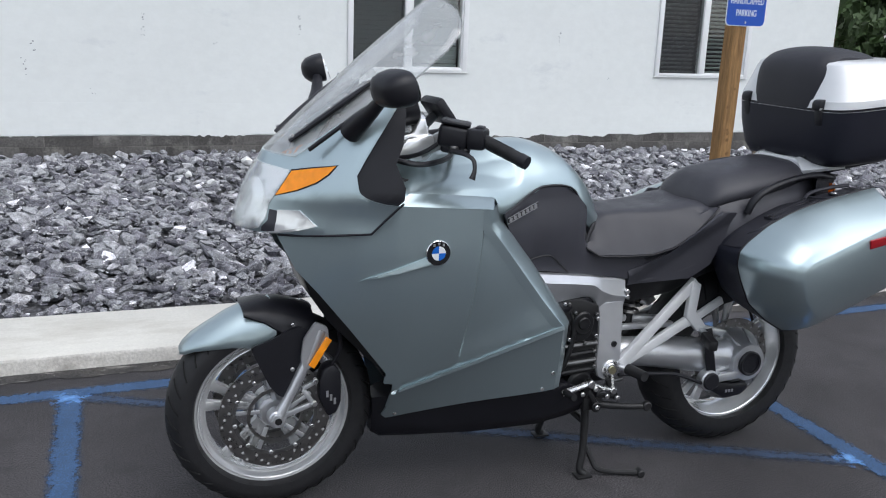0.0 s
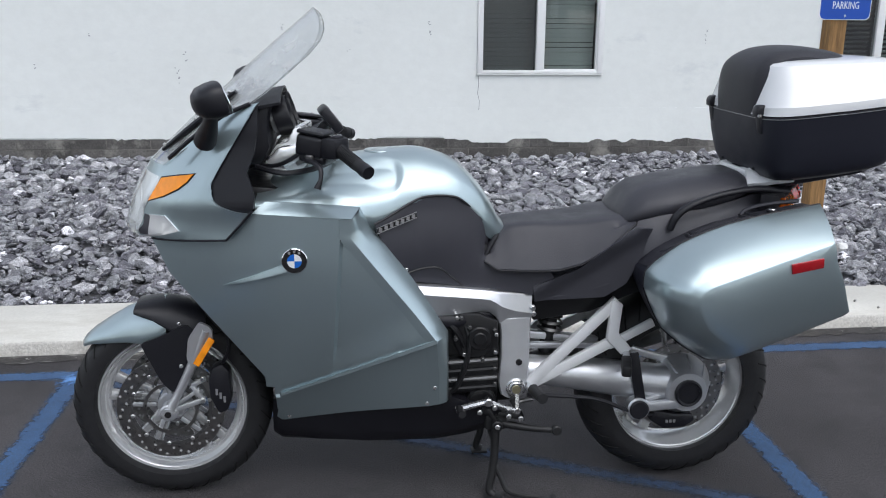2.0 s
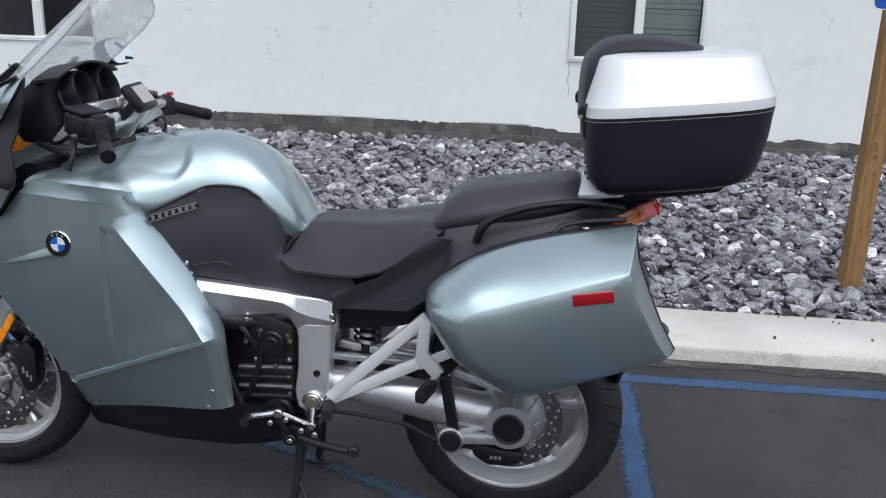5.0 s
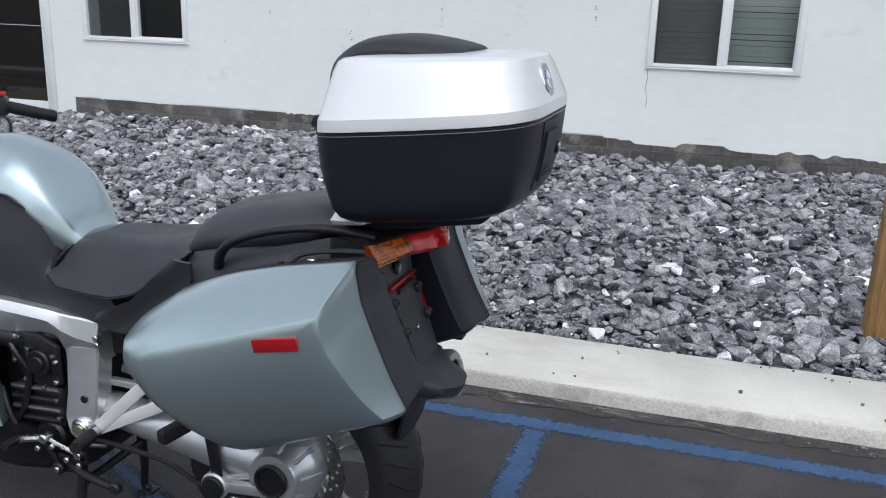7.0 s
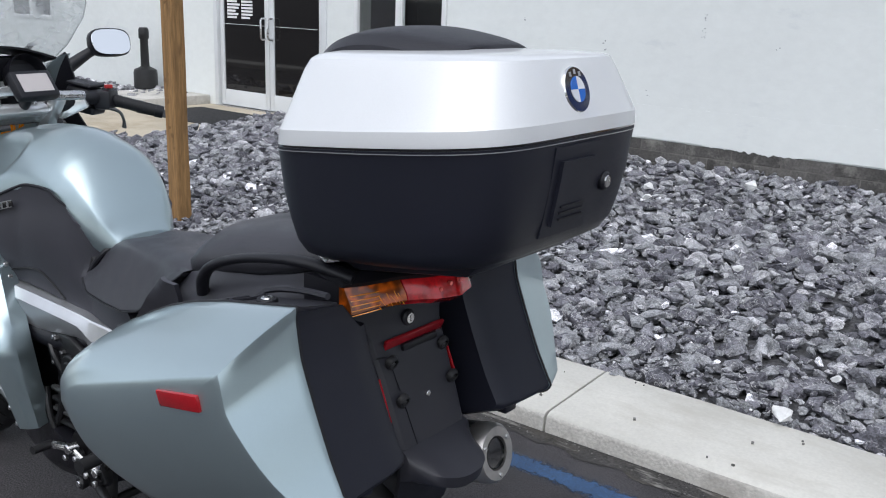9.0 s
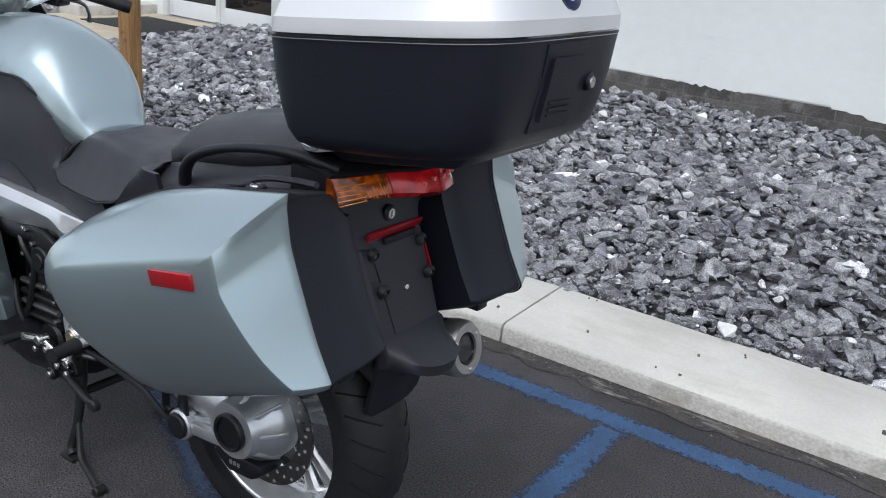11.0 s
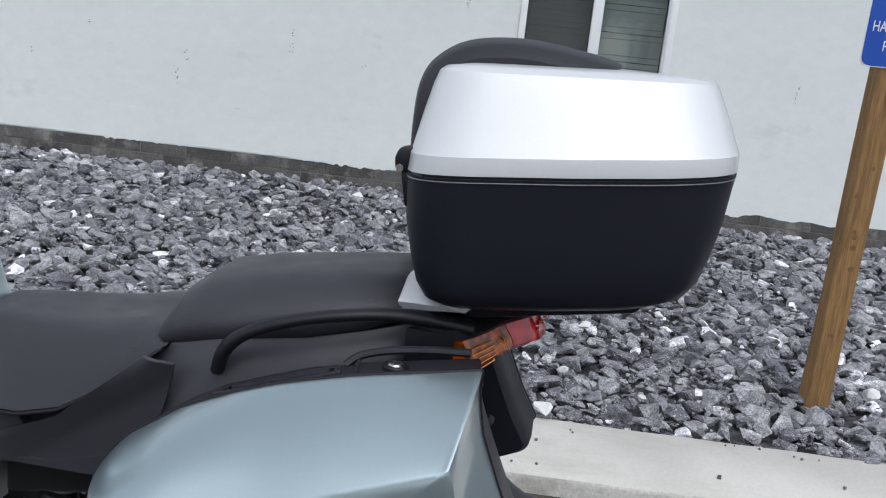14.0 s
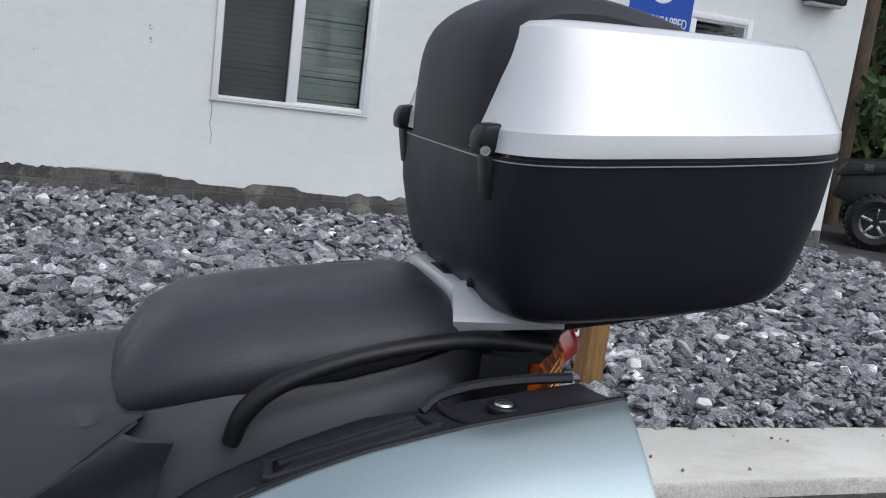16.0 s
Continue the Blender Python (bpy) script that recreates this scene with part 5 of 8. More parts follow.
for s in (-1, 1):
    c = part("nose_cowl", flipped(cowl_sheet(cowl_outline, 0.0, 0.006), s), grey_paint, cowl or bike, "blue-grey lacquered nose cowl", smooth=50)
    cowl = cowl or c
    part("headlight_housing", flipped(cowl_sheet(lens_outline, 0.0015, 0.004), s), housing_mat, c, "silver headlight reflector")
    part("lamp_ring", flipped(cowl_sheet([(-0.036 + 0.026 * math.cos(a) * 0.5, 0.955 + 0.034 * math.sin(a)) for a in np.linspace(0, 2 * math.pi, 16, endpoint=False)], 0.003, 0.003), s), notch_chrome, c)
    part("headlight_lens", flipped(cowl_sheet(lens_outline, 0.007, 0.003), s), clear_lens, c, "clear headlight lens").visible_shadow = False
    part("position_light", flipped(cowl_sheet(notch_outline, 0.002, 0.004), s), notch_chrome, c, "bright wedge-shaped position light")
    part("position_light_end", flipped(cowl_sheet([(-0.014, 0.915), (0.004, 0.913), (-0.004, 0.858), (-0.034, 0.853), (-0.020, 0.880)], 0.0025, 0.004), s), cover_plastic, c)
    part("position_light_rim", flipped(merge(cowl_sheet([(0.004, 0.9155), (0.054, 0.9205), (0.089, 0.887), (0.085, 0.8845), (0.052, 0.9170), (0.004, 0.9115)], 0.0035, 0.006), cowl_sheet([(-0.036, 0.8495), (0.0, 0.860), (0.088, 0.888), (0.094, 0.883), (0.0, 0.8525)], 0.0035, 0.006)), s), notch_chrome, c)
    part("indicator", flipped(cowl_sheet(amber_outline, 0.004, 0.010), s), amber, c, "orange indicator lens")
    part("indicator_gap", flipped(cowl_sheet([(0.041, 1.0215), (0.094, 1.0340), (0.148, 1.0430), (0.125, 1.016), (0.096, 0.994), (0.050, 0.970), (-0.002, 0.951)], 0.0012, 0.006), s), black_plastic, c)
    gap = [(0.300, 0.9535), (0.292, 0.9445), (0.262, 0.910), (0.224, 0.869), (0.16, 0.8635), (0.10, 0.8585), (0.04, 0.853), (0.004, 0.8495)]
    part("panel_gap", tube([(x, s * max(side_width(x, min(z, 0.93)), cowl_width(x, z)), z - 0.001) for x, z in gap], 0.0035, 6), black_plastic, c)
    # black inner cockpit side
    part("cockpit_panel", flipped(cowl_sheet([(x - 0.008, z - 0.004) for x, z in soft_run(cowl_rear)] + [(0.302, 0.960), (0.306, 0.992), (0.300, 1.006), (0.284, 1.05), (0.305, 1.10), (0.315, 1.17)], -0.006, 0.006), s), black_plastic, c, "matt black inner cockpit panel")
    part("bolt", disc(0.200, s * 0.243, 1.003, 0.005, 0.006, sides=10), steel, c)

# -- windscreen --
def screen_point(u, v):
    """u across, v from base to tip."""
    half = float(np.interp(v, (0, 0.2, 0.46, 0.65, 0.76, 0.84, 0.91, 0.96, 0.985, 1.0), (0.140, 0.190, 0.217, 0.218, 0.208, 0.186, 0.152, 0.112, 0.075, 0.02)))
    y = u * half
    return Vector((-0.010 + 0.470 * v + 2.9 * y * y, y, 1.056 + 0.421 * v + 0.010 * math.sin(math.pi * v)))


bm = bmesh.new()
N, M = 16, 40
grid = [[bm.verts.new(screen_point(-1 + 2 * i / N, j / M)) for i in range(N + 1)] for j in range(M + 1)]
for j in range(M):
    for i in range(N):
        bm.faces.new((grid[j][i], grid[j][i + 1], grid[j + 1][i + 1], grid[j + 1][i]))
got = bmesh.ops.extrude_face_region(bm, geom=bm.faces[:])
for g in got["geom"]:
    if isinstance(g, bmesh.types.BMVert):
        g.co += Vector((0.0022, 0, -0.0026))
screen = part("windscreen", bm, screen_mat, bike, "tall clear windscreen", smooth=60)
screen.visible_shadow = False
edge = [screen_point(-1, j / M) for j in range(2, M + 1)] + [screen_point(1, j / M) for j in range(M, 1, -1)]
part("screen_edge", tube(edge, 0.0011, 6), mat("dark_edge", (0.14, 0.15, 0.15), 0.3), screen)
for s in (-1, 1):
    pts = [screen_point(s * u, v) + Vector((-0.005, s * 0.006, 0.003)) for u, v in ((0.60, 0.07), (0.62, 0.19), (0.66, 0.31), (0.69, 0.44))]
    strip = part("screen_bracket", tube(pts, [0.011, 0.017, 0.017, 0.010], 8, per=4, flat=0.55), black_plastic, screen)
    for u, v in ((0.605, 0.09), (0.64, 0.25), (0.685, 0.42)):
        p = screen_point(s * u, v) + Vector((-0.011, s * 0.012, 0.009))
        part("bolt", disc(p.x, p.y, p.z, 0.005, 0.006, sides=10, bevel=0.001), steel, strip)
    lower = [(0.075, s * 0.195, 1.080), (0.15, s * 0.222, 1.142), (0.225, s * 0.228, 1.195), (0.30, s * 0.232, 1.228)]
    part("screen_seal", tube(lower, 0.006, 8, per=4), black_plastic, screen)

# -- mirrors --
for s in (-1, 1):
    mx, my, mz = 0.227, s * 0.418, 1.252
    out = []
    for x, ky, kz in ((-0.045, 0.25, 0.25), (-0.040, 0.55, 0.55), (-0.025, 0.85, 0.85), (0.0, 0.98, 0.98), (0.020, 1.0, 1.0), (0.026, 0.97, 0.97)):
        ring = []
        for a in np.linspace(0, 2 * math.pi, 28, endpoint=False):
            c, q = math.cos(a), math.sin(a)
            ring.append((mx + x, my + 0.066 * ky * math.copysign(abs(c) ** 0.65, c), mz + 0.044 * kz * math.copysign(abs(q) ** 0.65, q)))
        out.append(ring)
    lean = Matrix.Translation((mx, my, mz)) @ pose(0, 0, 0, 0, -13, 19 if s < 0 else -10) @ Matrix.Translation((-mx, -my, -mz))
    mir = part("mirror", moved(rings(out), lean), black_plastic, bike, "black mirror housing")
    ring = []
    for x, k in ((0.0262, 0.92), (0.0285, 0.90)):
        ring.append([(mx + x + 0.16 * 0.044 * (0.0 - k * math.copysign(abs(math.sin(a)) ** 0.65, math.sin(a))) + 0.004, my + 0.066 * k * math.copysign(abs(math.cos(a)) ** 0.65, math.cos(a)), mz + 0.044 * k * math.copysign(abs(math.sin(a)) ** 0.65, math.sin(a))) for a in np.linspace(0, 2 * math.pi, 28, endpoint=False)])
    part("mirror_glass", moved(rings(ring), lean), mirror_glass, mir, smooth=20)
    part("mirror_foot", tube([(0.176, s * 0.222, 1.128), (0.190, s * 0.255, 1.155), (0.205, s * 0.300, 1.185), (0.220, s * 0.36, 1.225), (mx, my - s * 0.02, mz - 0.015)], [0.030, 0.027, 0.020, 0.015, 0.014], 12, per=4), black_plastic, mir)

# -- tank --
TANK = [  # x, crown height, shoulder height and half width, lower edge height and half width
    (0.302, 0.984, 0.966, 0.246, 0.950, 0.252), (0.36, 1.006, 0.968, 0.244, 0.950, 0.252), (0.42, 1.028, 0.967, 0.240, 0.946, 0.250), (0.50, 1.050, 0.962, 0.232, 0.940, 0.244), (0.56, 1.064, 0.960, 0.218, 0.926, 0.236),
    (0.62, 1.074, 0.963, 0.198, 0.902, 0.216), (0.66, 1.079, 0.970, 0.184, 0.909, 0.200), (0.735, 1.084, 0.985, 0.158, 0.947, 0.169), (0.778, 1.079, 0.996, 0.146, 0.958, 0.160), (0.85, 1.054, 1.000, 0.128, 0.953, 0.147), (0.89, 1.025, 0.984, 0.120, 0.930, 0.141),
    (0.93, 0.985, 0.955, 0.112, 0.888, 0.132), (0.96, 0.945, 0.920, 0.103, 0.858, 0.114), (0.992, 0.890, 0.872, 0.084, 0.832, 0.092), (1.012, 0.845, 0.832, 0.062, 0.812, 0.068)]


def tank_ring(x, zt, zs, ys, zb, yb):
    """A section: a domed crown that slopes to a firm shoulder, a steep flank, and an edge turned in under the cover."""
    half = []
    wide = float(np.interp(x, (0.6, 0.8, 0.92), (0.58, 0.64, 0.80)))
    for u in np.linspace(0.0, 0.97, 40):
        half.append((2 * u * (1 - u) * wide * ys + u * u * ys, (1 - u * u) * zt + u * u * zs))
    half += [(ys + 0.0025, zs - 0.005), (ys + (yb - ys) * 0.35 + 0.002, zs + (zb - zs) * 0.38), (ys + (yb - ys) * 0.7 + 0.002, zs + (zb - zs) * 0.7), (yb, zb), (yb - 0.004, zb - 0.010), (yb - 0.014, zb - 0.035)]
    return [(x, -y, z) for y, z in half[::-1]] + [(x, y, z) for y, z in half[1:]]


columns = list(zip(*TANK))
spread = [np.interp(np.linspace(0.302, 1.012, 143) + d, columns[0], c) for d in (-0.02, -0.012, 0.0, 0.012, 0.02) for c in columns[1:]]
fine = [(0.302 + 0.005 * i, *(sum(spread[5 * d + c][i] for d in range(5)) / 5 for c in range(5))) for i in range(143)]
tank_bm = rings([tank_ring(*s) for s in fine])
for v in tank_bm.verts:
    # hand recess on each shoulder: a firm arc behind, running out forwards
    x, y = max(0.0, (v.co.x - 0.60) / 0.110), (abs(v.co.y) - 0.135 - 0.06 * (0.66 - v.co.x)) / 0.068
    d = math.hypot(x, y)
    if d < 1.0 and v.co.z > 0.93:
        v.co.z -= 0.013 * min(1.0, (1.0 - d) / (0.7 - 0.5 * min(1.0, 1.3 * x))) * max(0.0, min(1.0, (v.co.x - 0.36) / 0.22))
tank = part("fuel_tank", tank_bm, grey_paint, bike, "blue-grey lacquered fuel tank", smooth=60)
part("filler_cap", merge(disc(0.65, 0, 1.0700, 0.052, 0.008, "Z", 40, 0.003), disc(0.65, 0, 1.0740, 0.030, 0.003, "Z", 36, 0.001)), grey_paint, tank)
def cover_y(x, z):
    base = float(np.interp(x, (0.58, 0.62, 0.742, 0.85, 0.93, 0.96, 1.05, 1.16), (0.235, 0.218, 0.167, 0.148, 0.134, 0.128, 0.136, 0.146)))
    swell = float(np.interp(x, (0.80, 0.93), (0.012, 0.004)))
    tuck = 1.7 * max(0.0, min(x, 0.985) - 0.935) * max(0.0, min(1.0, (z - 0.752) / 0.04))
    return base + swell * math.sin(min(1.0, max(0.0, (z - 0.72) / 0.2)) * math.pi) - tuck


for s in (-1, 1):
    cover = part("tank_side_cover", sheet([(0.622, 0.896), (0.660, 0.912), (0.735, 0.950), (0.778, 0.962), (0.850, 0.958), (0.890, 0.934), (0.975, 0.848), (0.976, 0.800), (0.990, 0.752), (1.080, 0.748), (1.125, 0.744), (1.160, 0.704), (1.098, 0.655), (0.90, 0.684), (0.82, 0.70), (0.715, 0.716), (0.678, 0.79), (0.648, 0.835)],
                                          lambda x, z: s * cover_y(x, z), 0.022, 0.02, (((0.815, 0.745), (0.90, 0.684)),), tidy=False), cover_plastic, bike, "dark grey plastic knee cover")
    rim = [(0.622, 0.896), (0.660, 0.912), (0.735, 0.950), (0.778, 0.962), (0.850, 0.958), (0.890, 0.934), (0.975, 0.848)]
    part("cover_rim", tube([(x, s * (cover_y(x, z) + 0.0005), z) for x, z in rim], 0.0035, 6, per=4), black_plastic, cover)
    groove = [(0.712, 0.742), (0.758, 0.752), (0.806, 0.752), (0.845, 0.722), (0.880, 0.692)]
    part("cover_groove", tube([(x, s * (cover_y(x, z) + 0.0005), z) for x, z in groove], 0.003, 6, per=4), engine_black, cover)
    b0, b1 = Vector((0.628, s * 0.231, 0.879)), Vector((0.742, s * 0.183, 0.914))
    d = (b1 - b0).normalized()
    badge = part("model_badge", bar(b0, b1, 0.004, 0.017, 0.001), black_enamel, cover, "narrow silver model badge")
    frame_bm = merge(bar(b0 + Vector((0, s * 0.003, 0.008)), b1 + Vector((0, s * 0.003, 0.008)), 0.002, 0.0018), bar(b0 + Vector((0, s * 0.003, -0.008)), b1 + Vector((0, s * 0.003, -0.008)), 0.002, 0.0018))
    part("badge_rim", frame_bm, grey_letter, badge)
    for i in range(7):
        p = b0.lerp(b1, 0.09 + 0.137 * i)
        part("badge_mark", bar(p + Vector((0, s * 0.0035, -0.0055)), p + Vector((0.0015, s * 0.0035, 0.0055)), 0.0015, 0.009), grey_letter, badge)
    for x, z in ((0.712, 0.758), (0.722, 0.728)):
        part("bolt", disc(x, s * (0.228 - 0.31 * (x - 0.62)), z, 0.006, 0.012, sides=12, bevel=0.002), steel, cover)

# -- seats --
def cushion(stations, power=0.42, crown=0.6):
    out = []
    for x, zt, zb, w, wt in stations:
        ring = []
        for a in np.linspace(0, 2 * math.pi, 32, endpoint=False):
            c, q = math.cos(a), math.sin(a)
            yy = math.copysign(abs(c) ** power, c)
            zz = math.copysign(abs(q) ** crown, q)
            k = wt if q > 0 else 1.0
            ww = w * (1 + (wt - 1) * max(0.0, zz))
            ring.append((x, yy * ww, (zt + zb) / 2 + zz * (zt - zb) / 2))
        out.append(ring)
    return rings(out)


def saddle(stations):
    """A seat with a rounded crown and flanks that slope down to its lower edge: x, top, bottom, half width at the bottom, crown width."""
    out = []
    for x, zt, zb, w, crown in stations:
        h = zt - zb
        half = [(0.0, zt - 0.004), (0.35 * crown, zt - 0.002), (0.65 * crown, zt), (0.85 * crown, zt - 0.004), (0.96 * crown, zt - 0.012), (crown + 0.004, zt - min(0.026, 0.5 * h)), (crown + 0.35 * (w - crown) + 0.006, zt - 0.45 * h), (crown + 0.75 * (w - crown) + 0.004, zt - 0.78 * h), (w, zb + 0.006), (w - 0.006, zb), (0.0, zb)]
        out.append([(x, -y, z) for y, z in half] + [(x, y, z) for y, z in half[-2:0:-1]])
    return rings(out)


def skirt(x, col):
    """Lower edge of the rider seat: height (0) and half width (1)."""
    at = ((0.946, 0.758, 0.133), (0.985, 0.734, 0.148), (1.08, 0.733, 0.162), (1.16, 0.736, 0.171), (1.23, 0.756, 0.177), (1.30, 0.800, 0.182), (1.35, 0.845, 0.178), (1.388, 0.874, 0.168))
    return float(np.interp(x, [p[0] for p in at], [p[1 + col] for p in at]))


crest = ((0.944, 0.778), (0.965, 0.812), (0.99, 0.838), (1.02, 0.856), (1.08, 0.864), (1.16, 0.866), (1.24, 0.872), (1.31, 0.884), (1.365, 0.888), (1.390, 0.882))
seat_rows = []
for x in np.linspace(0.944, 1.39, 34):
    zt = float(np.interp(x, [p[0] for p in crest], [p[1] for p in crest]))
    w = skirt(x, 1)
    seat_rows.append((x, zt, min(skirt(x, 0), zt - 0.008), w, w * float(np.interp(x, (0.944, 1.0, 1.1, 1.25, 1.39), (0.80, 0.62, 0.62, 0.72, 0.84)))))
seat = part("rider_seat", saddle(seat_rows), seat_vinyl, bike, "black vinyl rider seat", smooth=50)
for s in (-1, 1):
    part("seat_piping", tube([(x, s * (skirt(x, 1) + 0.001), skirt(x, 0) + 0.002) for x in np.linspace(0.946, 1.385, 26)], 0.0032, 6), black_plastic, seat)
part("seat_lip", tube([(0.946, -0.118, 0.766), (0.965, -0.106, 0.800), (0.99, -0.082, 0.832), (1.000, 0.0, 0.846), (0.99, 0.082, 0.832), (0.965, 0.106, 0.800), (0.946, 0.118, 0.766)], 0.007, 8, per=4), black_plastic, seat)
pillion = part("pillion_seat", cushion([(1.350, 0.880, 0.855, 0.10, 0.9), (1.362, 0.905, 0.855, 0.130, 0.80), (1.386, 0.944, 0.858, 0.150, 0.70), (1.425, 0.971, 0.866, 0.160, 0.66), (1.50, 0.987, 0.880, 0.164, 0.66), (1.60, 1.000, 0.900, 0.160, 0.68), (1.68, 1.010, 0.920, 0.150, 0.70), (1.725, 1.010, 0.940, 0.138, 0.74), (1.75, 0.993, 0.950, 0.125, 0.8)]), seat_vinyl, bike, "raised black vinyl pillion seat", smooth=60)

# -- tail section, grab rails, rack --
tail = part("tail_section", merge(
    rings([[(x, -w, z0), (x, -w * 0.95, (z0 + z1) / 2 + 0.01), (x, -w * 0.8, z1), (x, w * 0.8, z1), (x, w * 0.95, (z0 + z1) / 2 + 0.01), (x, w, z0)] for x, w, z0, z1 in ((1.09, 0.125, 0.635, 0.69), (1.20, 0.150, 0.655, 0.735), (1.30, 0.175, 0.69, 0.81), (1.38, 0.190, 0.74, 0.875), (1.48, 0.196, 0.80, 0.900), (1.60, 0.188, 0.84, 0.915), (1.70, 0.172, 0.865, 0.938), (1.78, 0.135, 0.885, 0.955), (1.86, 0.085, 0.90, 0.965), (1.90, 0.06, 0.91, 0.965))])), cover_plastic, bike, "black plastic tail section")
for s in (-1, 1):
    part("tail_side", sheet([(1.092, 0.682), (1.22, 0.742), (1.372, 0.874), (1.42, 0.870), (1.40, 0.79), (1.36, 0.70), (1.30, 0.655), (1.10, 0.632)], lambda x, z: s * (float(np.interp(x, (1.09, 1.25, 1.42), (0.132, 0.172, 0.212))) + 0.016 * max(-0.6, 1 - abs(z - 0.672 - 0.70 * (x - 1.10)) / 0.035)), 0.01, 0.012, tidy=False), cover_plastic, tail)
    rail = part("grab_rail", tube([(1.478, s * 0.192, 0.862), (1.490, s * 0.198, 0.898), (1.525, s * 0.201, 0.930), (1.600, s * 0.198, 0.958), (1.690, s * 0.188, 0.974), (1.760, s * 0.170, 0.974), (1.84, s * 0.15, 0.962)], [0.010, 0.011, 0.010, 0.009, 0.009, 0.011, 0.012], 12, per=5, flat=1.3), black_plastic, tail, "black passenger grab rail")
    # silver arm: low at the front, flaring out under the case
    plan = ((1.726, 0.134, 0.990), (1.733, 0.098, 1.020), (1.775, 0.080, 1.030), (1.832, 0.120, 1.014), (1.842, 0.165, 1.008), (1.830, 0.212, 1.008), (1.796, 0.190, 1.006))
    low = (0.970, 0.985, 0.992, 0.994, 0.998, 1.000, 0.992)
    arm = rings([[(x + (0.004 if z0 < 0.98 else 0.0), s * (y - 0.006), z0) for (x, y, z), z0 in zip(plan, low)], [(x, s * y, z - 0.006) for x, y, z in plan], [(x + 0.004, s * (y - 0.008), z) for x, y, z in plan]])
    part("rack_arm", arm, silver_paint, tail, "silver luggage rack arm", smooth=25)
    part("arm_bolt", disc(1.752, s * 0.112, 1.026, 0.007, 0.008, "Z", 12, 0.001), black_plastic, tail)
part("rack_bridge", box(1.78, 1.92, -0.11, 0.11, 0.978, 1.004, 0.006), black_plastic, tail)
part("rack_plate", merge(box(1.735, 1.772, -0.098, 0.098, 0.992, 1.018, 0.007), box(1.762, 1.80, -0.085, -0.04, 0.996, 1.020, 0.005), box(1.762, 1.80, 0.04, 0.085, 0.996, 1.020, 0.005)), silver_paint, tail, "silver cross plate of the rack")
part("plate_slot", box(1.742, 1.766, -0.03, 0.03, 1.0175, 1.0192), black_enamel, tail, smooth=0)

# tail light: amber wings and a red middle, swept back
def light_ring(y):
    a = abs(y)
    x = float(np.interp(a, (0, 0.05, 0.09, 0.13, 0.165, 0.178), (1.952, 1.938, 1.896, 1.872, 1.845, 1.828)))
    return x, float(np.interp(a, (0, 0.06, 0.11, 0.165), (0.912, 0.914, 0.908, 0.890))), float(np.interp(a, (0, 0.06, 0.165), (0.966, 0.962, 0.948)))


def light_piece(y0, y1):
    out = []
    for y in np.linspace(y0, y1, 15):
        x, z0, z1 = light_ring(y)
        out.append([(x - 0.012, y, z0), (x + 0.004, y, z0 + 0.012), (x, y, (z0 + z1) / 2), (x - 0.016, y, z1), (x - (0.06 if abs(y) < 0.09 else 0.026), y, z1), (x - (0.06 if abs(y) < 0.09 else 0.026), y, z0)])
    return rings(out)


hood_rows = []
for y in np.linspace(-0.17, 0.17, 19):
    x, z0, z1 = light_ring(y)
    hood_rows.append([(x - 0.010, y, z1 - 0.001), (x - 0.006, y, z1 + 0.006), (x - 0.03, y, z1 + 0.022), (x - 0.075, y, z1 + 0.022), (x - 0.075, y, z1 - 0.001)])
part("light_hood", rings(hood_rows), black_plastic, tail)
for s in (-1, 1):
    rows = []
    for y in np.linspace(0.092, 0.170, 7):
        x, z0, z1 = light_ring(y)
        rows.append([(x - 0.027, s * y, z0 - 0.004), (x - 0.027, s * y, z1 + 0.004), (x - 0.09, s * (y + 0.012), z1 + 0.012), (x - 0.09, s * (y + 0.012), z0 - 0.012)])
    part("light_housing", rings(rows), black_plastic, tail)
light = part("tail_light", light_piece(-0.085, 0.085), red_lens, bike, "red tail light between amber indicators")
for s in (-1, 1):
    wing = part("indicator", light_piece(s * 0.0865, s * 0.166), amber_tail, light, "ribbed amber indicator lens")
    for i in range(5):
        pts = []
        for y in np.linspace(0.125, 0.165, 9):
            x, z0, z1 = light_ring(y)
            k = 0.16 + 0.15 * i
            pts.append((x + 0.0035 - 0.012 * max(0.0, k - 0.35), s * (y + 0.0012), z0 + k * (z1 - z0)))
        part("lens_rib", tube(pts, 0.0011, 6), amber_bright, wing)
    for i in range(7):
        y = s * (0.090 + 0.0058 * i)
        x, z0, z1 = light_ring(y)
        u, v0, v1 = light_ring(y + s * 0.007)
        a, b = 0.12 + 0.05 * (i % 3), 0.55 + 0.13 * (i % 2) - 0.02 * i
        part("lens_rib", bar((x + 0.0035, y, z0 + a * (z1 - z0)), (u + 0.0025 - 0.006 * b, y + s * 0.007, v0 + b * (v1 - v0)), 0.0016, 0.0016), amber_bright, wing)
# bright discs paint the reflected glints on the unlit red lens
for y, dz in ((-0.04, 0.0), (-0.02, 0.008), (0.0, 0.012), (0.03, 0.014), (0.045, 0.012)):
    x, z0, z1 = light_ring(y)
    part("bulb_glint", disc(x - 0.002, y, 0.94 + dz, 0.004, 0.006, "X", 10), mat("bright_red_glint", (0.9, 0.12, 0.1), 0.1, coat=1.0), light)

# number plate carrier
def carrier_x(z):
    return float(np.interp(z, (0.60, 0.633, 0.722, 0.786, 0.82, 0.885), (1.922, 1.910, 1.878, 1.850, 1.836, 1.812)))


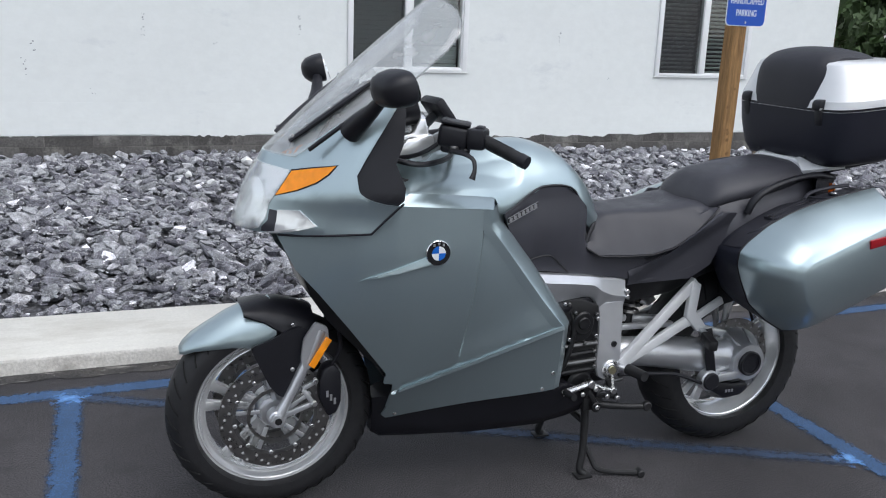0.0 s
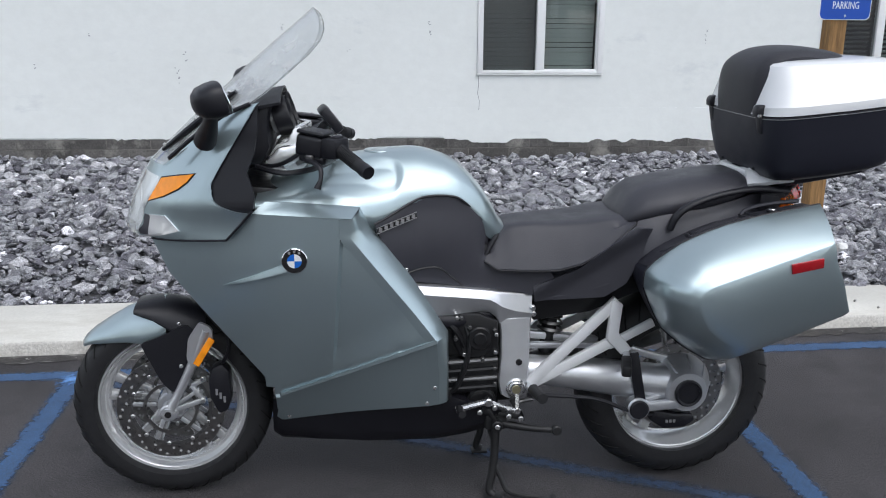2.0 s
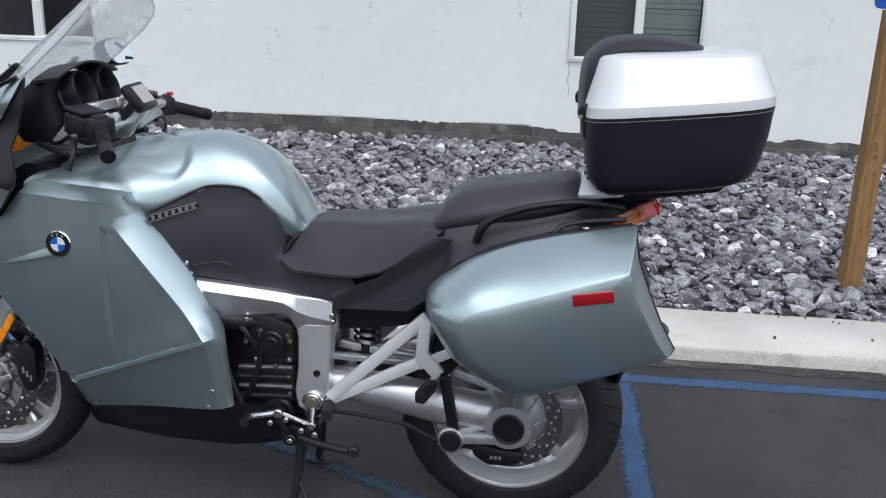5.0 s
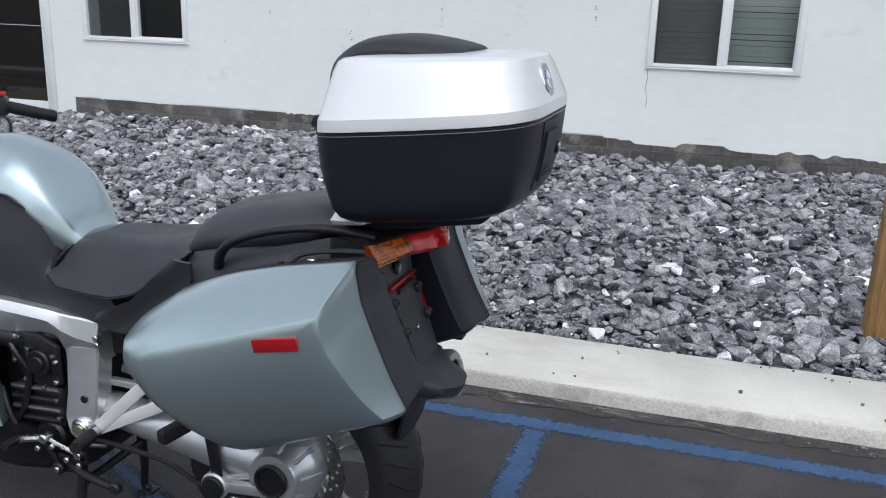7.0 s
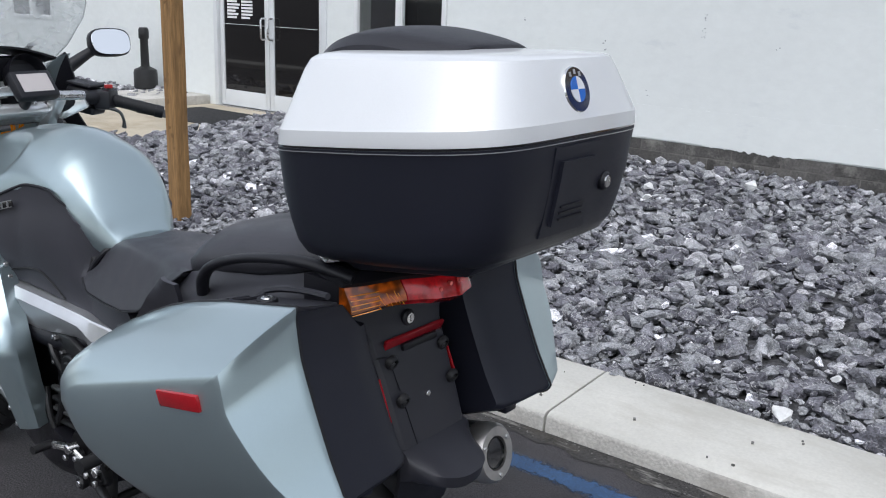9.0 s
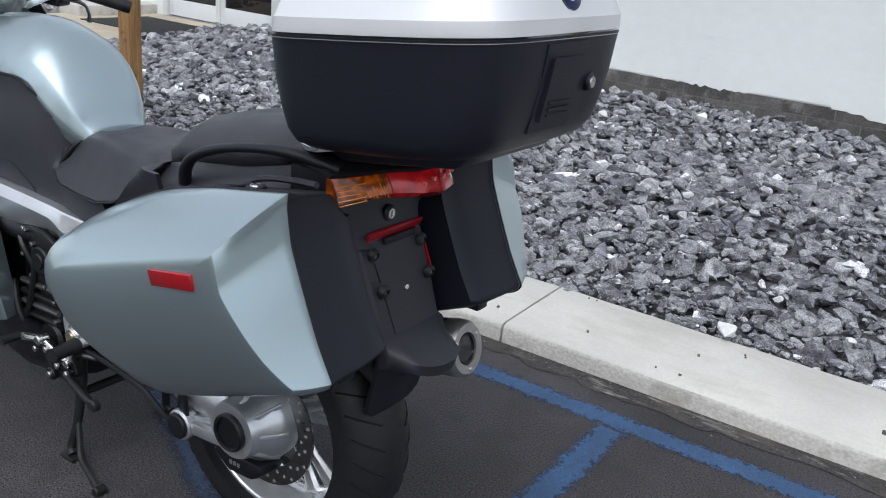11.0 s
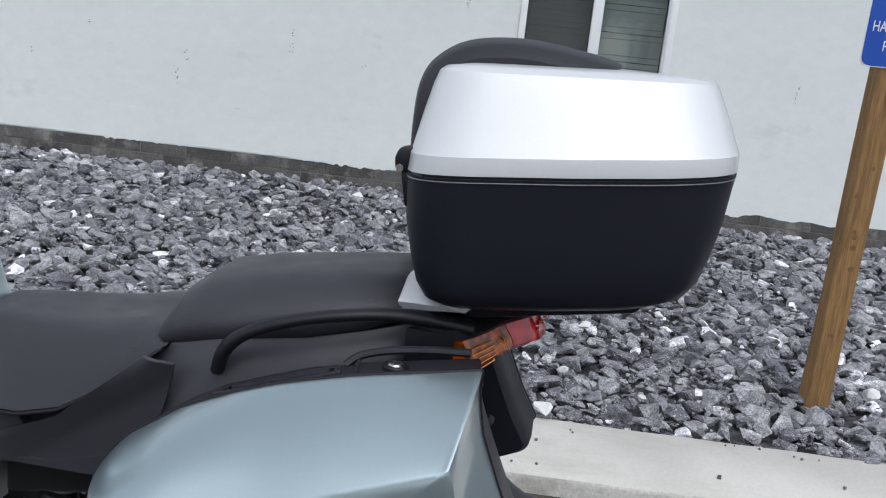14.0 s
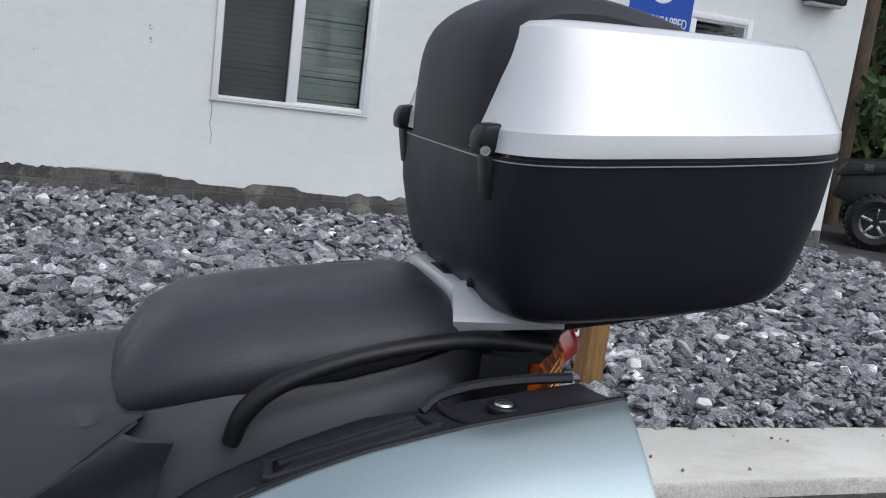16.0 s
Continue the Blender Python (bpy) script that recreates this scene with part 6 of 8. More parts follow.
rows = []
for z, w in ((0.888, 0.150), (0.875, 0.140), (0.845, 0.112), (0.825, 0.104), (0.76, 0.098), (0.69, 0.096), (0.64, 0.094), (0.610, 0.090)):
    x = carrier_x(z)
    rows.append([(x - 0.006, -w, z), (x, -w + 0.008, z), (x + 0.001, 0, z), (x, w - 0.008, z), (x - 0.006, w, z), (x - 0.055, w + 0.012, z - 0.01), (x - 0.055, -w - 0.012, z - 0.01)])
holder = part("plate_carrier", rings(rows), tail_plastic, bike, "black empty number plate carrier", smooth=30)
rows = []
for y in np.linspace(-0.094, 0.094, 13):
    u = y / 0.094
    reach = 0.072 * (1 - abs(u) ** 3) + 0.012
    rows.append([(1.902, y, 0.640), (1.916, y, 0.634), (1.918 + reach * 0.6, y * 0.97, 0.612), (1.920 + reach, y * 0.94, 0.594 + 0.01 * u * u), (1.914 + reach, y * 0.94, 0.570 + 0.015 * u * u), (1.918 + reach * 0.3, y * 0.96, 0.560 + 0.02 * u * u), (1.905, y, 0.575)])
part("carrier_lip", rings(rows), tail_plastic, holder)
part("mud_flap", rings([[(x, -w, z), (x + 0.004, 0, z), (x, w, z), (x - 0.008, w, z), (x - 0.006, 0, z), (x - 0.008, -w, z)] for x, z, w in ((1.900, 0.600, 0.086), (1.898, 0.56, 0.088), (1.885, 0.50, 0.088), (1.875, 0.46, 0.082), (1.872, 0.445, 0.06))]), black_plastic, holder, smooth=30)
for y, z in ((-0.066, 0.787), (0.083, 0.784), (-0.065, 0.721), (0.082, 0.723)):
    x = carrier_x(z)
    stop = part("rubber_stop", moved(lathe([(0.0145, 0), (0.0145, 0.008), (0.0115, 0.012), (0.009, 0.012), (0.008, 0.006), (0.0, 0.006)], 20, "X"), pose(x - 0.001, y, z, 0, 21, 0)), rubber, holder)
    part("bolt", moved(disc(0.0085, 0, 0, 0.0048, 0.006, "X", 12, 0.001), pose(x - 0.001, y, z, 0, 21, 0)), dark_steel, stop)
part("bolt", disc(carrier_x(0.712) + 0.002, 0.004, 0.712, 0.006, 0.008, "X", 10, 0.001), steel, holder)
# thin blacker bars draw the shade lines of the carrier's creases
for a, b in (((-0.066, 0.775), (-0.062, 0.735)), ((-0.060, 0.708), (-0.052, 0.634)), ((-0.098, 0.800), (-0.075, 0.797))):
    part("panel_crease", bar((carrier_x(a[1]) + 0.0005, a[0], a[1]), (carrier_x(b[1]) + 0.0005, b[0], b[1]), 0.0018, 0.0022), black_plastic, holder)
part("light_shade", bar((carrier_x(0.803) + 0.004, -0.030, 0.803), (carrier_x(0.803) + 0.004, 0.070, 0.803), 0.010, 0.014, 0.003), black_plastic, holder)
part("plate_reflector", moved(box(-0.003, 0.005, -0.076, 0.092, -0.0105, 0.0105, 0.002), pose(carrier_x(0.816) + 0.002, 0.004, 0.816, 0, 20, 0)), mat("dull_red_reflector", (0.26, 0.010, 0.016), 0.25, var=0.1, var_scale=200), holder, "red bar reflector")
for y, z0, z1 in ((-0.1025, 0.765, 0.69), (0.1, 0.77, 0.72)):
    part("side_glint", bar((carrier_x(z0) - 0.005, y, z0), (carrier_x(z1) - 0.005, y, z1), 0.004, 0.006), reflector_red, holder)
lock = part("seat_lock", disc(carrier_x(0.848) + 0.002, 0.007, 0.848, 0.017, 0.012, "X", 20, 0.003), black_plastic, holder)
part("lock_face", disc(carrier_x(0.848) + 0.0085, 0.007, 0.848, 0.010, 0.003, "X", 20), steel, lock)
part("key_slot", box(carrier_x(0.848) + 0.0095, carrier_x(0.848) + 0.0105, 0.006, 0.008, 0.842, 0.854), black_enamel, lock)
part("rear_mudguard", hood([(1.62, 0.665, 0.085, 0.05), (1.72, 0.66, 0.085, 0.06), (1.82, 0.625, 0.085, 0.06), (1.88, 0.58, 0.08, 0.05)]), black_plastic, bike)

# -- frame, engine, stands --
def frame_casting(s):
    """A beam with a raised ridge that slopes back and turns down into a flat leg."""
    beam = []
    for x, top, mid, low in ((0.705, 0.712, 0.690, 0.640), (0.755, 0.705, 0.683, 0.612), (0.80, 0.699, 0.676, 0.604), (0.87, 0.689, 0.666, 0.607), (0.93, 0.680, 0.657, 0.612), (0.962, 0.675, 0.651, 0.607), (0.980, 0.671, 0.640, 0.592), (0.996, 0.668, 0.628, 0.560), (1.035, 0.663, 0.612, 0.550), (1.090, 0.655, 0.600, 0.545)):
        y = float(np.interp(x, (0.70, 0.96, 1.09), (0.196, 0.150, 0.128)))
        beam.append([(x, s * (y - 0.05), top), (x, s * (y + 0.003), top), (x, s * (y + 0.007), top - 0.004), (x, s * (y + 0.017), mid), (x, s * (y + 0.002), low + 0.006), (x, s * (y - 0.003), low), (x, s * (y - 0.05), low)])
    leg = []
    for z, front, rear in ((0.585, 0.990, 1.088), (0.545, 0.996, 1.0875), (0.464, 0.997, 1.085), (0.40, 0.990, 1.083), (0.372, 0.994, 1.075), (0.350, 1.000, 1.055), (0.340, 1.015, 1.040)):
        y = 0.134 + 0.02 * max(0.0, min(1.0, (0.60 - z) / 0.2))
        leg.append([(front, s * (y - 0.05), z), (front, s * (y + 0.006), z), (front + 0.004, s * (y + 0.011), z), (front * 0.62 + rear * 0.38, s * (y + 0.015), z), (rear - 0.004, s * (y + 0.006), z), (rear, s * (y + 0.002), z), (rear, s * (y - 0.05), z)])
    return merge(rings(beam), rings(leg))


for s in (-1, 1):
    fr = part("frame_beam", frame_casting(s), cast_silver, bike, "silver painted cast frame beam", smooth=25)
    part("frame_hole", disc(1.052, s * 0.158, 0.452, 0.010, 0.012, sides=16), black_enamel, fr)
    for x, z in ((1.092, 0.618), (1.094, 0.60)):
        part("bolt", disc(x, s * 0.145, z, 0.008, 0.02, sides=8, bevel=0.002), steel, fr)
    plate = part("footrest_plate", merge(bar((1.085, s * 0.152, 0.378), (1.352, s * 0.140, 0.634), 0.020, 0.033, 0.003), bar((1.083, s * 0.150, 0.372), (1.330, s * 0.142, 0.498), 0.018, 0.032, 0.003), bar((1.33, s * 0.142, 0.49), (1.47, s * 0.130, 0.558), 0.016, 0.026, 0.003),
                                         prism([(1.332, 0.640), (1.366, 0.624), (1.358, 0.532), (1.402, 0.480), (1.369, 0.462), (1.322, 0.512)], s * 0.155, s * 0.132, 0.004)), silver_paint, bike, "silver rear subframe struts")
    piv = part("pivot_bolt", merge(disc(1.043, s * 0.160, 0.372, 0.030, 0.03, bevel=0.004), disc(1.043, s * 0.176, 0.372, 0.022, 0.01, sides=24, bevel=0.002)), alloy, bike)
    part("pivot_cap", disc(1.043, s * 0.182, 0.372, 0.013, 0.004, sides=24), mat("tarnished_brass", (0.5, 0.46, 0.3), 0.3, 0.9, var=0.15, var_scale=60), piv)
    peg = part("rider_footrest", tube([(1.085, s * 0.165, 0.372), (1.098, s * 0.215, 0.378)], 0.012, 10), cast_silver, bike)
    part("footrest_rubber", tube([(1.092, s * 0.195, 0.376), (1.106, s * 0.268, 0.378)], [0.018, 0.019, 0.016], 12), rubber, peg)
    peg = part("passenger_footrest", bar((1.385, s * 0.15, 0.465), (1.372, s * 0.20, 0.462), 0.02, 0.02, 0.004), cast_silver, bike)
    part("footrest_rubber", bar((1.375, s * 0.185, 0.458), (1.352, s * 0.268, 0.452), 0.030, 0.036, 0.008), rubber, peg)

engine = part("engine_block", merge(box(0.78, 1.0, -0.135, 0.135, 0.27, 0.64, 0.02), box(0.985, 1.07, -0.10, 0.10, 0.30, 0.60, 0.01), disc(0.92, -0.145, 0.52, 0.055, 0.05, bevel=0.01), disc(0.86, -0.14, 0.40, 0.05, 0.04, bevel=0.01),
                                    box(0.84, 0.99, -0.165, -0.13, 0.36, 0.47, 0.008), disc(0.94, -0.15, 0.33, 0.045, 0.04, bevel=0.008)), engine_black, bike, "black engine block")
for k in range(4):
    part("cylinder_fin", tube([(0.835, -0.168, 0.375 + 0.028 * k), (0.985, -0.168, 0.382 + 0.028 * k)], 0.008, 8), dark_steel if k % 2 else engine_black, engine)
for x, z in ((0.875, 0.60), (0.86, 0.545), (0.858, 0.535), (0.975, 0.56), (0.976, 0.44), (0.978, 0.39), (0.83, 0.36), (0.80, 0.33), (0.90, 0.57), (0.94, 0.47)):
    part("bolt", disc(x, -0.170, z, 0.0065, 0.02, sides=6, bevel=0.002), dark_steel, engine)
for pts in (((0.80, -0.15, 0.62), (0.86, -0.175, 0.56), (0.90, -0.16, 0.50), (0.96, -0.17, 0.55)), ((0.82, -0.16, 0.34), (0.87, -0.175, 0.40), (0.90, -0.17, 0.52), (0.87, -0.15, 0.61)), ((0.80, -0.17, 0.45), (0.83, -0.18, 0.38), (0.86, -0.17, 0.31))):
    part("hose", tube(pts, 0.009, 8, per=5), engine_black, engine)
part("intake_duct", tube([(0.74, -0.17, 0.60), (0.86, -0.15, 0.585), (0.97, -0.12, 0.60)], [0.03, 0.026, 0.022], 12, per=4), black_plastic, engine)
plate = part("engine_cover", merge(prism([(0.845, 0.615), (0.930, 0.610), (0.985, 0.585), (0.990, 0.480), (0.955, 0.470), (0.875, 0.475), (0.850, 0.530)], -0.168, -0.150, 0.006), disc(0.930, -0.172, 0.535, 0.036, 0.014, sides=28, bevel=0.004), disc(0.930, -0.180, 0.535, 0.020, 0.008, sides=20, bevel=0.003)), engine_black, engine)
for x, z in ((0.862, 0.600), (0.862, 0.540), (0.980, 0.545), (0.978, 0.490), (0.885, 0.485)):
    part("bolt", disc(x, -0.172, z, 0.0065, 0.010, sides=6, bevel=0.0015), steel, plate)
# gear lever joint ahead of the footrest
link = part("gear_linkage", merge(disc(0.955, -0.185, 0.318, 0.020, 0.020, sides=18, bevel=0.003), disc(0.985, -0.195, 0.262, 0.017, 0.018, sides=18, bevel=0.003), bar((0.955, -0.192, 0.318), (0.990, -0.196, 0.262), 0.010, 0.016, 0.003), bar((0.985, -0.192, 0.300), (1.060, -0.188, 0.285), 0.010, 0.014, 0.003), bar((1.030, -0.180, 0.345), (1.062, -0.180, 0.280), 0.012, 0.020, 0.003)), engine_black, bike, "black gear linkage with bright joints")
for x, z in ((0.930, 0.312), (0.975, 0.325), (0.985, 0.262), (1.055, 0.287), (1.018, 0.296)):
    part("joint", disc(x, -0.204, z, 0.008, 0.010, sides=12, bevel=0.002), steel, link)
# coil spring and linkage behind the frame
for k in range(5):
    part("spring_coil", loop_lathe([(0.042, -0.004), (0.036, 0.004), (0.034, -0.004)], 20), dark_steel, engine).matrix_basis = pose(1.17, -0.04, 0.52 + 0.022 * k, 90, 8, 0)
part("rear_damper", tube([(1.16, -0.04, 0.44), (1.18, -0.04, 0.66)], 0.024, 12), engine_black, engine)
part("inner_mudguard", prism([(1.10, 0.56), (1.28, 0.585), (1.40, 0.635), (1.50, 0.665), (1.66, 0.675), (1.66, 0.82), (1.40, 0.80), (1.10, 0.70)], -0.105, 0.105, 0.01), engine_black, engine)
# gear lever and linkage
shift = part("gear_lever", merge(tube([(0.86, -0.20, 0.322), (0.90, -0.205, 0.335), (0.955, -0.20, 0.345)], 0.010, 8), tube([(0.955, -0.20, 0.345), (1.0, -0.195, 0.325), (1.045, -0.19, 0.308)], 0.006, 8), tube([(1.045, -0.19, 0.308), (1.045, -0.175, 0.365)], 0.007, 8), disc(0.955, -0.2, 0.345, 0.013, 0.03, bevel=0.003), disc(1.045, -0.19, 0.308, 0.011, 0.02, bevel=0.002)), alloy, bike)
part("lever_rubber", tube([(0.868, -0.205, 0.328), (0.872, -0.255, 0.33)], 0.011, 10), rubber, shift)
# stands
stand = part("centre_stand", merge(tube([(0.985, -0.115, 0.30), (0.992, -0.125, 0.20), (0.985, -0.140, 0.09), (0.972, -0.150, 0.028), (0.985, -0.155, 0.010)], [0.016, 0.014, 0.012, 0.012, 0.014], 10, per=4), tube([(0.985, 0.115, 0.30), (0.992, 0.125, 0.20), (0.985, 0.140, 0.09), (0.972, 0.150, 0.028), (0.985, 0.155, 0.010)], [0.016, 0.014, 0.012, 0.012, 0.014], 10, per=4),
                                   tube([(0.990, -0.13, 0.18), (0.990, 0.13, 0.18)], 0.012, 10), tube([(0.988, -0.137, 0.110), (1.010, -0.150, 0.060), (1.030, -0.162, 0.025), (1.085, -0.180, 0.014), (1.165, -0.205, 0.012)], [0.008, 0.008, 0.009, 0.008, 0.009], 8, per=4),
                                   box(0.955, 1.01, -0.175, -0.135, 0.0, 0.010, 0.003), box(0.955, 1.01, 0.135, 0.175, 0.0, 0.010, 0.003), disc(1.166, -0.205, 0.012, 0.013, 0.03, bevel=0.003)), black_iron, bike, "black steel centre stand, down")
part("side_stand", merge(tube([(0.98, -0.165, 0.262), (1.08, -0.190, 0.250), (1.150, -0.205, 0.248)], [0.014, 0.011, 0.010], 10, per=4), disc(1.165, -0.207, 0.248, 0.016, 0.02, bevel=0.004), box(0.95, 1.02, -0.18, -0.13, 0.24, 0.29, 0.01)), black_iron, bike, "folded black side stand")
part("stand_spring", tube([(0.995, -0.150, 0.275), (1.05, -0.16, 0.32), (1.10, -0.15, 0.325)], 0.007, 8, per=3), dark_steel, bike)

# -- shaft drive --
arm = part("swingarm", rings([[(x, yc + w * math.cos(a), zc + h * math.sin(a)) for a in np.linspace(0, 2 * math.pi, 20, endpoint=False)] for x, yc, zc, w, h in ((1.03, -0.085, 0.405, 0.045, 0.042), (1.12, -0.09, 0.398, 0.05, 0.045), (1.25, -0.098, 0.385, 0.05, 0.052), (1.38, -0.105, 0.367, 0.048, 0.058), (1.50, -0.105, 0.350, 0.05, 0.060), (1.56, -0.10, 0.342, 0.05, 0.062))]), cast_silver, bike, "silver single-sided shaft swingarm", smooth=60)
drive = part("final_drive", moved(lathe([(0.03, -0.168), (0.062, -0.166), (0.066, -0.158), (0.068, -0.140), (0.088, -0.115), (0.098, -0.09), (0.096, -0.06), (0.06, -0.05)], 40), pose(RX, 0, 0.337)), cast_silver, arm, "silver final drive housing")
for i in range(7):
    a = radians(-40 + 40 * i)
    part("housing_rib", bar((RX + 0.062 * math.cos(a), -0.150, 0.337 + 0.062 * math.sin(a)), (RX + 0.098 * math.cos(a), -0.095, 0.337 + 0.098 * math.sin(a)), 0.006, 0.012, 0.002), cast_silver, drive)
part("drive_cap", merge(loop_lathe([(0.043, -0.164), (0.043, -0.176), (0.039, -0.180), (0.033, -0.178), (0.031, -0.160)], 36, RX, 0.337), disc(RX, -0.170, 0.337, 0.033, 0.006)), black_plastic, drive, "black hub cap with a hollow centre")
part("torque_arm", merge(bar((1.43, -0.160, 0.291), (1.575, -0.155, 0.300), 0.022, 0.030, 0.005), disc(1.428, -0.160, 0.291, 0.036, 0.035, bevel=0.004), bar((1.45, -0.15, 0.31), (1.53, -0.14, 0.325), 0.015, 0.015, 0.004)), cast_silver, arm)
part("torque_bush", disc(1.428, -0.180, 0.291, 0.030, 0.012, bevel=0.004), black_plastic, arm)
part("heat_strap", bar((1.405, -0.158, 0.470), (1.435, -0.165, 0.315), 0.010, 0.032, 0.003), black_plastic, arm)
part("brake_caliper", prism([(1.49, 0.262), (1.56, 0.248), (1.625, 0.245), (1.632, 0.222), (1.60, 0.200), (1.53, 0.196), (1.485, 0.225)], -0.125, -0.055, 0.008), black_plastic, arm)
part("caliper_marking", merge(*[box(1.535 + 0.012 * i, 1.543 + 0.012 * i, -0.1262, -0.1248, 0.218, 0.228) for i in range(3)]), grey_letter, arm)
part("brake_hose", tube([(1.08, -0.16, 0.345), (1.2, -0.165, 0.338), (1.30, -0.168, 0.325), (1.40, -0.17, 0.285), (1.50, -0.12, 0.245)], 0.0065, 8, per=5), black_plastic, arm)
part("upper_link", merge(bar((1.09, -0.05, 0.505), (1.42, -0.03, 0.455), 0.03, 0.025, 0.006), bar((1.08, -0.09, 0.48), (1.32, -0.08, 0.47), 0.02, 0.02, 0.005), bar((1.42, -0.07, 0.45), (1.56, -0.08, 0.41), 0.02, 0.024, 0.005)), cast_silver, arm)

# -- exhaust --
pipe = part("silencer", tube([(1.12, 0.12, 0.33), (1.35, 0.165, 0.37), (1.55, 0.178, 0.425), (1.75, 0.184, 0.485), (1.90, 0.185, 0.522)], [0.035, 0.05, 0.062, 0.066, 0.062], 24, per=5), dark_steel, bike, "dark steel exhaust silencer with a bright end cap")
tip_dir = Vector((0.962, 0.02, 0.24)).normalized()
tip_m = Matrix.Translation((1.905, 0.185, 0.523)) @ tip_dir.to_track_quat("Z", "Y").to_matrix().to_4x4()
part("end_cap", moved(lathe([(0.062, -0.03), (0.064, 0.0), (0.062, 0.018), (0.055, 0.026), (0.036, 0.024), (0.033, 0.0)], 36, "Z"), tip_m), mat("brushed_end_cap", (0.45, 0.44, 0.43), 0.42, 0.9, var=0.1, var_scale=40, rough_var=0.08), pipe)
part("outlet", moved(lathe([(0.0335, 0.018), (0.031, 0.022), (0.029, 0.0), (0.0, -0.002)], 28, "Z"), tip_m), black_enamel, pipe)
for i in range(3):
    a = 2 * math.pi * i / 3 + 0.5
    part("rivet", moved(disc(0.046 * math.cos(a), 0.046 * math.sin(a), 0.026, 0.005, 0.006, "Z", 10, 0.001), tip_m), steel, pipe)

# -- side cases --
def seam_top(x):
    return float(np.interp(x, (1.37, 1.40, 1.44, 1.469, 1.54, 1.6, 1.70, 1.80, 1.87), (0.770, 0.800, 0.830, 0.848, 0.880, 0.901, 0.926, 0.944, 0.956)))


# each corner of the lid: seam x, z; outer face x, z, y; roundness of the turn between them
CASE = [(1.374, 0.770, 1.466, 0.748, 0.385, 1), (1.400, 0.800, 1.474, 0.760, 0.415, 1), (1.469, 0.848, 1.500, 0.774, 0.446, 0.9), (1.54, 0.880, 1.56, 0.792, 0.452, 0.6), (1.60, 0.901, 1.62, 0.811, 0.455, 0.38), (1.70, 0.926, 1.71, 0.839, 0.457, 0.3),
        (1.80, 0.944, 1.79, 0.864, 0.455, 0.25), (1.848, 0.953, 1.832, 0.877, 0.449, 0.22), (1.864, 0.955, 1.841, 0.880, 0.447, 0.2), (1.863, 0.93, 1.848, 0.862, 0.446, 0), (1.874, 0.87, 1.858, 0.82, 0.44, 0), (1.902, 0.80, 1.884, 0.775, 0.428, 0), (1.938, 0.72, 1.918, 0.71, 0.405, 0),
        (1.965, 0.672, 1.942, 0.672, 0.383, 0), (1.974, 0.655, 1.950, 0.660, 0.375, 0.1), (1.958, 0.637, 1.936, 0.645, 0.365, 0.4), (1.80, 0.570, 1.79, 0.598, 0.345, 0.5), (1.68, 0.522, 1.69, 0.572, 0.33, 0.5), (1.62, 0.502, 1.632, 0.566, 0.325, 0.5), (1.57, 0.505, 1.597, 0.578, 0.33, 0.5), (1.50, 0.545, 1.548, 0.610, 0.35, 0.5), (1.43, 0.605, 1.502, 0.652, 0.365, 0.55), (1.39, 0.68, 1.476, 0.696, 0.375, 0.8), (1.371, 0.728, 1.466, 0.722, 0.38, 1)]


def case_loop(per=4):
    """The corners, joined by a soft closed curve."""
    c = [np.array(p) for p in CASE]
    out, k = [], len(c)
    for i in range(k):
        p, q, r, w = c[i - 1], c[i], c[(i + 1) % k], c[(i + 2) % k]
        for j in range(per):
            t = j / per
            soft = 0.5 * (2 * q + (r - p) * t + (2 * p - 5 * q + 4 * r - w) * t * t + (3 * q - p - 3 * r + w) * t ** 3)
            out.append(0.6 * (q + (r - q) * t) + 0.4 * soft)
    return out


LOOP = case_loop()


def side_face(x, z):
    """The lid's side face, nearly flat, falling away at the front."""
    d = 0.771 + 0.311 * (x - 1.492) - z
    return 0.475 - 0.089 * (x - 1.492) + (0.10 * d - 1.35 * d * d if d > 0 else 0.5 * d)


def lid_rings(s):
    out = [[(p[0], s * 0.302, p[1]) for p in LOOP]]
    for t in np.linspace(0, 1, 9):
        ring = []
        for p in LOOP:
            round_xz, round_y = 1 - math.cos(t * math.pi / 2), math.sin(t * math.pi / 2)
            a, b = t + (round_xz - t) * p[5], t + (round_y - t) * p[5]
            ring.append((p[0] + (p[2] - p[0]) * a, s * (0.308 + (side_face(p[2], p[3]) - 0.308) * b), p[1] + (p[3] - p[1]) * a))
        out.append(ring)
    for k, lift in ((0.985, 0.0012), (0.95, 0.0024), (0.85, 0.004), (0.7, 0.005), (0.5, 0.006), (0.28, 0.007), (0.06, 0.007)):
        ring = []
        for p in LOOP:
            x, z = 1.665 + (p[2] - 1.665) * k, 0.715 + (p[3] - 0.715) * k
            ring.append((x, s * (side_face(x, z) + lift), z))
        out.append(ring)
    return rings(out)


def deck(x, y):
    """Height of the shell's top, which falls away from the seam towards the seat."""
    return seam_top(x) - 0.010 * min(1.0, max(0.0, 0.308 - y) / 0.055) - 0.12 * max(0.0, 0.25 - y)


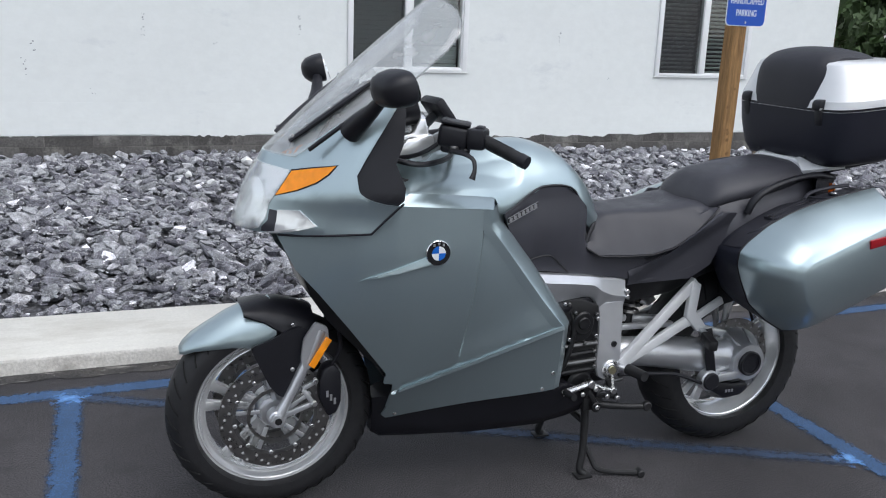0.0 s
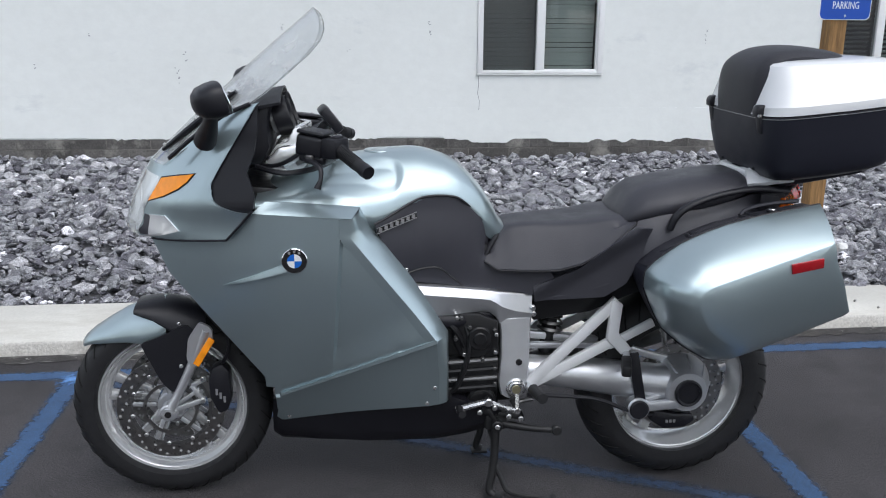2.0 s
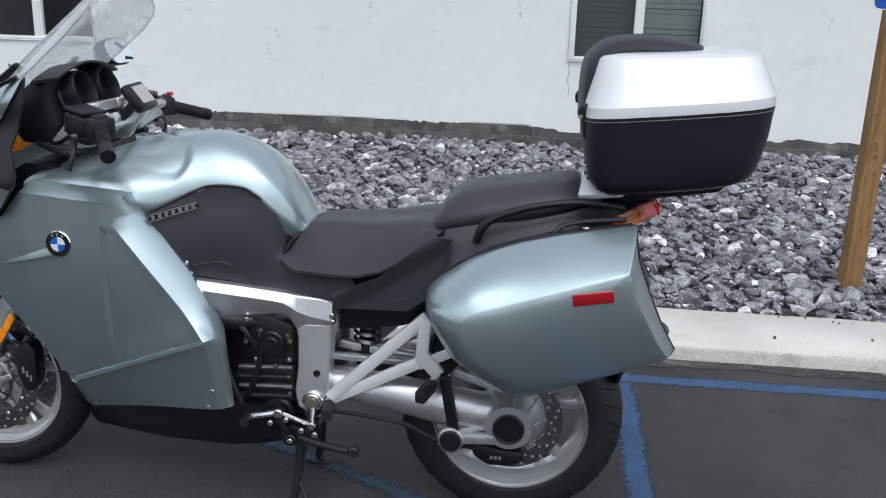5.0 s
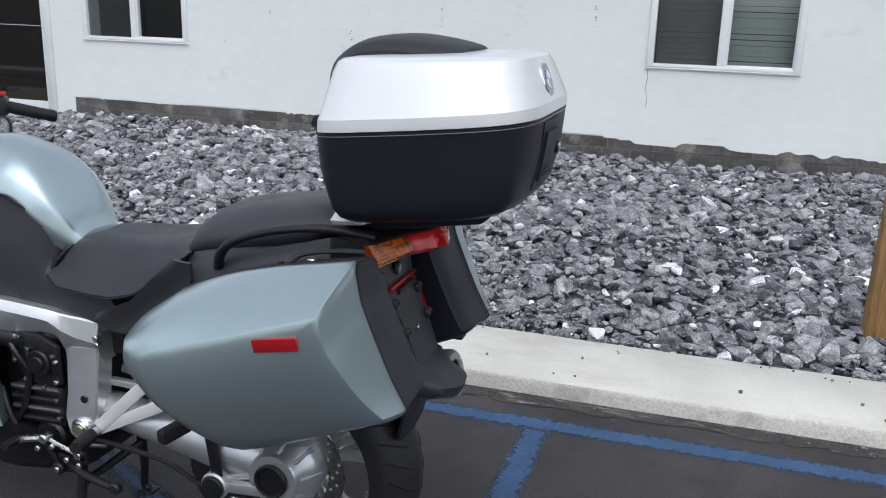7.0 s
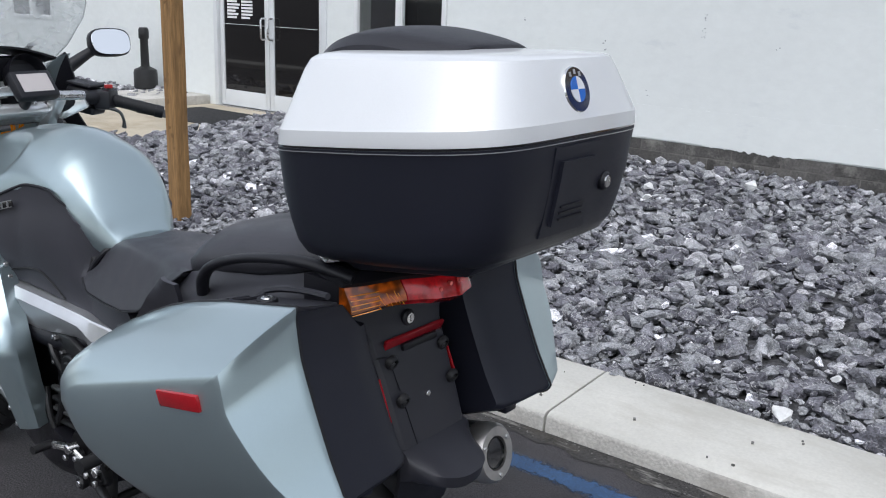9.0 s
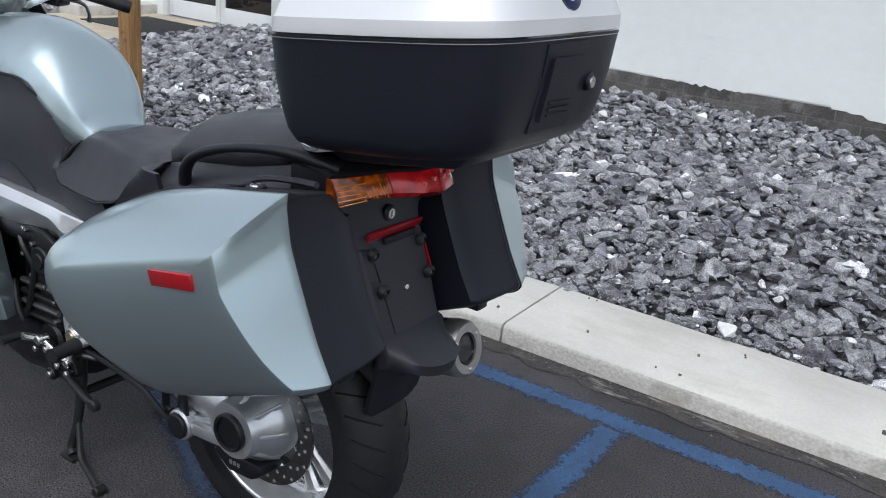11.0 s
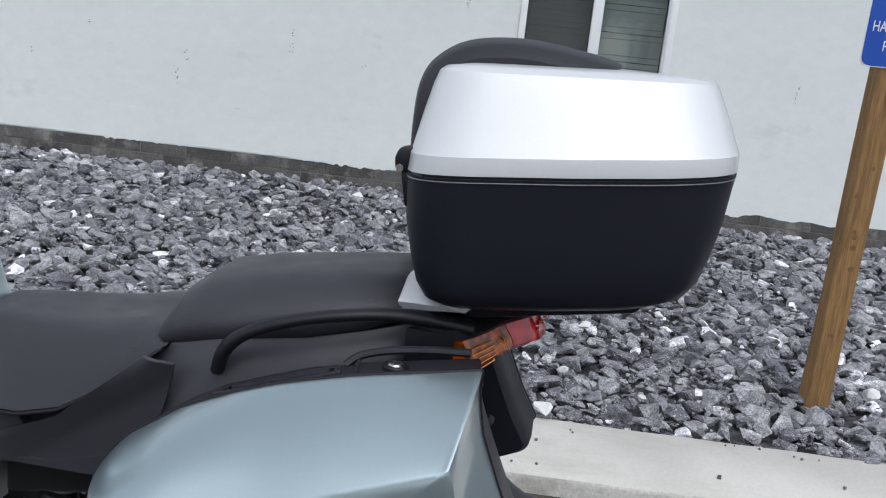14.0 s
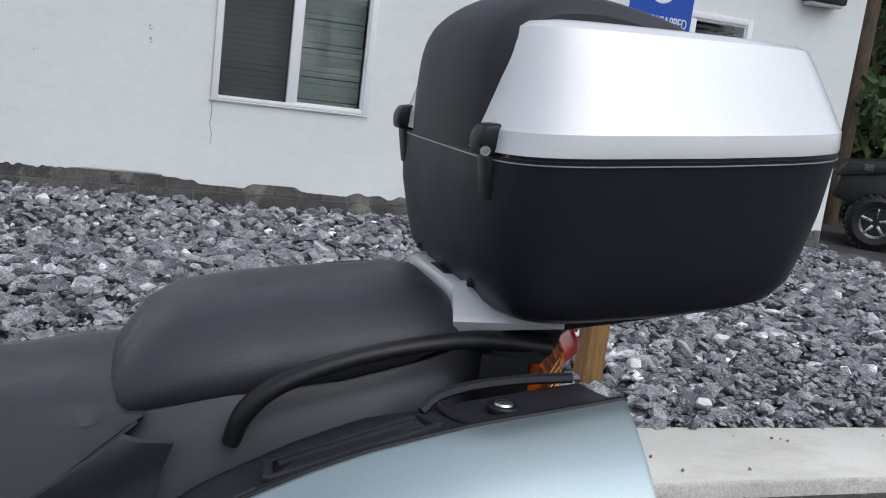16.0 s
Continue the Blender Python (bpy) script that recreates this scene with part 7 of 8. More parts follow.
for s in (-1, 1):
    shell = []
    for y, k in ((0.309, 0.997), (0.290, 0.992), (0.20, 0.975), (0.155, 0.955), (0.140, 0.92)):
        shell.append([(1.68 + (p[0] - 1.68) * k, s * y, min(0.73 + (p[1] - 0.73) * k, deck(1.68 + (p[0] - 1.68) * k, y) - 0.006, 0.882 if y < 0.18 else 2.0)) for p in LOOP])
    case = part("side_case", rings(shell), case_black, bike, "side case with black inner shell and lacquered lid")
    part("lid", lid_rings(s), grey_paint, case, "blue-grey lacquered lid", smooth=28)
    part("seam_strip", tube([(1.68 + (p[0] - 1.68) * 1.001, s * 0.305, 0.73 + (p[1] - 0.73) * 1.001) for p in LOOP] + [(LOOP[0][0], s * 0.305, LOOP[0][1])], 0.003, 6), black_plastic, case)
    part("side_reflector", moved(box(-0.046, 0.046, -0.004, 0.004, -0.014, 0.014, 0.002), Matrix.Translation((1.765, s * (side_face(1.765, 0.82) + 0.0065), 0.820)) @ pose(0, 0, 0, s * -8, -9, s * -4.5)), reflector_red, case, "red reflector")
    # top of the inner shell with grip recess and lock
    rows = []
    for x in np.linspace(1.385, 1.858, 19):
        z = seam_top(x)
        rows.append([(x, s * 0.300, z - 0.012), (x, s * 0.308, z + 0.0005), (x, s * 0.298, z - 0.001)] + [(x, s * y, deck(x, y)) for y in (0.275, 0.252, 0.230, 0.212)] + [(x, s * 0.198, z - 0.06), (x, s * 0.25, z - 0.07)])
    top = part("case_top", rings(rows), tail_plastic, case, "black case top", smooth=30)

    def on_deck(x, y, up=0.0):
        return Vector((x, s * y, deck(x, y) + up))

    corners = [on_deck(1.505, 0.284, 0.002), on_deck(1.672, 0.284, 0.002), on_deck(1.664, 0.236, 0.002), on_deck(1.512, 0.236, 0.002)]
    part("grip_frame", merge(*[bar(p, q, 0.010, 0.008, 0.002) for p, q in zip(corners, corners[1:] + corners[:1])]), tail_plastic, top)
    part("grip_recess", bar(on_deck(1.512, 0.260, -0.001), on_deck(1.664, 0.260, -0.001), 0.040, 0.006), black_enamel, top)
    part("carry_grip", bar(on_deck(1.520, 0.250, 0.002), on_deck(1.656, 0.250, 0.002), 0.010, 0.006, 0.002), tail_plastic, top)
    for pts, r in (((on_deck(1.43, 0.262, 0.001), on_deck(1.452, 0.290, 0.001), on_deck(1.495, 0.294, 0.001)), 0.003),
                   ((on_deck(1.672, 0.222, 0.002), on_deck(1.690, 0.214, 0.012), on_deck(1.73, 0.210, 0.016), on_deck(1.79, 0.211, 0.014), on_deck(1.845, 0.220, 0.010)), 0.006),
                   ((on_deck(1.690, 0.216, 0.006), on_deck(1.692, 0.25, 0.002), on_deck(1.700, 0.300, 0.001)), 0.0032)):
        part("moulding", tube(pts, r, 6, per=3), tail_plastic, top)
    zl = deck(1.747, 0.264)
    lock = part("case_lock", disc(1.747, s * 0.264, zl + 0.003, 0.018, 0.008, "Z", 24, 0.002), black_plastic, top)
    part("lock_barrel", disc(1.747, s * 0.264, zl + 0.006, 0.011, 0.006, "Z", 24, 0.002), steel, lock)
    part("key_slot", box(1.740, 1.754, s * 0.264 - 0.0012, s * 0.264 + 0.0012, zl + 0.008, zl + 0.0102), black_enamel, lock)
    part("latch_foot", box(1.895, 1.935, min(s * 0.20, s * 0.24), max(s * 0.20, s * 0.24), 0.612, 0.640, 0.004), case_black, case)

# -- top case --
TX0, TX1 = 1.730, 2.168


def case_ring(x0, x1, hw, z, tilt=0.105, corner=0.30):
    """A rounded plan outline, narrower at the rear."""
    ring = []
    cx, hx, hw = (x0 + x1) / 2, (x1 - x0) / 2 + 0.008, hw * 1.032
    for a in np.linspace(0, 2 * math.pi, 72, endpoint=False):
        c, q = math.cos(a), math.sin(a)
        u = math.copysign(abs(c) ** (0.22 if c < 0 else 0.34), c)
        v = math.copysign(abs(q) ** 0.34, q)
        taper = 1.0 - 0.15 * max(0.0, u) ** 2.0 - 0.10 * max(0.0, -u) ** 3.0
        x = cx + hx * u
        ring.append((x, hw * v * taper, z + tilt * (x - TX0)))
    return ring


top_case = part("top_case", rings([case_ring(1.80, 2.06, 0.165, 0.990, 0.12), case_ring(1.785, 2.105, 0.205, 0.994, 0.12), case_ring(1.768, 2.130, 0.228, 1.006, 0.12), case_ring(1.756, 2.144, 0.240, 1.028, 0.115), case_ring(1.746, 2.153, 0.248, 1.065, 0.11), case_ring(1.735, 2.162, 0.255, 1.115, 0.105), case_ring(1.731, 2.166, 0.260, 1.165, 0.105), case_ring(TX0, TX1, 0.2635, 1.185, 0.105)]), case_black, bike, "black top case with a silver lid and padded backrest", smooth=60)
part("lid_seam", rings([case_ring(TX0 + 0.002, TX1 - 0.002, 0.2615, 1.183, 0.105), case_ring(TX0 + 0.002, TX1 - 0.002, 0.2615, 1.191, 0.105)]), black_enamel, top_case)
part("seam_bead", rings([case_ring(TX0 - 0.0003, TX1 + 0.0004, 0.2642, 1.1800, 0.105), case_ring(TX0 - 0.0003, TX1 + 0.0004, 0.2642, 1.1812, 0.105)]), grey_letter, top_case)
lid = part("lid", rings([case_ring(TX0, TX1, 0.2635, 1.189, 0.105), case_ring(TX0 + 0.001, TX1, 0.264, 1.193, 0.105), case_ring(TX0 + 0.002, TX1 - 0.0005, 0.2625, 1.213, 0.103), case_ring(TX0 + 0.004, TX1 - 0.002, 0.2600, 1.217, 0.102), case_ring(TX0 + 0.014, TX1 - 0.018, 0.236, 1.268, 0.08), case_ring(TX0 + 0.022, TX1 - 0.031, 0.219, 1.306, 0.062), case_ring(TX0 + 0.028, TX1 - 0.037, 0.208, 1.324, 0.052), case_ring(TX0 + 0.036, TX1 - 0.046, 0.196, 1.331, 0.046), case_ring(TX0 + 0.060, TX1 - 0.085, 0.165, 1.336, 0.042), case_ring(TX0 + 0.12, TX1 - 0.16, 0.07, 1.342, 0.036)]), silver_paint, top_case, "silver lacquered lid", smooth=70)
for e in lid.data.edges:
    a, b = e.vertices
    if a // 72 == b // 72 and a // 72 in (2, 6):
        e.use_edge_sharp = True
part("case_base", prism([(1.79, 1.03), (1.80, 0.985), (1.835, 0.974), (2.07, 1.012), (2.10, 1.045)], -0.145, 0.145, 0.008), case_black, top_case)
# padded backrest wrapping from the front over the top
spine = smooth_path([(1.714, 0.0, 1.184), (1.713, 0.0, 1.25), (1.718, 0.0, 1.305), (1.738, 0.0, 1.342), (1.785, 0.0, 1.371), (1.860, 0.0, 1.381), (1.94, 0.0, 1.374), (2.003, 0.0, 1.362), (2.014, 0.0, 1.352)], 4)
out = []
for i, p in enumerate(spine):
    t = i / (len(spine) - 1)
    w = float(np.interp(t, (0, 0.12, 0.3, 0.45, 0.6, 0.8, 0.95, 1.0), (0.160, 0.160, 0.157, 0.152, 0.142, 0.126, 0.100, 0.072)))
    d = (spine[min(i + 1, len(spine) - 1)] - spine[max(i - 1, 0)]).normalized()
    nrm = Vector((d.z, 0, -d.x))
    thick = float(np.interp(t, (0, 0.1, 0.8, 1.0), (0.035, 0.045, 0.045, 0.02)))
    ring = []
    for u in np.linspace(-1, 1, 15):
        ring.append(p + Vector((0, u * w, 0)) + nrm * (0.020 * abs(u) ** 3 + (0.010 if abs(u) > 0.98 else 0)))
    for u in (0.96, 0.5, -0.5, -0.96):
        ring.append(p + Vector((0, u * w, 0)) + nrm * (thick + 0.02))
    out.append(ring)
part("backrest_pad", rings(out), pad_black, top_case, "grained black backrest pad", smooth=50)
for s in (-1, 1):
    latch = part("latch", prism([(1.711, 1.184), (1.708, 1.202), (1.714, 1.216), (1.736, 1.220), (1.744, 1.196), (1.732, 1.182)], s * 0.190, s * 0.154, 0.005), black_plastic, top_case, "black hinge latch")
    part("latch_tail", prism([(1.718, 1.184), (1.742, 1.186), (1.742, 1.140), (1.728, 1.134)], s * 0.188, s * 0.158, 0.004), black_plastic, latch)
    part("latch_pin", disc(1.717, s * 0.1885, 1.189, 0.0055, 0.008, sides=12), steel, latch)
    part("latch_edge", box(1.736, 1.744, min(s * 0.193, s * 0.188), max(s * 0.193, s * 0.188), 1.192, 1.222, 0.001), silver_paint, latch)
# rear face: release panel, lock, emblem
def rear_mark(y, z, lift):
    """A place on the rear face of the case."""
    u = min(1.0, abs(y) / 0.24)
    x = float(np.interp(z, (1.06, 1.10, 1.16, 1.20, 1.232), (2.150, 2.158, 2.168, 2.173, 2.176))) + lift
    return x - 0.020 * u ** 2.2


rows = []
for z in np.linspace(1.080, 1.222, 7):
    rows.append([(rear_mark(y, z, 0.004), y, z) for y in (-0.085, -0.075, -0.02, 0.035, 0.045)] + [(rear_mark(0.045, z, -0.03), 0.045, z), (rear_mark(-0.085, z, -0.03), -0.085, z)])
release = part("release_panel", rings(rows), case_black, top_case)
rows = []
for z in np.linspace(1.098, 1.200, 5):
    rows.append([(rear_mark(y, z, 0.010), y, z) for y in (-0.068, -0.06, -0.01, 0.022, 0.028)] + [(rear_mark(0.028, z, -0.01), 0.028, z), (rear_mark(-0.068, z, -0.01), -0.068, z)])
handle = part("release_handle", rings(rows), case_black, release)
for k in range(3):
    z = 1.108 + 0.010 * k
    part("grip_line", bar((rear_mark(-0.055, z, 0.011), -0.055, z), (rear_mark(0.015, z, 0.011), 0.015, z), 0.003, 0.003), black_plastic, handle)
lock = part("case_lock", disc(rear_mark(0.085, 1.150, 0.004), 0.085, 1.150, 0.016, 0.014, "X", 24, 0.003), black_plastic, top_case)
part("lock_barrel", disc(rear_mark(0.085, 1.150, 0.011), 0.085, 1.150, 0.010, 0.004, "X", 24, 0.001), steel, lock)
em_m = Matrix.Translation((2.1575, -0.010, 1.300)) @ pose(0, 0, 0, 0, -19, 0) @ pose(0, 0, 0, 0, 0, -90)
em = part("emblem", moved(disc(0, 0, 0, 0.036, 0.008, bevel=0.002, sides=40), em_m @ pose(0, 0, 0, 0, 0, 180)), chrome, top_case, "round blue and white emblem")
part("emblem_ring", moved(disc(0, 0.0042, 0, 0.034, 0.001, sides=40), em_m), black_enamel, em)
for q in range(4):
    arc = [(0, 0)] + [(0.020 * math.cos(a), 0.020 * math.sin(a)) for a in np.linspace(q * math.pi / 2, (q + 1) * math.pi / 2, 9)]
    part("emblem_quarter", moved(prism(arc, 0.0046, 0.0058), em_m), (blue_enamel, white_enamel)[q % 2], em)
for a in (60, 90, 120):
    q = radians(a)
    part("emblem_mark", moved(box(0.027 * math.cos(q) - 0.003, 0.027 * math.cos(q) + 0.003, 0.0046, 0.0052, 0.027 * math.sin(q) - 0.0035, 0.027 * math.sin(q) + 0.0035), em_m), grey_letter, em)

# -- handlebars, cockpit --
bars = part("handlebar", merge(prism([(0.31, 1.045), (0.36, 1.10), (0.44, 1.112), (0.46, 1.085), (0.39, 1.045)], -0.14, 0.14, 0.012)), wheel_silver, bike, "silver cast handlebar clamp")
for s in (-1, 1):
    part("clamp_arm", merge(prism([(0.325, 1.062), (0.352, 1.104), (0.385, 1.112), (0.402, 1.150), (0.418, 1.152), (0.430, 1.105), (0.495, 1.136), (0.500, 1.118), (0.428, 1.036), (0.385, 1.030)], s * 0.085, s * 0.115, 0.005), bar((0.412, s * 0.10, 1.140), (0.440, 0.0, 1.146), 0.020, 0.026, 0.004), bar((0.405, s * 0.10, 1.062), (0.488, s * 0.175, 1.118), 0.020, 0.05, 0.006)), wheel_silver, bars)
    for x, z in ((0.352, 1.075), (0.405, 1.085), (0.445, 1.078)):
        part("clamp_bolt", disc(x, s * 0.117, z, 0.008, 0.008, sides=10, bevel=0.002), dark_steel, bars)
for s in (-1, 1):
    k = 0.0 if s < 0 else -0.045
    p0, p1, p2, p3 = (0.43, s * 0.09, 1.092), (0.495 + k * 0.5, s * 0.19, 1.118), (0.525 + k, s * 0.255, 1.112), (0.594 + k, s * 0.360, 1.072 + (0.006 if s > 0 else 0))
    part("bar_arm", tube([p0, p1, p2], [0.020, 0.017, 0.014], 12, per=4, flat=1.2), black_plastic, bars)
    a, b = Vector(p2), Vector(p3)
    grip = part("grip", tube([a, a.lerp(b, 0.03), a.lerp(b, 0.5), a.lerp(b, 0.93), b], [0.019, 0.0175, 0.0165, 0.0175, 0.017], 16), rubber, bars)
    part("bar_end", tube([b, b + (b - a).normalized() * 0.022], [0.019, 0.018], 16), black_plastic, grip)
    for i in range(14):
        c = a.lerp(b, 0.16 + 0.045 * i)
        d = (b - a).normalized()
        part("grip_rib", tube([c, c + d * 0.003], 0.0182, 14), rubber, grip)
    sw = part("switch_block", merge(moved(box(-0.026, 0.024, -0.036, 0.034, -0.030, 0.026, 0.010), Matrix.Translation(a - (b - a) * 0.06) @ pose(0, 0, 0, 0, 0, s * 35)),
                                    moved(box(-0.012, 0.012, -0.02, 0.02, 0.0, 0.034, 0.006), Matrix.Translation(a - (b - a) * 0.02) @ pose(0, 0, 0, 0, 0, s * 35))), black_plastic, bars)
    if s > 0:
        part("red_button", moved(box(-0.007, 0.007, -0.01, 0.01, -0.004, 0.006, 0.002), Matrix.Translation(a + Vector((0.012, -s * 0.008, 0.036)))), mat("red_button", (0.45, 0.03, 0.03), 0.4), sw)
    if s < 0:
        part("red_switch", disc(a.x - 0.004, a.y + 0.020, a.z + 0.004, 0.008, 0.014, "X", 14, 0.002), mat("red_switch", (0.55, 0.06, 0.06), 0.4), sw)
        part("switch_rocker", merge(*[moved(box(-0.006, 0.006, -0.004, 0.004, -0.003, 0.004, 0.002), Matrix.Translation(a + Vector((0.006 - 0.012 * j, 0.028, 0.030 - 0.004 * j)))) for j in range(3)]), grey_letter, sw)
    pot = Matrix.Translation((0.464 + k, s * 0.216, 1.121)) @ pose(0, 0, 0, 0, 8, s * 24)
    tank_pot = part("fluid_reservoir", merge(moved(box(-0.042, 0.040, -0.036, 0.036, -0.036, 0.026, 0.014, 3), pot), moved(box(-0.030, 0.050, -0.030, 0.034, -0.050, -0.026, 0.009, 3), pot)), black_plastic, bars)
    part("reservoir_lid", moved(box(-0.040, 0.040, -0.037, 0.037, 0.026, 0.037, 0.005, 3), pot), black_plastic, tank_pot)
    for p in (-1, 1):
        for q in (-1, 1):
            part("bolt", moved(disc(0.028 * p, 0.026 * q, 0.037, 0.0035, 0.003, "Z", 10), pot), dark_steel, tank_pot)
    part("lever_pivot", disc(0.452 + k, s * 0.246, 1.083, 0.013, 0.022, "Z", 14, 0.003), dark_steel, bars)
    part("lever", tube([(0.446 + k, s * 0.248, 1.080), (0.466 + k, s * 0.285, 1.078), (0.482 + k, s * 0.312, 1.066), (0.482 + k, s * 0.325, 1.042), (0.476 + k, s * 0.330, 1.026), (0.473 + k, s * 0.331, 1.018)], [0.011, 0.009, 0.007, 0.006, 0.008, 0.010], 10, per=4, flat=0.7), dark_steel if s > 0 else black_plastic, bars, "hand lever")
    part("cable", tube([(0.47 + k, s * 0.20, 1.13), (0.40, s * 0.19, 1.075), (0.34, s * 0.15, 1.05), (0.28, s * 0.10, 1.06)], 0.006, 8, per=6), black_plastic, bars)
for pts in (((0.30, -0.16, 1.05), (0.38, -0.185, 1.035), (0.47, -0.15, 1.045), (0.52, -0.06, 1.06)), ((0.29, -0.10, 1.09), (0.36, -0.13, 1.06), (0.44, -0.10, 1.08)), ((0.31, 0.12, 1.05), (0.40, 0.15, 1.04), (0.48, 0.10, 1.06))):
    part("wiring_loom", tube(pts, 0.008, 8, per=6), black_plastic, bars)
for x, y, z in ((0.44, -0.05, 1.115), (0.44, 0.05, 1.115), (0.40, -0.085, 1.102), (0.40, 0.085, 1.102)):
    part("clamp_bolt", disc(x, y, z, 0.010, 0.02, "Z", 12, 0.002), chrome, bars)
dash = part("instrument_panel", prism([(0.20, 1.11), (0.25, 1.19), (0.30, 1.228), (0.352, 1.230), (0.336, 1.17), (0.342, 1.10), (0.32, 1.05), (0.24, 1.04)], -0.145, 0.145, 0.02), black_plastic, bike, "black instrument panel with round dials")
dial_grey = mat("dial_face", (0.11, 0.11, 0.12), 0.3, coat=1.0, var=0.1, var_scale=30)
part("trip_display", moved(box(0.0, 0.004, -0.016, 0.016, -0.035, 0.012, 0.001), Matrix.Translation((0.352, 0.0, 1.150)) @ pose(0, 0, 0, 0, -18, 0)), mat("lcd_grey", (0.30, 0.31, 0.30), 0.2, coat=1.0), dash)
part("dash_hood", rings([[(0.290, y, 1.200 + 0.045 * math.cos(y / 0.155 * 1.3)), (0.372, y * 1.05, 1.214 + 0.045 * math.cos(y / 0.155 * 1.3)), (0.372, y * 1.05, 1.208 + 0.045 * math.cos(y / 0.155 * 1.3)), (0.290, y, 1.190 + 0.045 * math.cos(y / 0.155 * 1.3))] for y in np.linspace(-0.155, 0.155, 25)]), black_plastic, dash)
for y in (-0.068, 0.068):
    gm = Matrix.Translation((0.345, y, 1.170)) @ pose(0, 0, 0, 0, -18, 0)
    d = part("dial", moved(disc(0, 0, 0, 0.048, 0.012, "X", 36, 0.002), gm), dial_grey, dash)
    part("dial_rim", moved(lathe([(0.045, 0.004), (0.051, 0.006), (0.056, 0.045), (0.053, 0.052), (0.050, 0.046), (0.046, 0.012)], 36, "X"), gm), black_plastic, d)
    ticks = [moved(box(0.0064, 0.0070, -0.001, 0.001, 0.030, 0.040), gm @ pose(0, 0, 0, a, 0, 0)) for a in range(-130, 131, 20)]
    part("dial_marks", merge(*ticks), grey_letter, d)
    part("needle", moved(box(0.0072, 0.0085, -0.0012, 0.0012, -0.006, 0.034), gm @ pose(0, 0, 0, -60, 0, 0)), mat("needle_red", (0.6, 0.04, 0.04), 0.4), d)
nav_m = Matrix.Translation((0.503, 0.020, 1.163)) @ pose(0, 0, 0, 0, -38, 6)
nav = part("navigation_unit", moved(box(-0.018, 0.014, -0.060, 0.060, -0.042, 0.042, 0.010), nav_m), black_plastic, bars, "small navigation screen on the handlebar")
part("display", moved(box(0.0138, 0.0152, -0.044, 0.044, -0.026, 0.028, 0.0), nav_m), gps_screen, nav)
part("cradle", tube([(0.493, 0.02, 1.15), (0.465, 0.02, 1.12), (0.44, 0.02, 1.10)], 0.014, 10), black_plastic, nav)
part("cross_brace", tube([(0.505, 0.06, 1.135), (0.505, 0.16, 1.130)], 0.013, 12), alloy, bars)

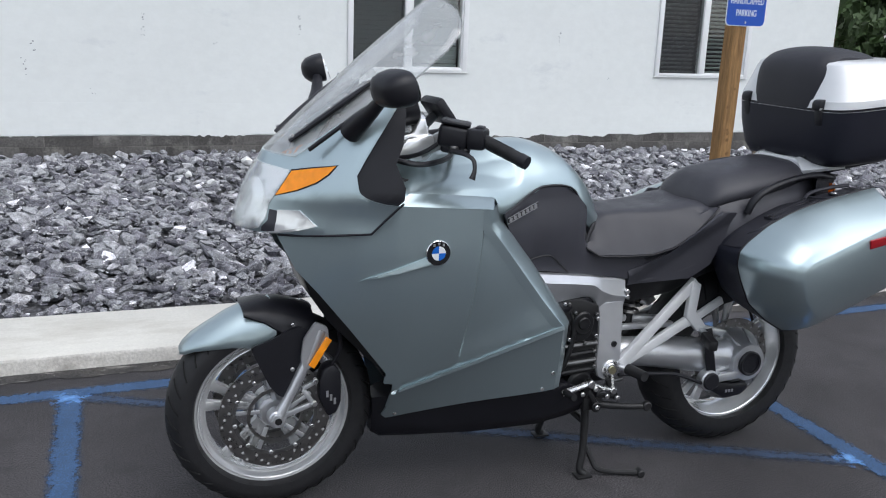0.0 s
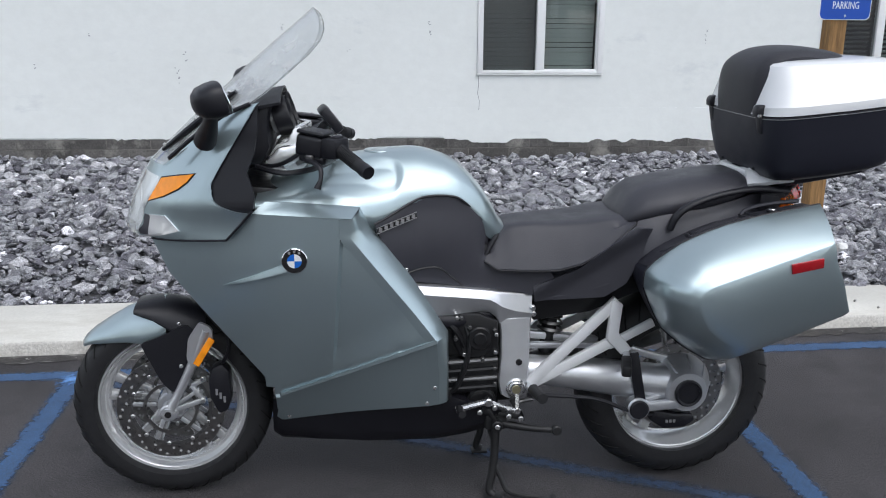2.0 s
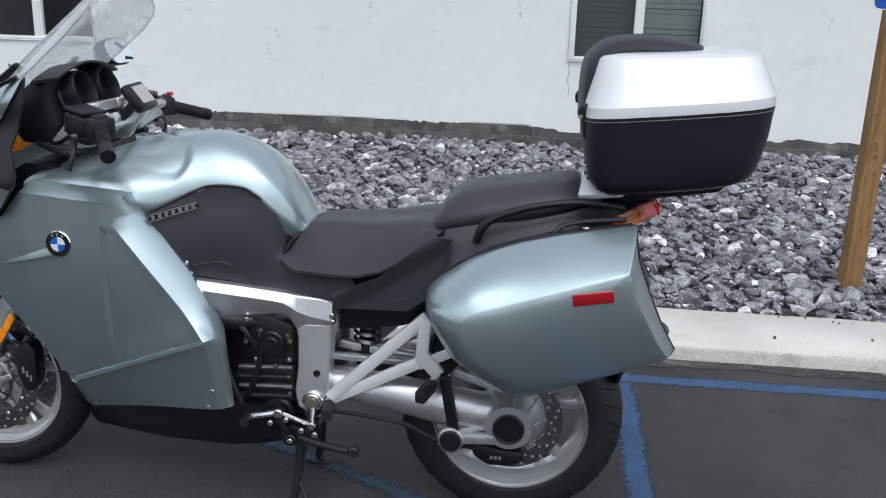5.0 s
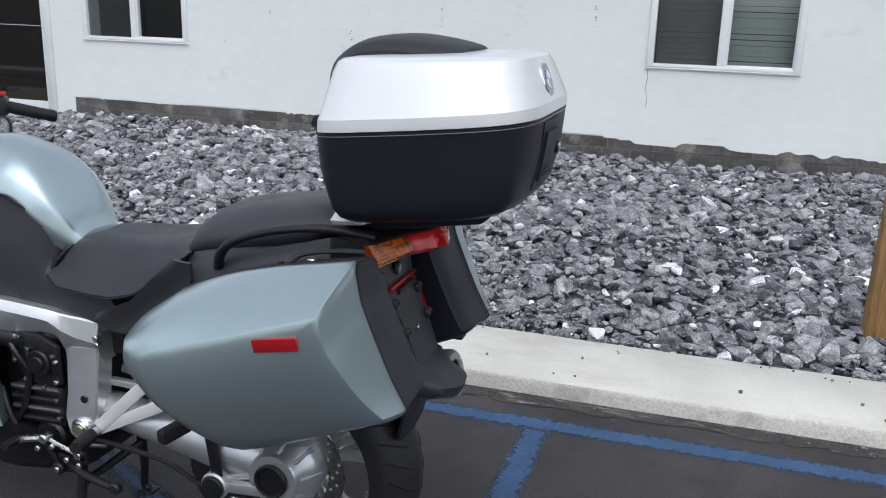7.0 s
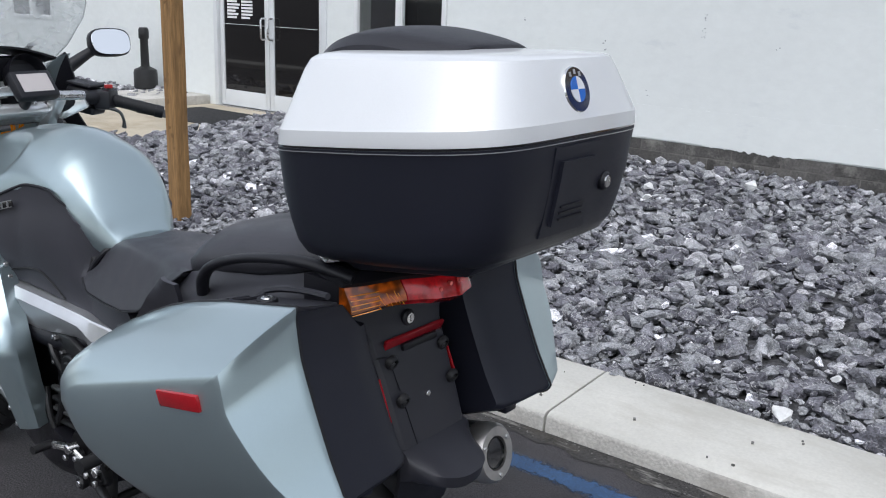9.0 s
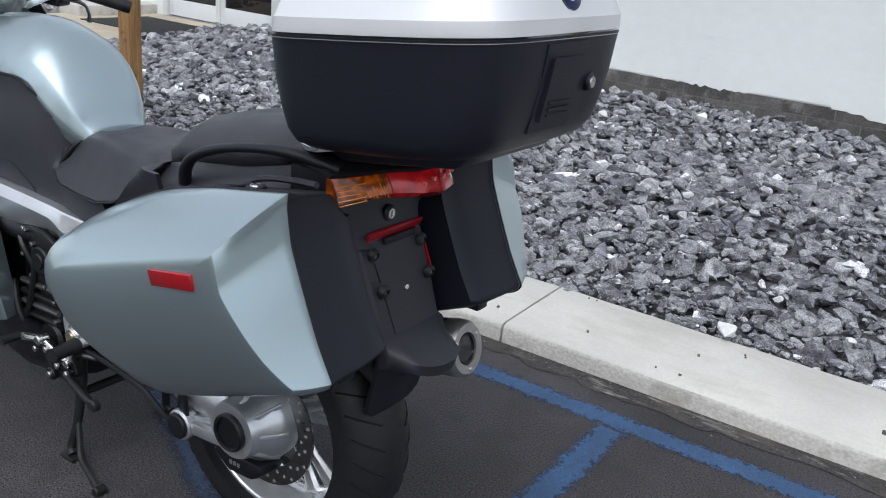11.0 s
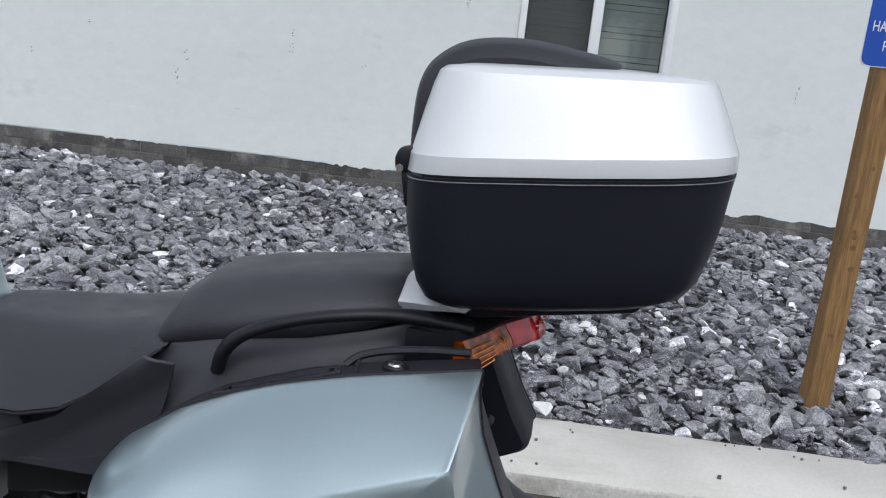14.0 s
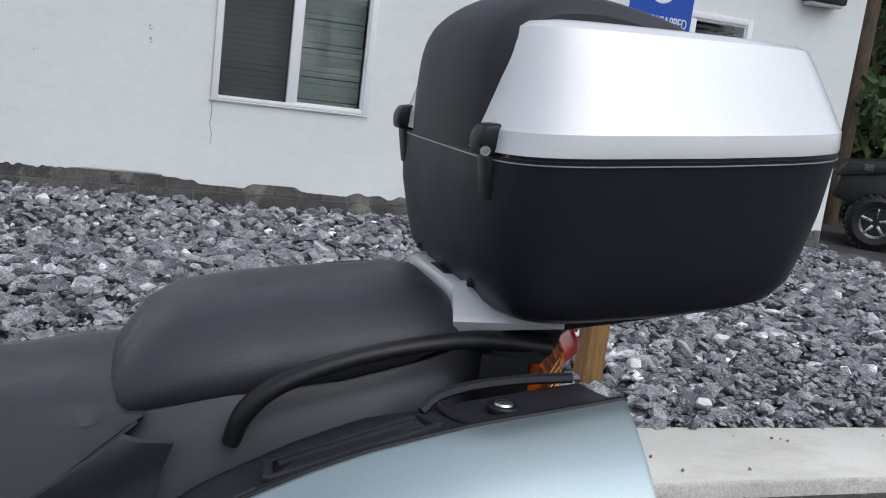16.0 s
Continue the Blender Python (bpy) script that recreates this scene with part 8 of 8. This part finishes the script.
# ---- surroundings: vehicle, pole, trees ----
def utv(x, y, rz):
    t = thing("utility_vehicle", x, y, 0.0, rz, "black off-road utility vehicle parked on the asphalt", "utility vehicle")
    gloss = mat("black_vehicle_plastic", (0.02, 0.021, 0.022), 0.35, var=0.2, var_scale=8)
    part("body", prism([(-0.5, 0.55), (-0.45, 0.92), (0.25, 1.0), (0.62, 1.05), (0.70, 0.62), (1.45, 0.55), (1.55, 0.95), (2.35, 0.98), (2.38, 0.62), (2.0, 0.45), (0.0, 0.42)], 0.16, 1.30, 0.03), gloss, t)
    part("hood", prism([(-0.52, 0.80), (-0.40, 0.98), (0.60, 1.12), (0.66, 1.02), (-0.2, 0.85)], 0.10, 1.36, 0.02), gloss, t)
    for a, b in (((0.55, 1.05), (0.85, 1.85)), ((1.75, 0.95), (1.70, 1.85)), ((1.25, 0.6), (1.30, 1.86))):
        for yy in (0.15, 1.3):
            part("roof_post", tube([(a[0], yy, a[1]), (b[0], yy, b[1])], 0.028, 8), gloss, t)
    part("roof", box(0.55, 1.95, 0.08, 1.38, 1.84, 1.90, 0.025), mat("grey_vehicle_roof", (0.18, 0.19, 0.19), 0.4, var=0.1, var_scale=4), t)
    part("seat", merge(box(1.05, 1.45, 0.25, 1.2, 0.75, 0.92, 0.04), box(1.40, 1.55, 0.25, 1.2, 0.85, 1.45, 0.04)), black_plastic, t)
    part("steering_wheel", tube([(0.95 + 0.05 * math.sin(a), 0.45 + 0.17 * math.cos(a), 1.22 + 0.16 * math.sin(a)) for a in np.linspace(0, 2 * math.pi, 20)], 0.014, 6), black_plastic, t)
    part("headlight", moved(box(-0.06, 0.06, -0.012, 0.02, -0.04, 0.05, 0.015), pose(-0.18, 0.11, 0.93, 0, 0, 0)), clear_lens, t)
    part("headlight_reflector", moved(box(-0.05, 0.05, 0.0, 0.02, -0.03, 0.04, 0.01), pose(-0.18, 0.115, 0.93, 0, 0, 0)), chrome, t)
    part("bumper", tube([(-0.56, 0.3, 0.5), (-0.60, 0.35, 0.85), (-0.60, 1.1, 0.85), (-0.56, 1.15, 0.5)], 0.025, 8), black_iron, t)
    for wx in (0.0, 1.9):
        for wy in (0.0, 1.2):
            w = part("wheel", loop_lathe([(0.315, -0.09), (0.325, -0.05), (0.325, 0.05), (0.315, 0.09), (0.25, 0.13), (0.18, 0.11), (0.18, -0.11), (0.25, -0.13)], 40, wx, 0.325), rubber, t)
            w.location.y = wy + 0.13
            lugs = [bar((wx + 0.318 * math.cos(a), -0.11, 0.325 + 0.318 * math.sin(a)), (wx + 0.318 * math.cos(a + 0.12), 0.11, 0.325 + 0.318 * math.sin(a + 0.12)), 0.03, 0.03) for a in np.linspace(0, 2 * math.pi, 26, endpoint=False)]
            tagged(part("tread_lugs", merge(*lugs), rubber, w), kind="stuff")
            part("rim", loop_lathe([(0.185, -0.10), (0.185, -0.06), (0.15, -0.05), (0.15, -0.08)], 32, wx, 0.325), dark_steel, w)
            part("hub", disc(wx, -0.07, 0.325, 0.15, 0.03, bevel=0.01), black_iron, w)
            for k in range(5):
                a = 2 * math.pi * k / 5 + 0.3
                part("spoke", bar((wx + 0.04 * math.cos(a), -0.09, 0.325 + 0.04 * math.sin(a)), (wx + 0.17 * math.cos(a), -0.095, 0.325 + 0.17 * math.sin(a)), 0.012, 0.035, 0.004), alloy, w)
    return t


utv(9.25, 7.05, -40)

# weathered utility pole behind the vehicle
pole = thing("utility_pole", 10.6, 9.35, 0.0, label="weathered brown wooden utility pole", category="utility pole")
part("shaft", lathe([(0.14, 0.0), (0.135, 1.0), (0.125, 4.0), (0.11, 8.0)], 16, "Z"), bark, pole)
# pale boulders and an edging at the end of the stone bed
for k, (x, y, r) in enumerate(((7.75, 5.62, 0.13), (7.95, 5.2, 0.08), (7.9, 4.7, 0.07))):
    verts, tris = shapes[3 + k]
    me = bpy.data.meshes.new("boulder")
    me.from_pydata((verts * r * 2).tolist(), [], tris.tolist())
    me.materials.append(mat("pale_boulder", (0.6, 0.6, 0.58), 0.8, var=0.1, var_scale=10))
    tagged(new("boulder", me), "pale rounded boulder at the edge of the stone bed", "boulder", "edge boulders").matrix_basis = pose(x, y, 0.06 + r * 0.3)
tagged(part("bed_edging", tube([(7.9, 1.9, 0.04), (7.95, 3.2, 0.05), (7.85, 4.4, 0.05), (8.0, 5.6, 0.05)], 0.05, 10, per=6), concrete), "pale edging at the end of the stone bed", "edging", kind="structure")


def tree(name, height, spread_r, seed, leaves, conifer=False):
    r = random.Random(seed)
    t = thing(name, label="dark green conifer with drooping boughs" if conifer else "leafy green tree beyond the parking lot", category="tree", group="trees around the lot")
    part("trunk", tube([(0, 0, 0), (0.1, 0.05, height * 0.3), (0.0, 0.1, height * 0.6), (0.05, 0, height * 0.92)], [0.22, 0.16, 0.10, 0.03], 10, per=4), bark, t)
    centres = []
    for k in range(26):
        h = height * (0.16 + 0.8 * k / 26) if conifer else height * r.uniform(0.35, 0.9)
        reach = spread_r * (1.05 - 0.95 * k / 26) if conifer else spread_r * r.uniform(0.4, 1.0) * (1.15 - abs(h / height - 0.6))
        a = r.uniform(0, 6.28)
        tip = Vector((reach * math.cos(a), reach * math.sin(a), h + (-0.35 if conifer else 0.5) * r.random()))
        if k % 2 == 0:
            part("limb", tube([(0, 0, h * (0.97 if conifer else 0.75)), tip * 0.5 + Vector((0, 0, h * 0.42)), tip], [0.06, 0.035, 0.012], 6), bark, t)
        centres.append((tip, reach))
    V, F = [], []
    per = leaves // len(centres)
    for tip, reach in centres:
        for _ in range(per):
            if conifer:
                f = r.random()
                p = Vector((tip.x * f, tip.y * f, tip.z + 0.15 * (1 - f))) + Vector((r.gauss(0, 0.22), r.gauss(0, 0.22), r.gauss(0, 0.12)))
            else:
                p = tip + Vector((r.gauss(0, 0.5), r.gauss(0, 0.5), r.gauss(0, 0.38)))
            s = r.uniform(0.05, 0.11)
            q = Euler((r.random() * 6, r.random() * 6, r.random() * 6)).to_matrix()
            b = len(V)
            for c in ((-s, -s * 0.5, 0), (s, -s * 0.5, 0.02), (s * 1.2, s * 0.5, 0), (-s * 0.8, s * 0.5, 0.02)):
                V.append((p + q @ Vector(c))[:])
            F.append((b, b + 1, b + 2, b + 3))
    me = bpy.data.meshes.new("crown")
    me.from_pydata(V, [], F)
    me.materials.append(leaf_mat)
    c = new("crown", me)
    c.parent = t
    c["kind"] = "stuff"
    return t


oak = tree("tree", 8.0, 2.6, 4, 5200)
oak.matrix_basis = pose(13.5, 13.0, 0)
fir = tree("conifer", 9.0, 2.2, 7, 6200, True)
fir.matrix_basis = pose(12.0, 10.8, 0)
for x, y, k, rz in ((15.2, 10.2, 0.9, 40), (17.5, 12.5, 1.1, 130), (11.6, 15.5, 1.0, 220), (20.0, 9.0, 1.2, 300), (-16, -24, 1.3, 10), (-8.5, -27, 1.1, 80), (-1.5, -25, 1.35, 150), (6.5, -28, 1.2, 200), (13, -25, 1.3, 260), (20, -20, 1.25, 330), (-22, -16, 1.2, 45)):
    copy_thing(oak, pose(x, y, 0, 0, 0, rz) @ Matrix.Scale(k, 4))
for x, y, k, rz in ((14.0, 11.0, 1.0, 60), (16.5, 14.5, 1.2, 200), (18.5, 10.8, 1.1, 290), (-5, -24.5, 1.0, 30), (10, -26, 1.15, 110), (24, -12, 1.2, 70)):
    copy_thing(fir, pose(x, y, 0, 0, 0, rz) @ Matrix.Scale(k, 4))
# low shrubs closing the view behind the vehicle
hedge_v, hedge_f = [], []
r = random.Random(77)
for _ in range(9000):
    a = r.random()
    p = Vector((11.0 + 9 * a + r.gauss(0, 0.6), 11.2 - 3.2 * a + r.gauss(0, 0.7), abs(r.gauss(0, 1.0)) + 0.1))
    s = r.uniform(0.06, 0.12)
    q = Euler((r.random() * 6, r.random() * 6, r.random() * 6)).to_matrix()
    b = len(hedge_v)
    for c in ((-s, -s * 0.5, 0), (s, -s * 0.5, 0.02), (s * 1.2, s * 0.5, 0), (-s * 0.8, s * 0.5, 0.02)):
        hedge_v.append((p + q @ Vector(c))[:])
    hedge_f.append((b, b + 1, b + 2, b + 3))
me = bpy.data.meshes.new("undergrowth")
me.from_pydata(hedge_v, [], hedge_f)
me.materials.append(leaf_mat)
tagged(new("undergrowth", me), "dark green undergrowth behind the vehicle", "undergrowth", kind="stuff")
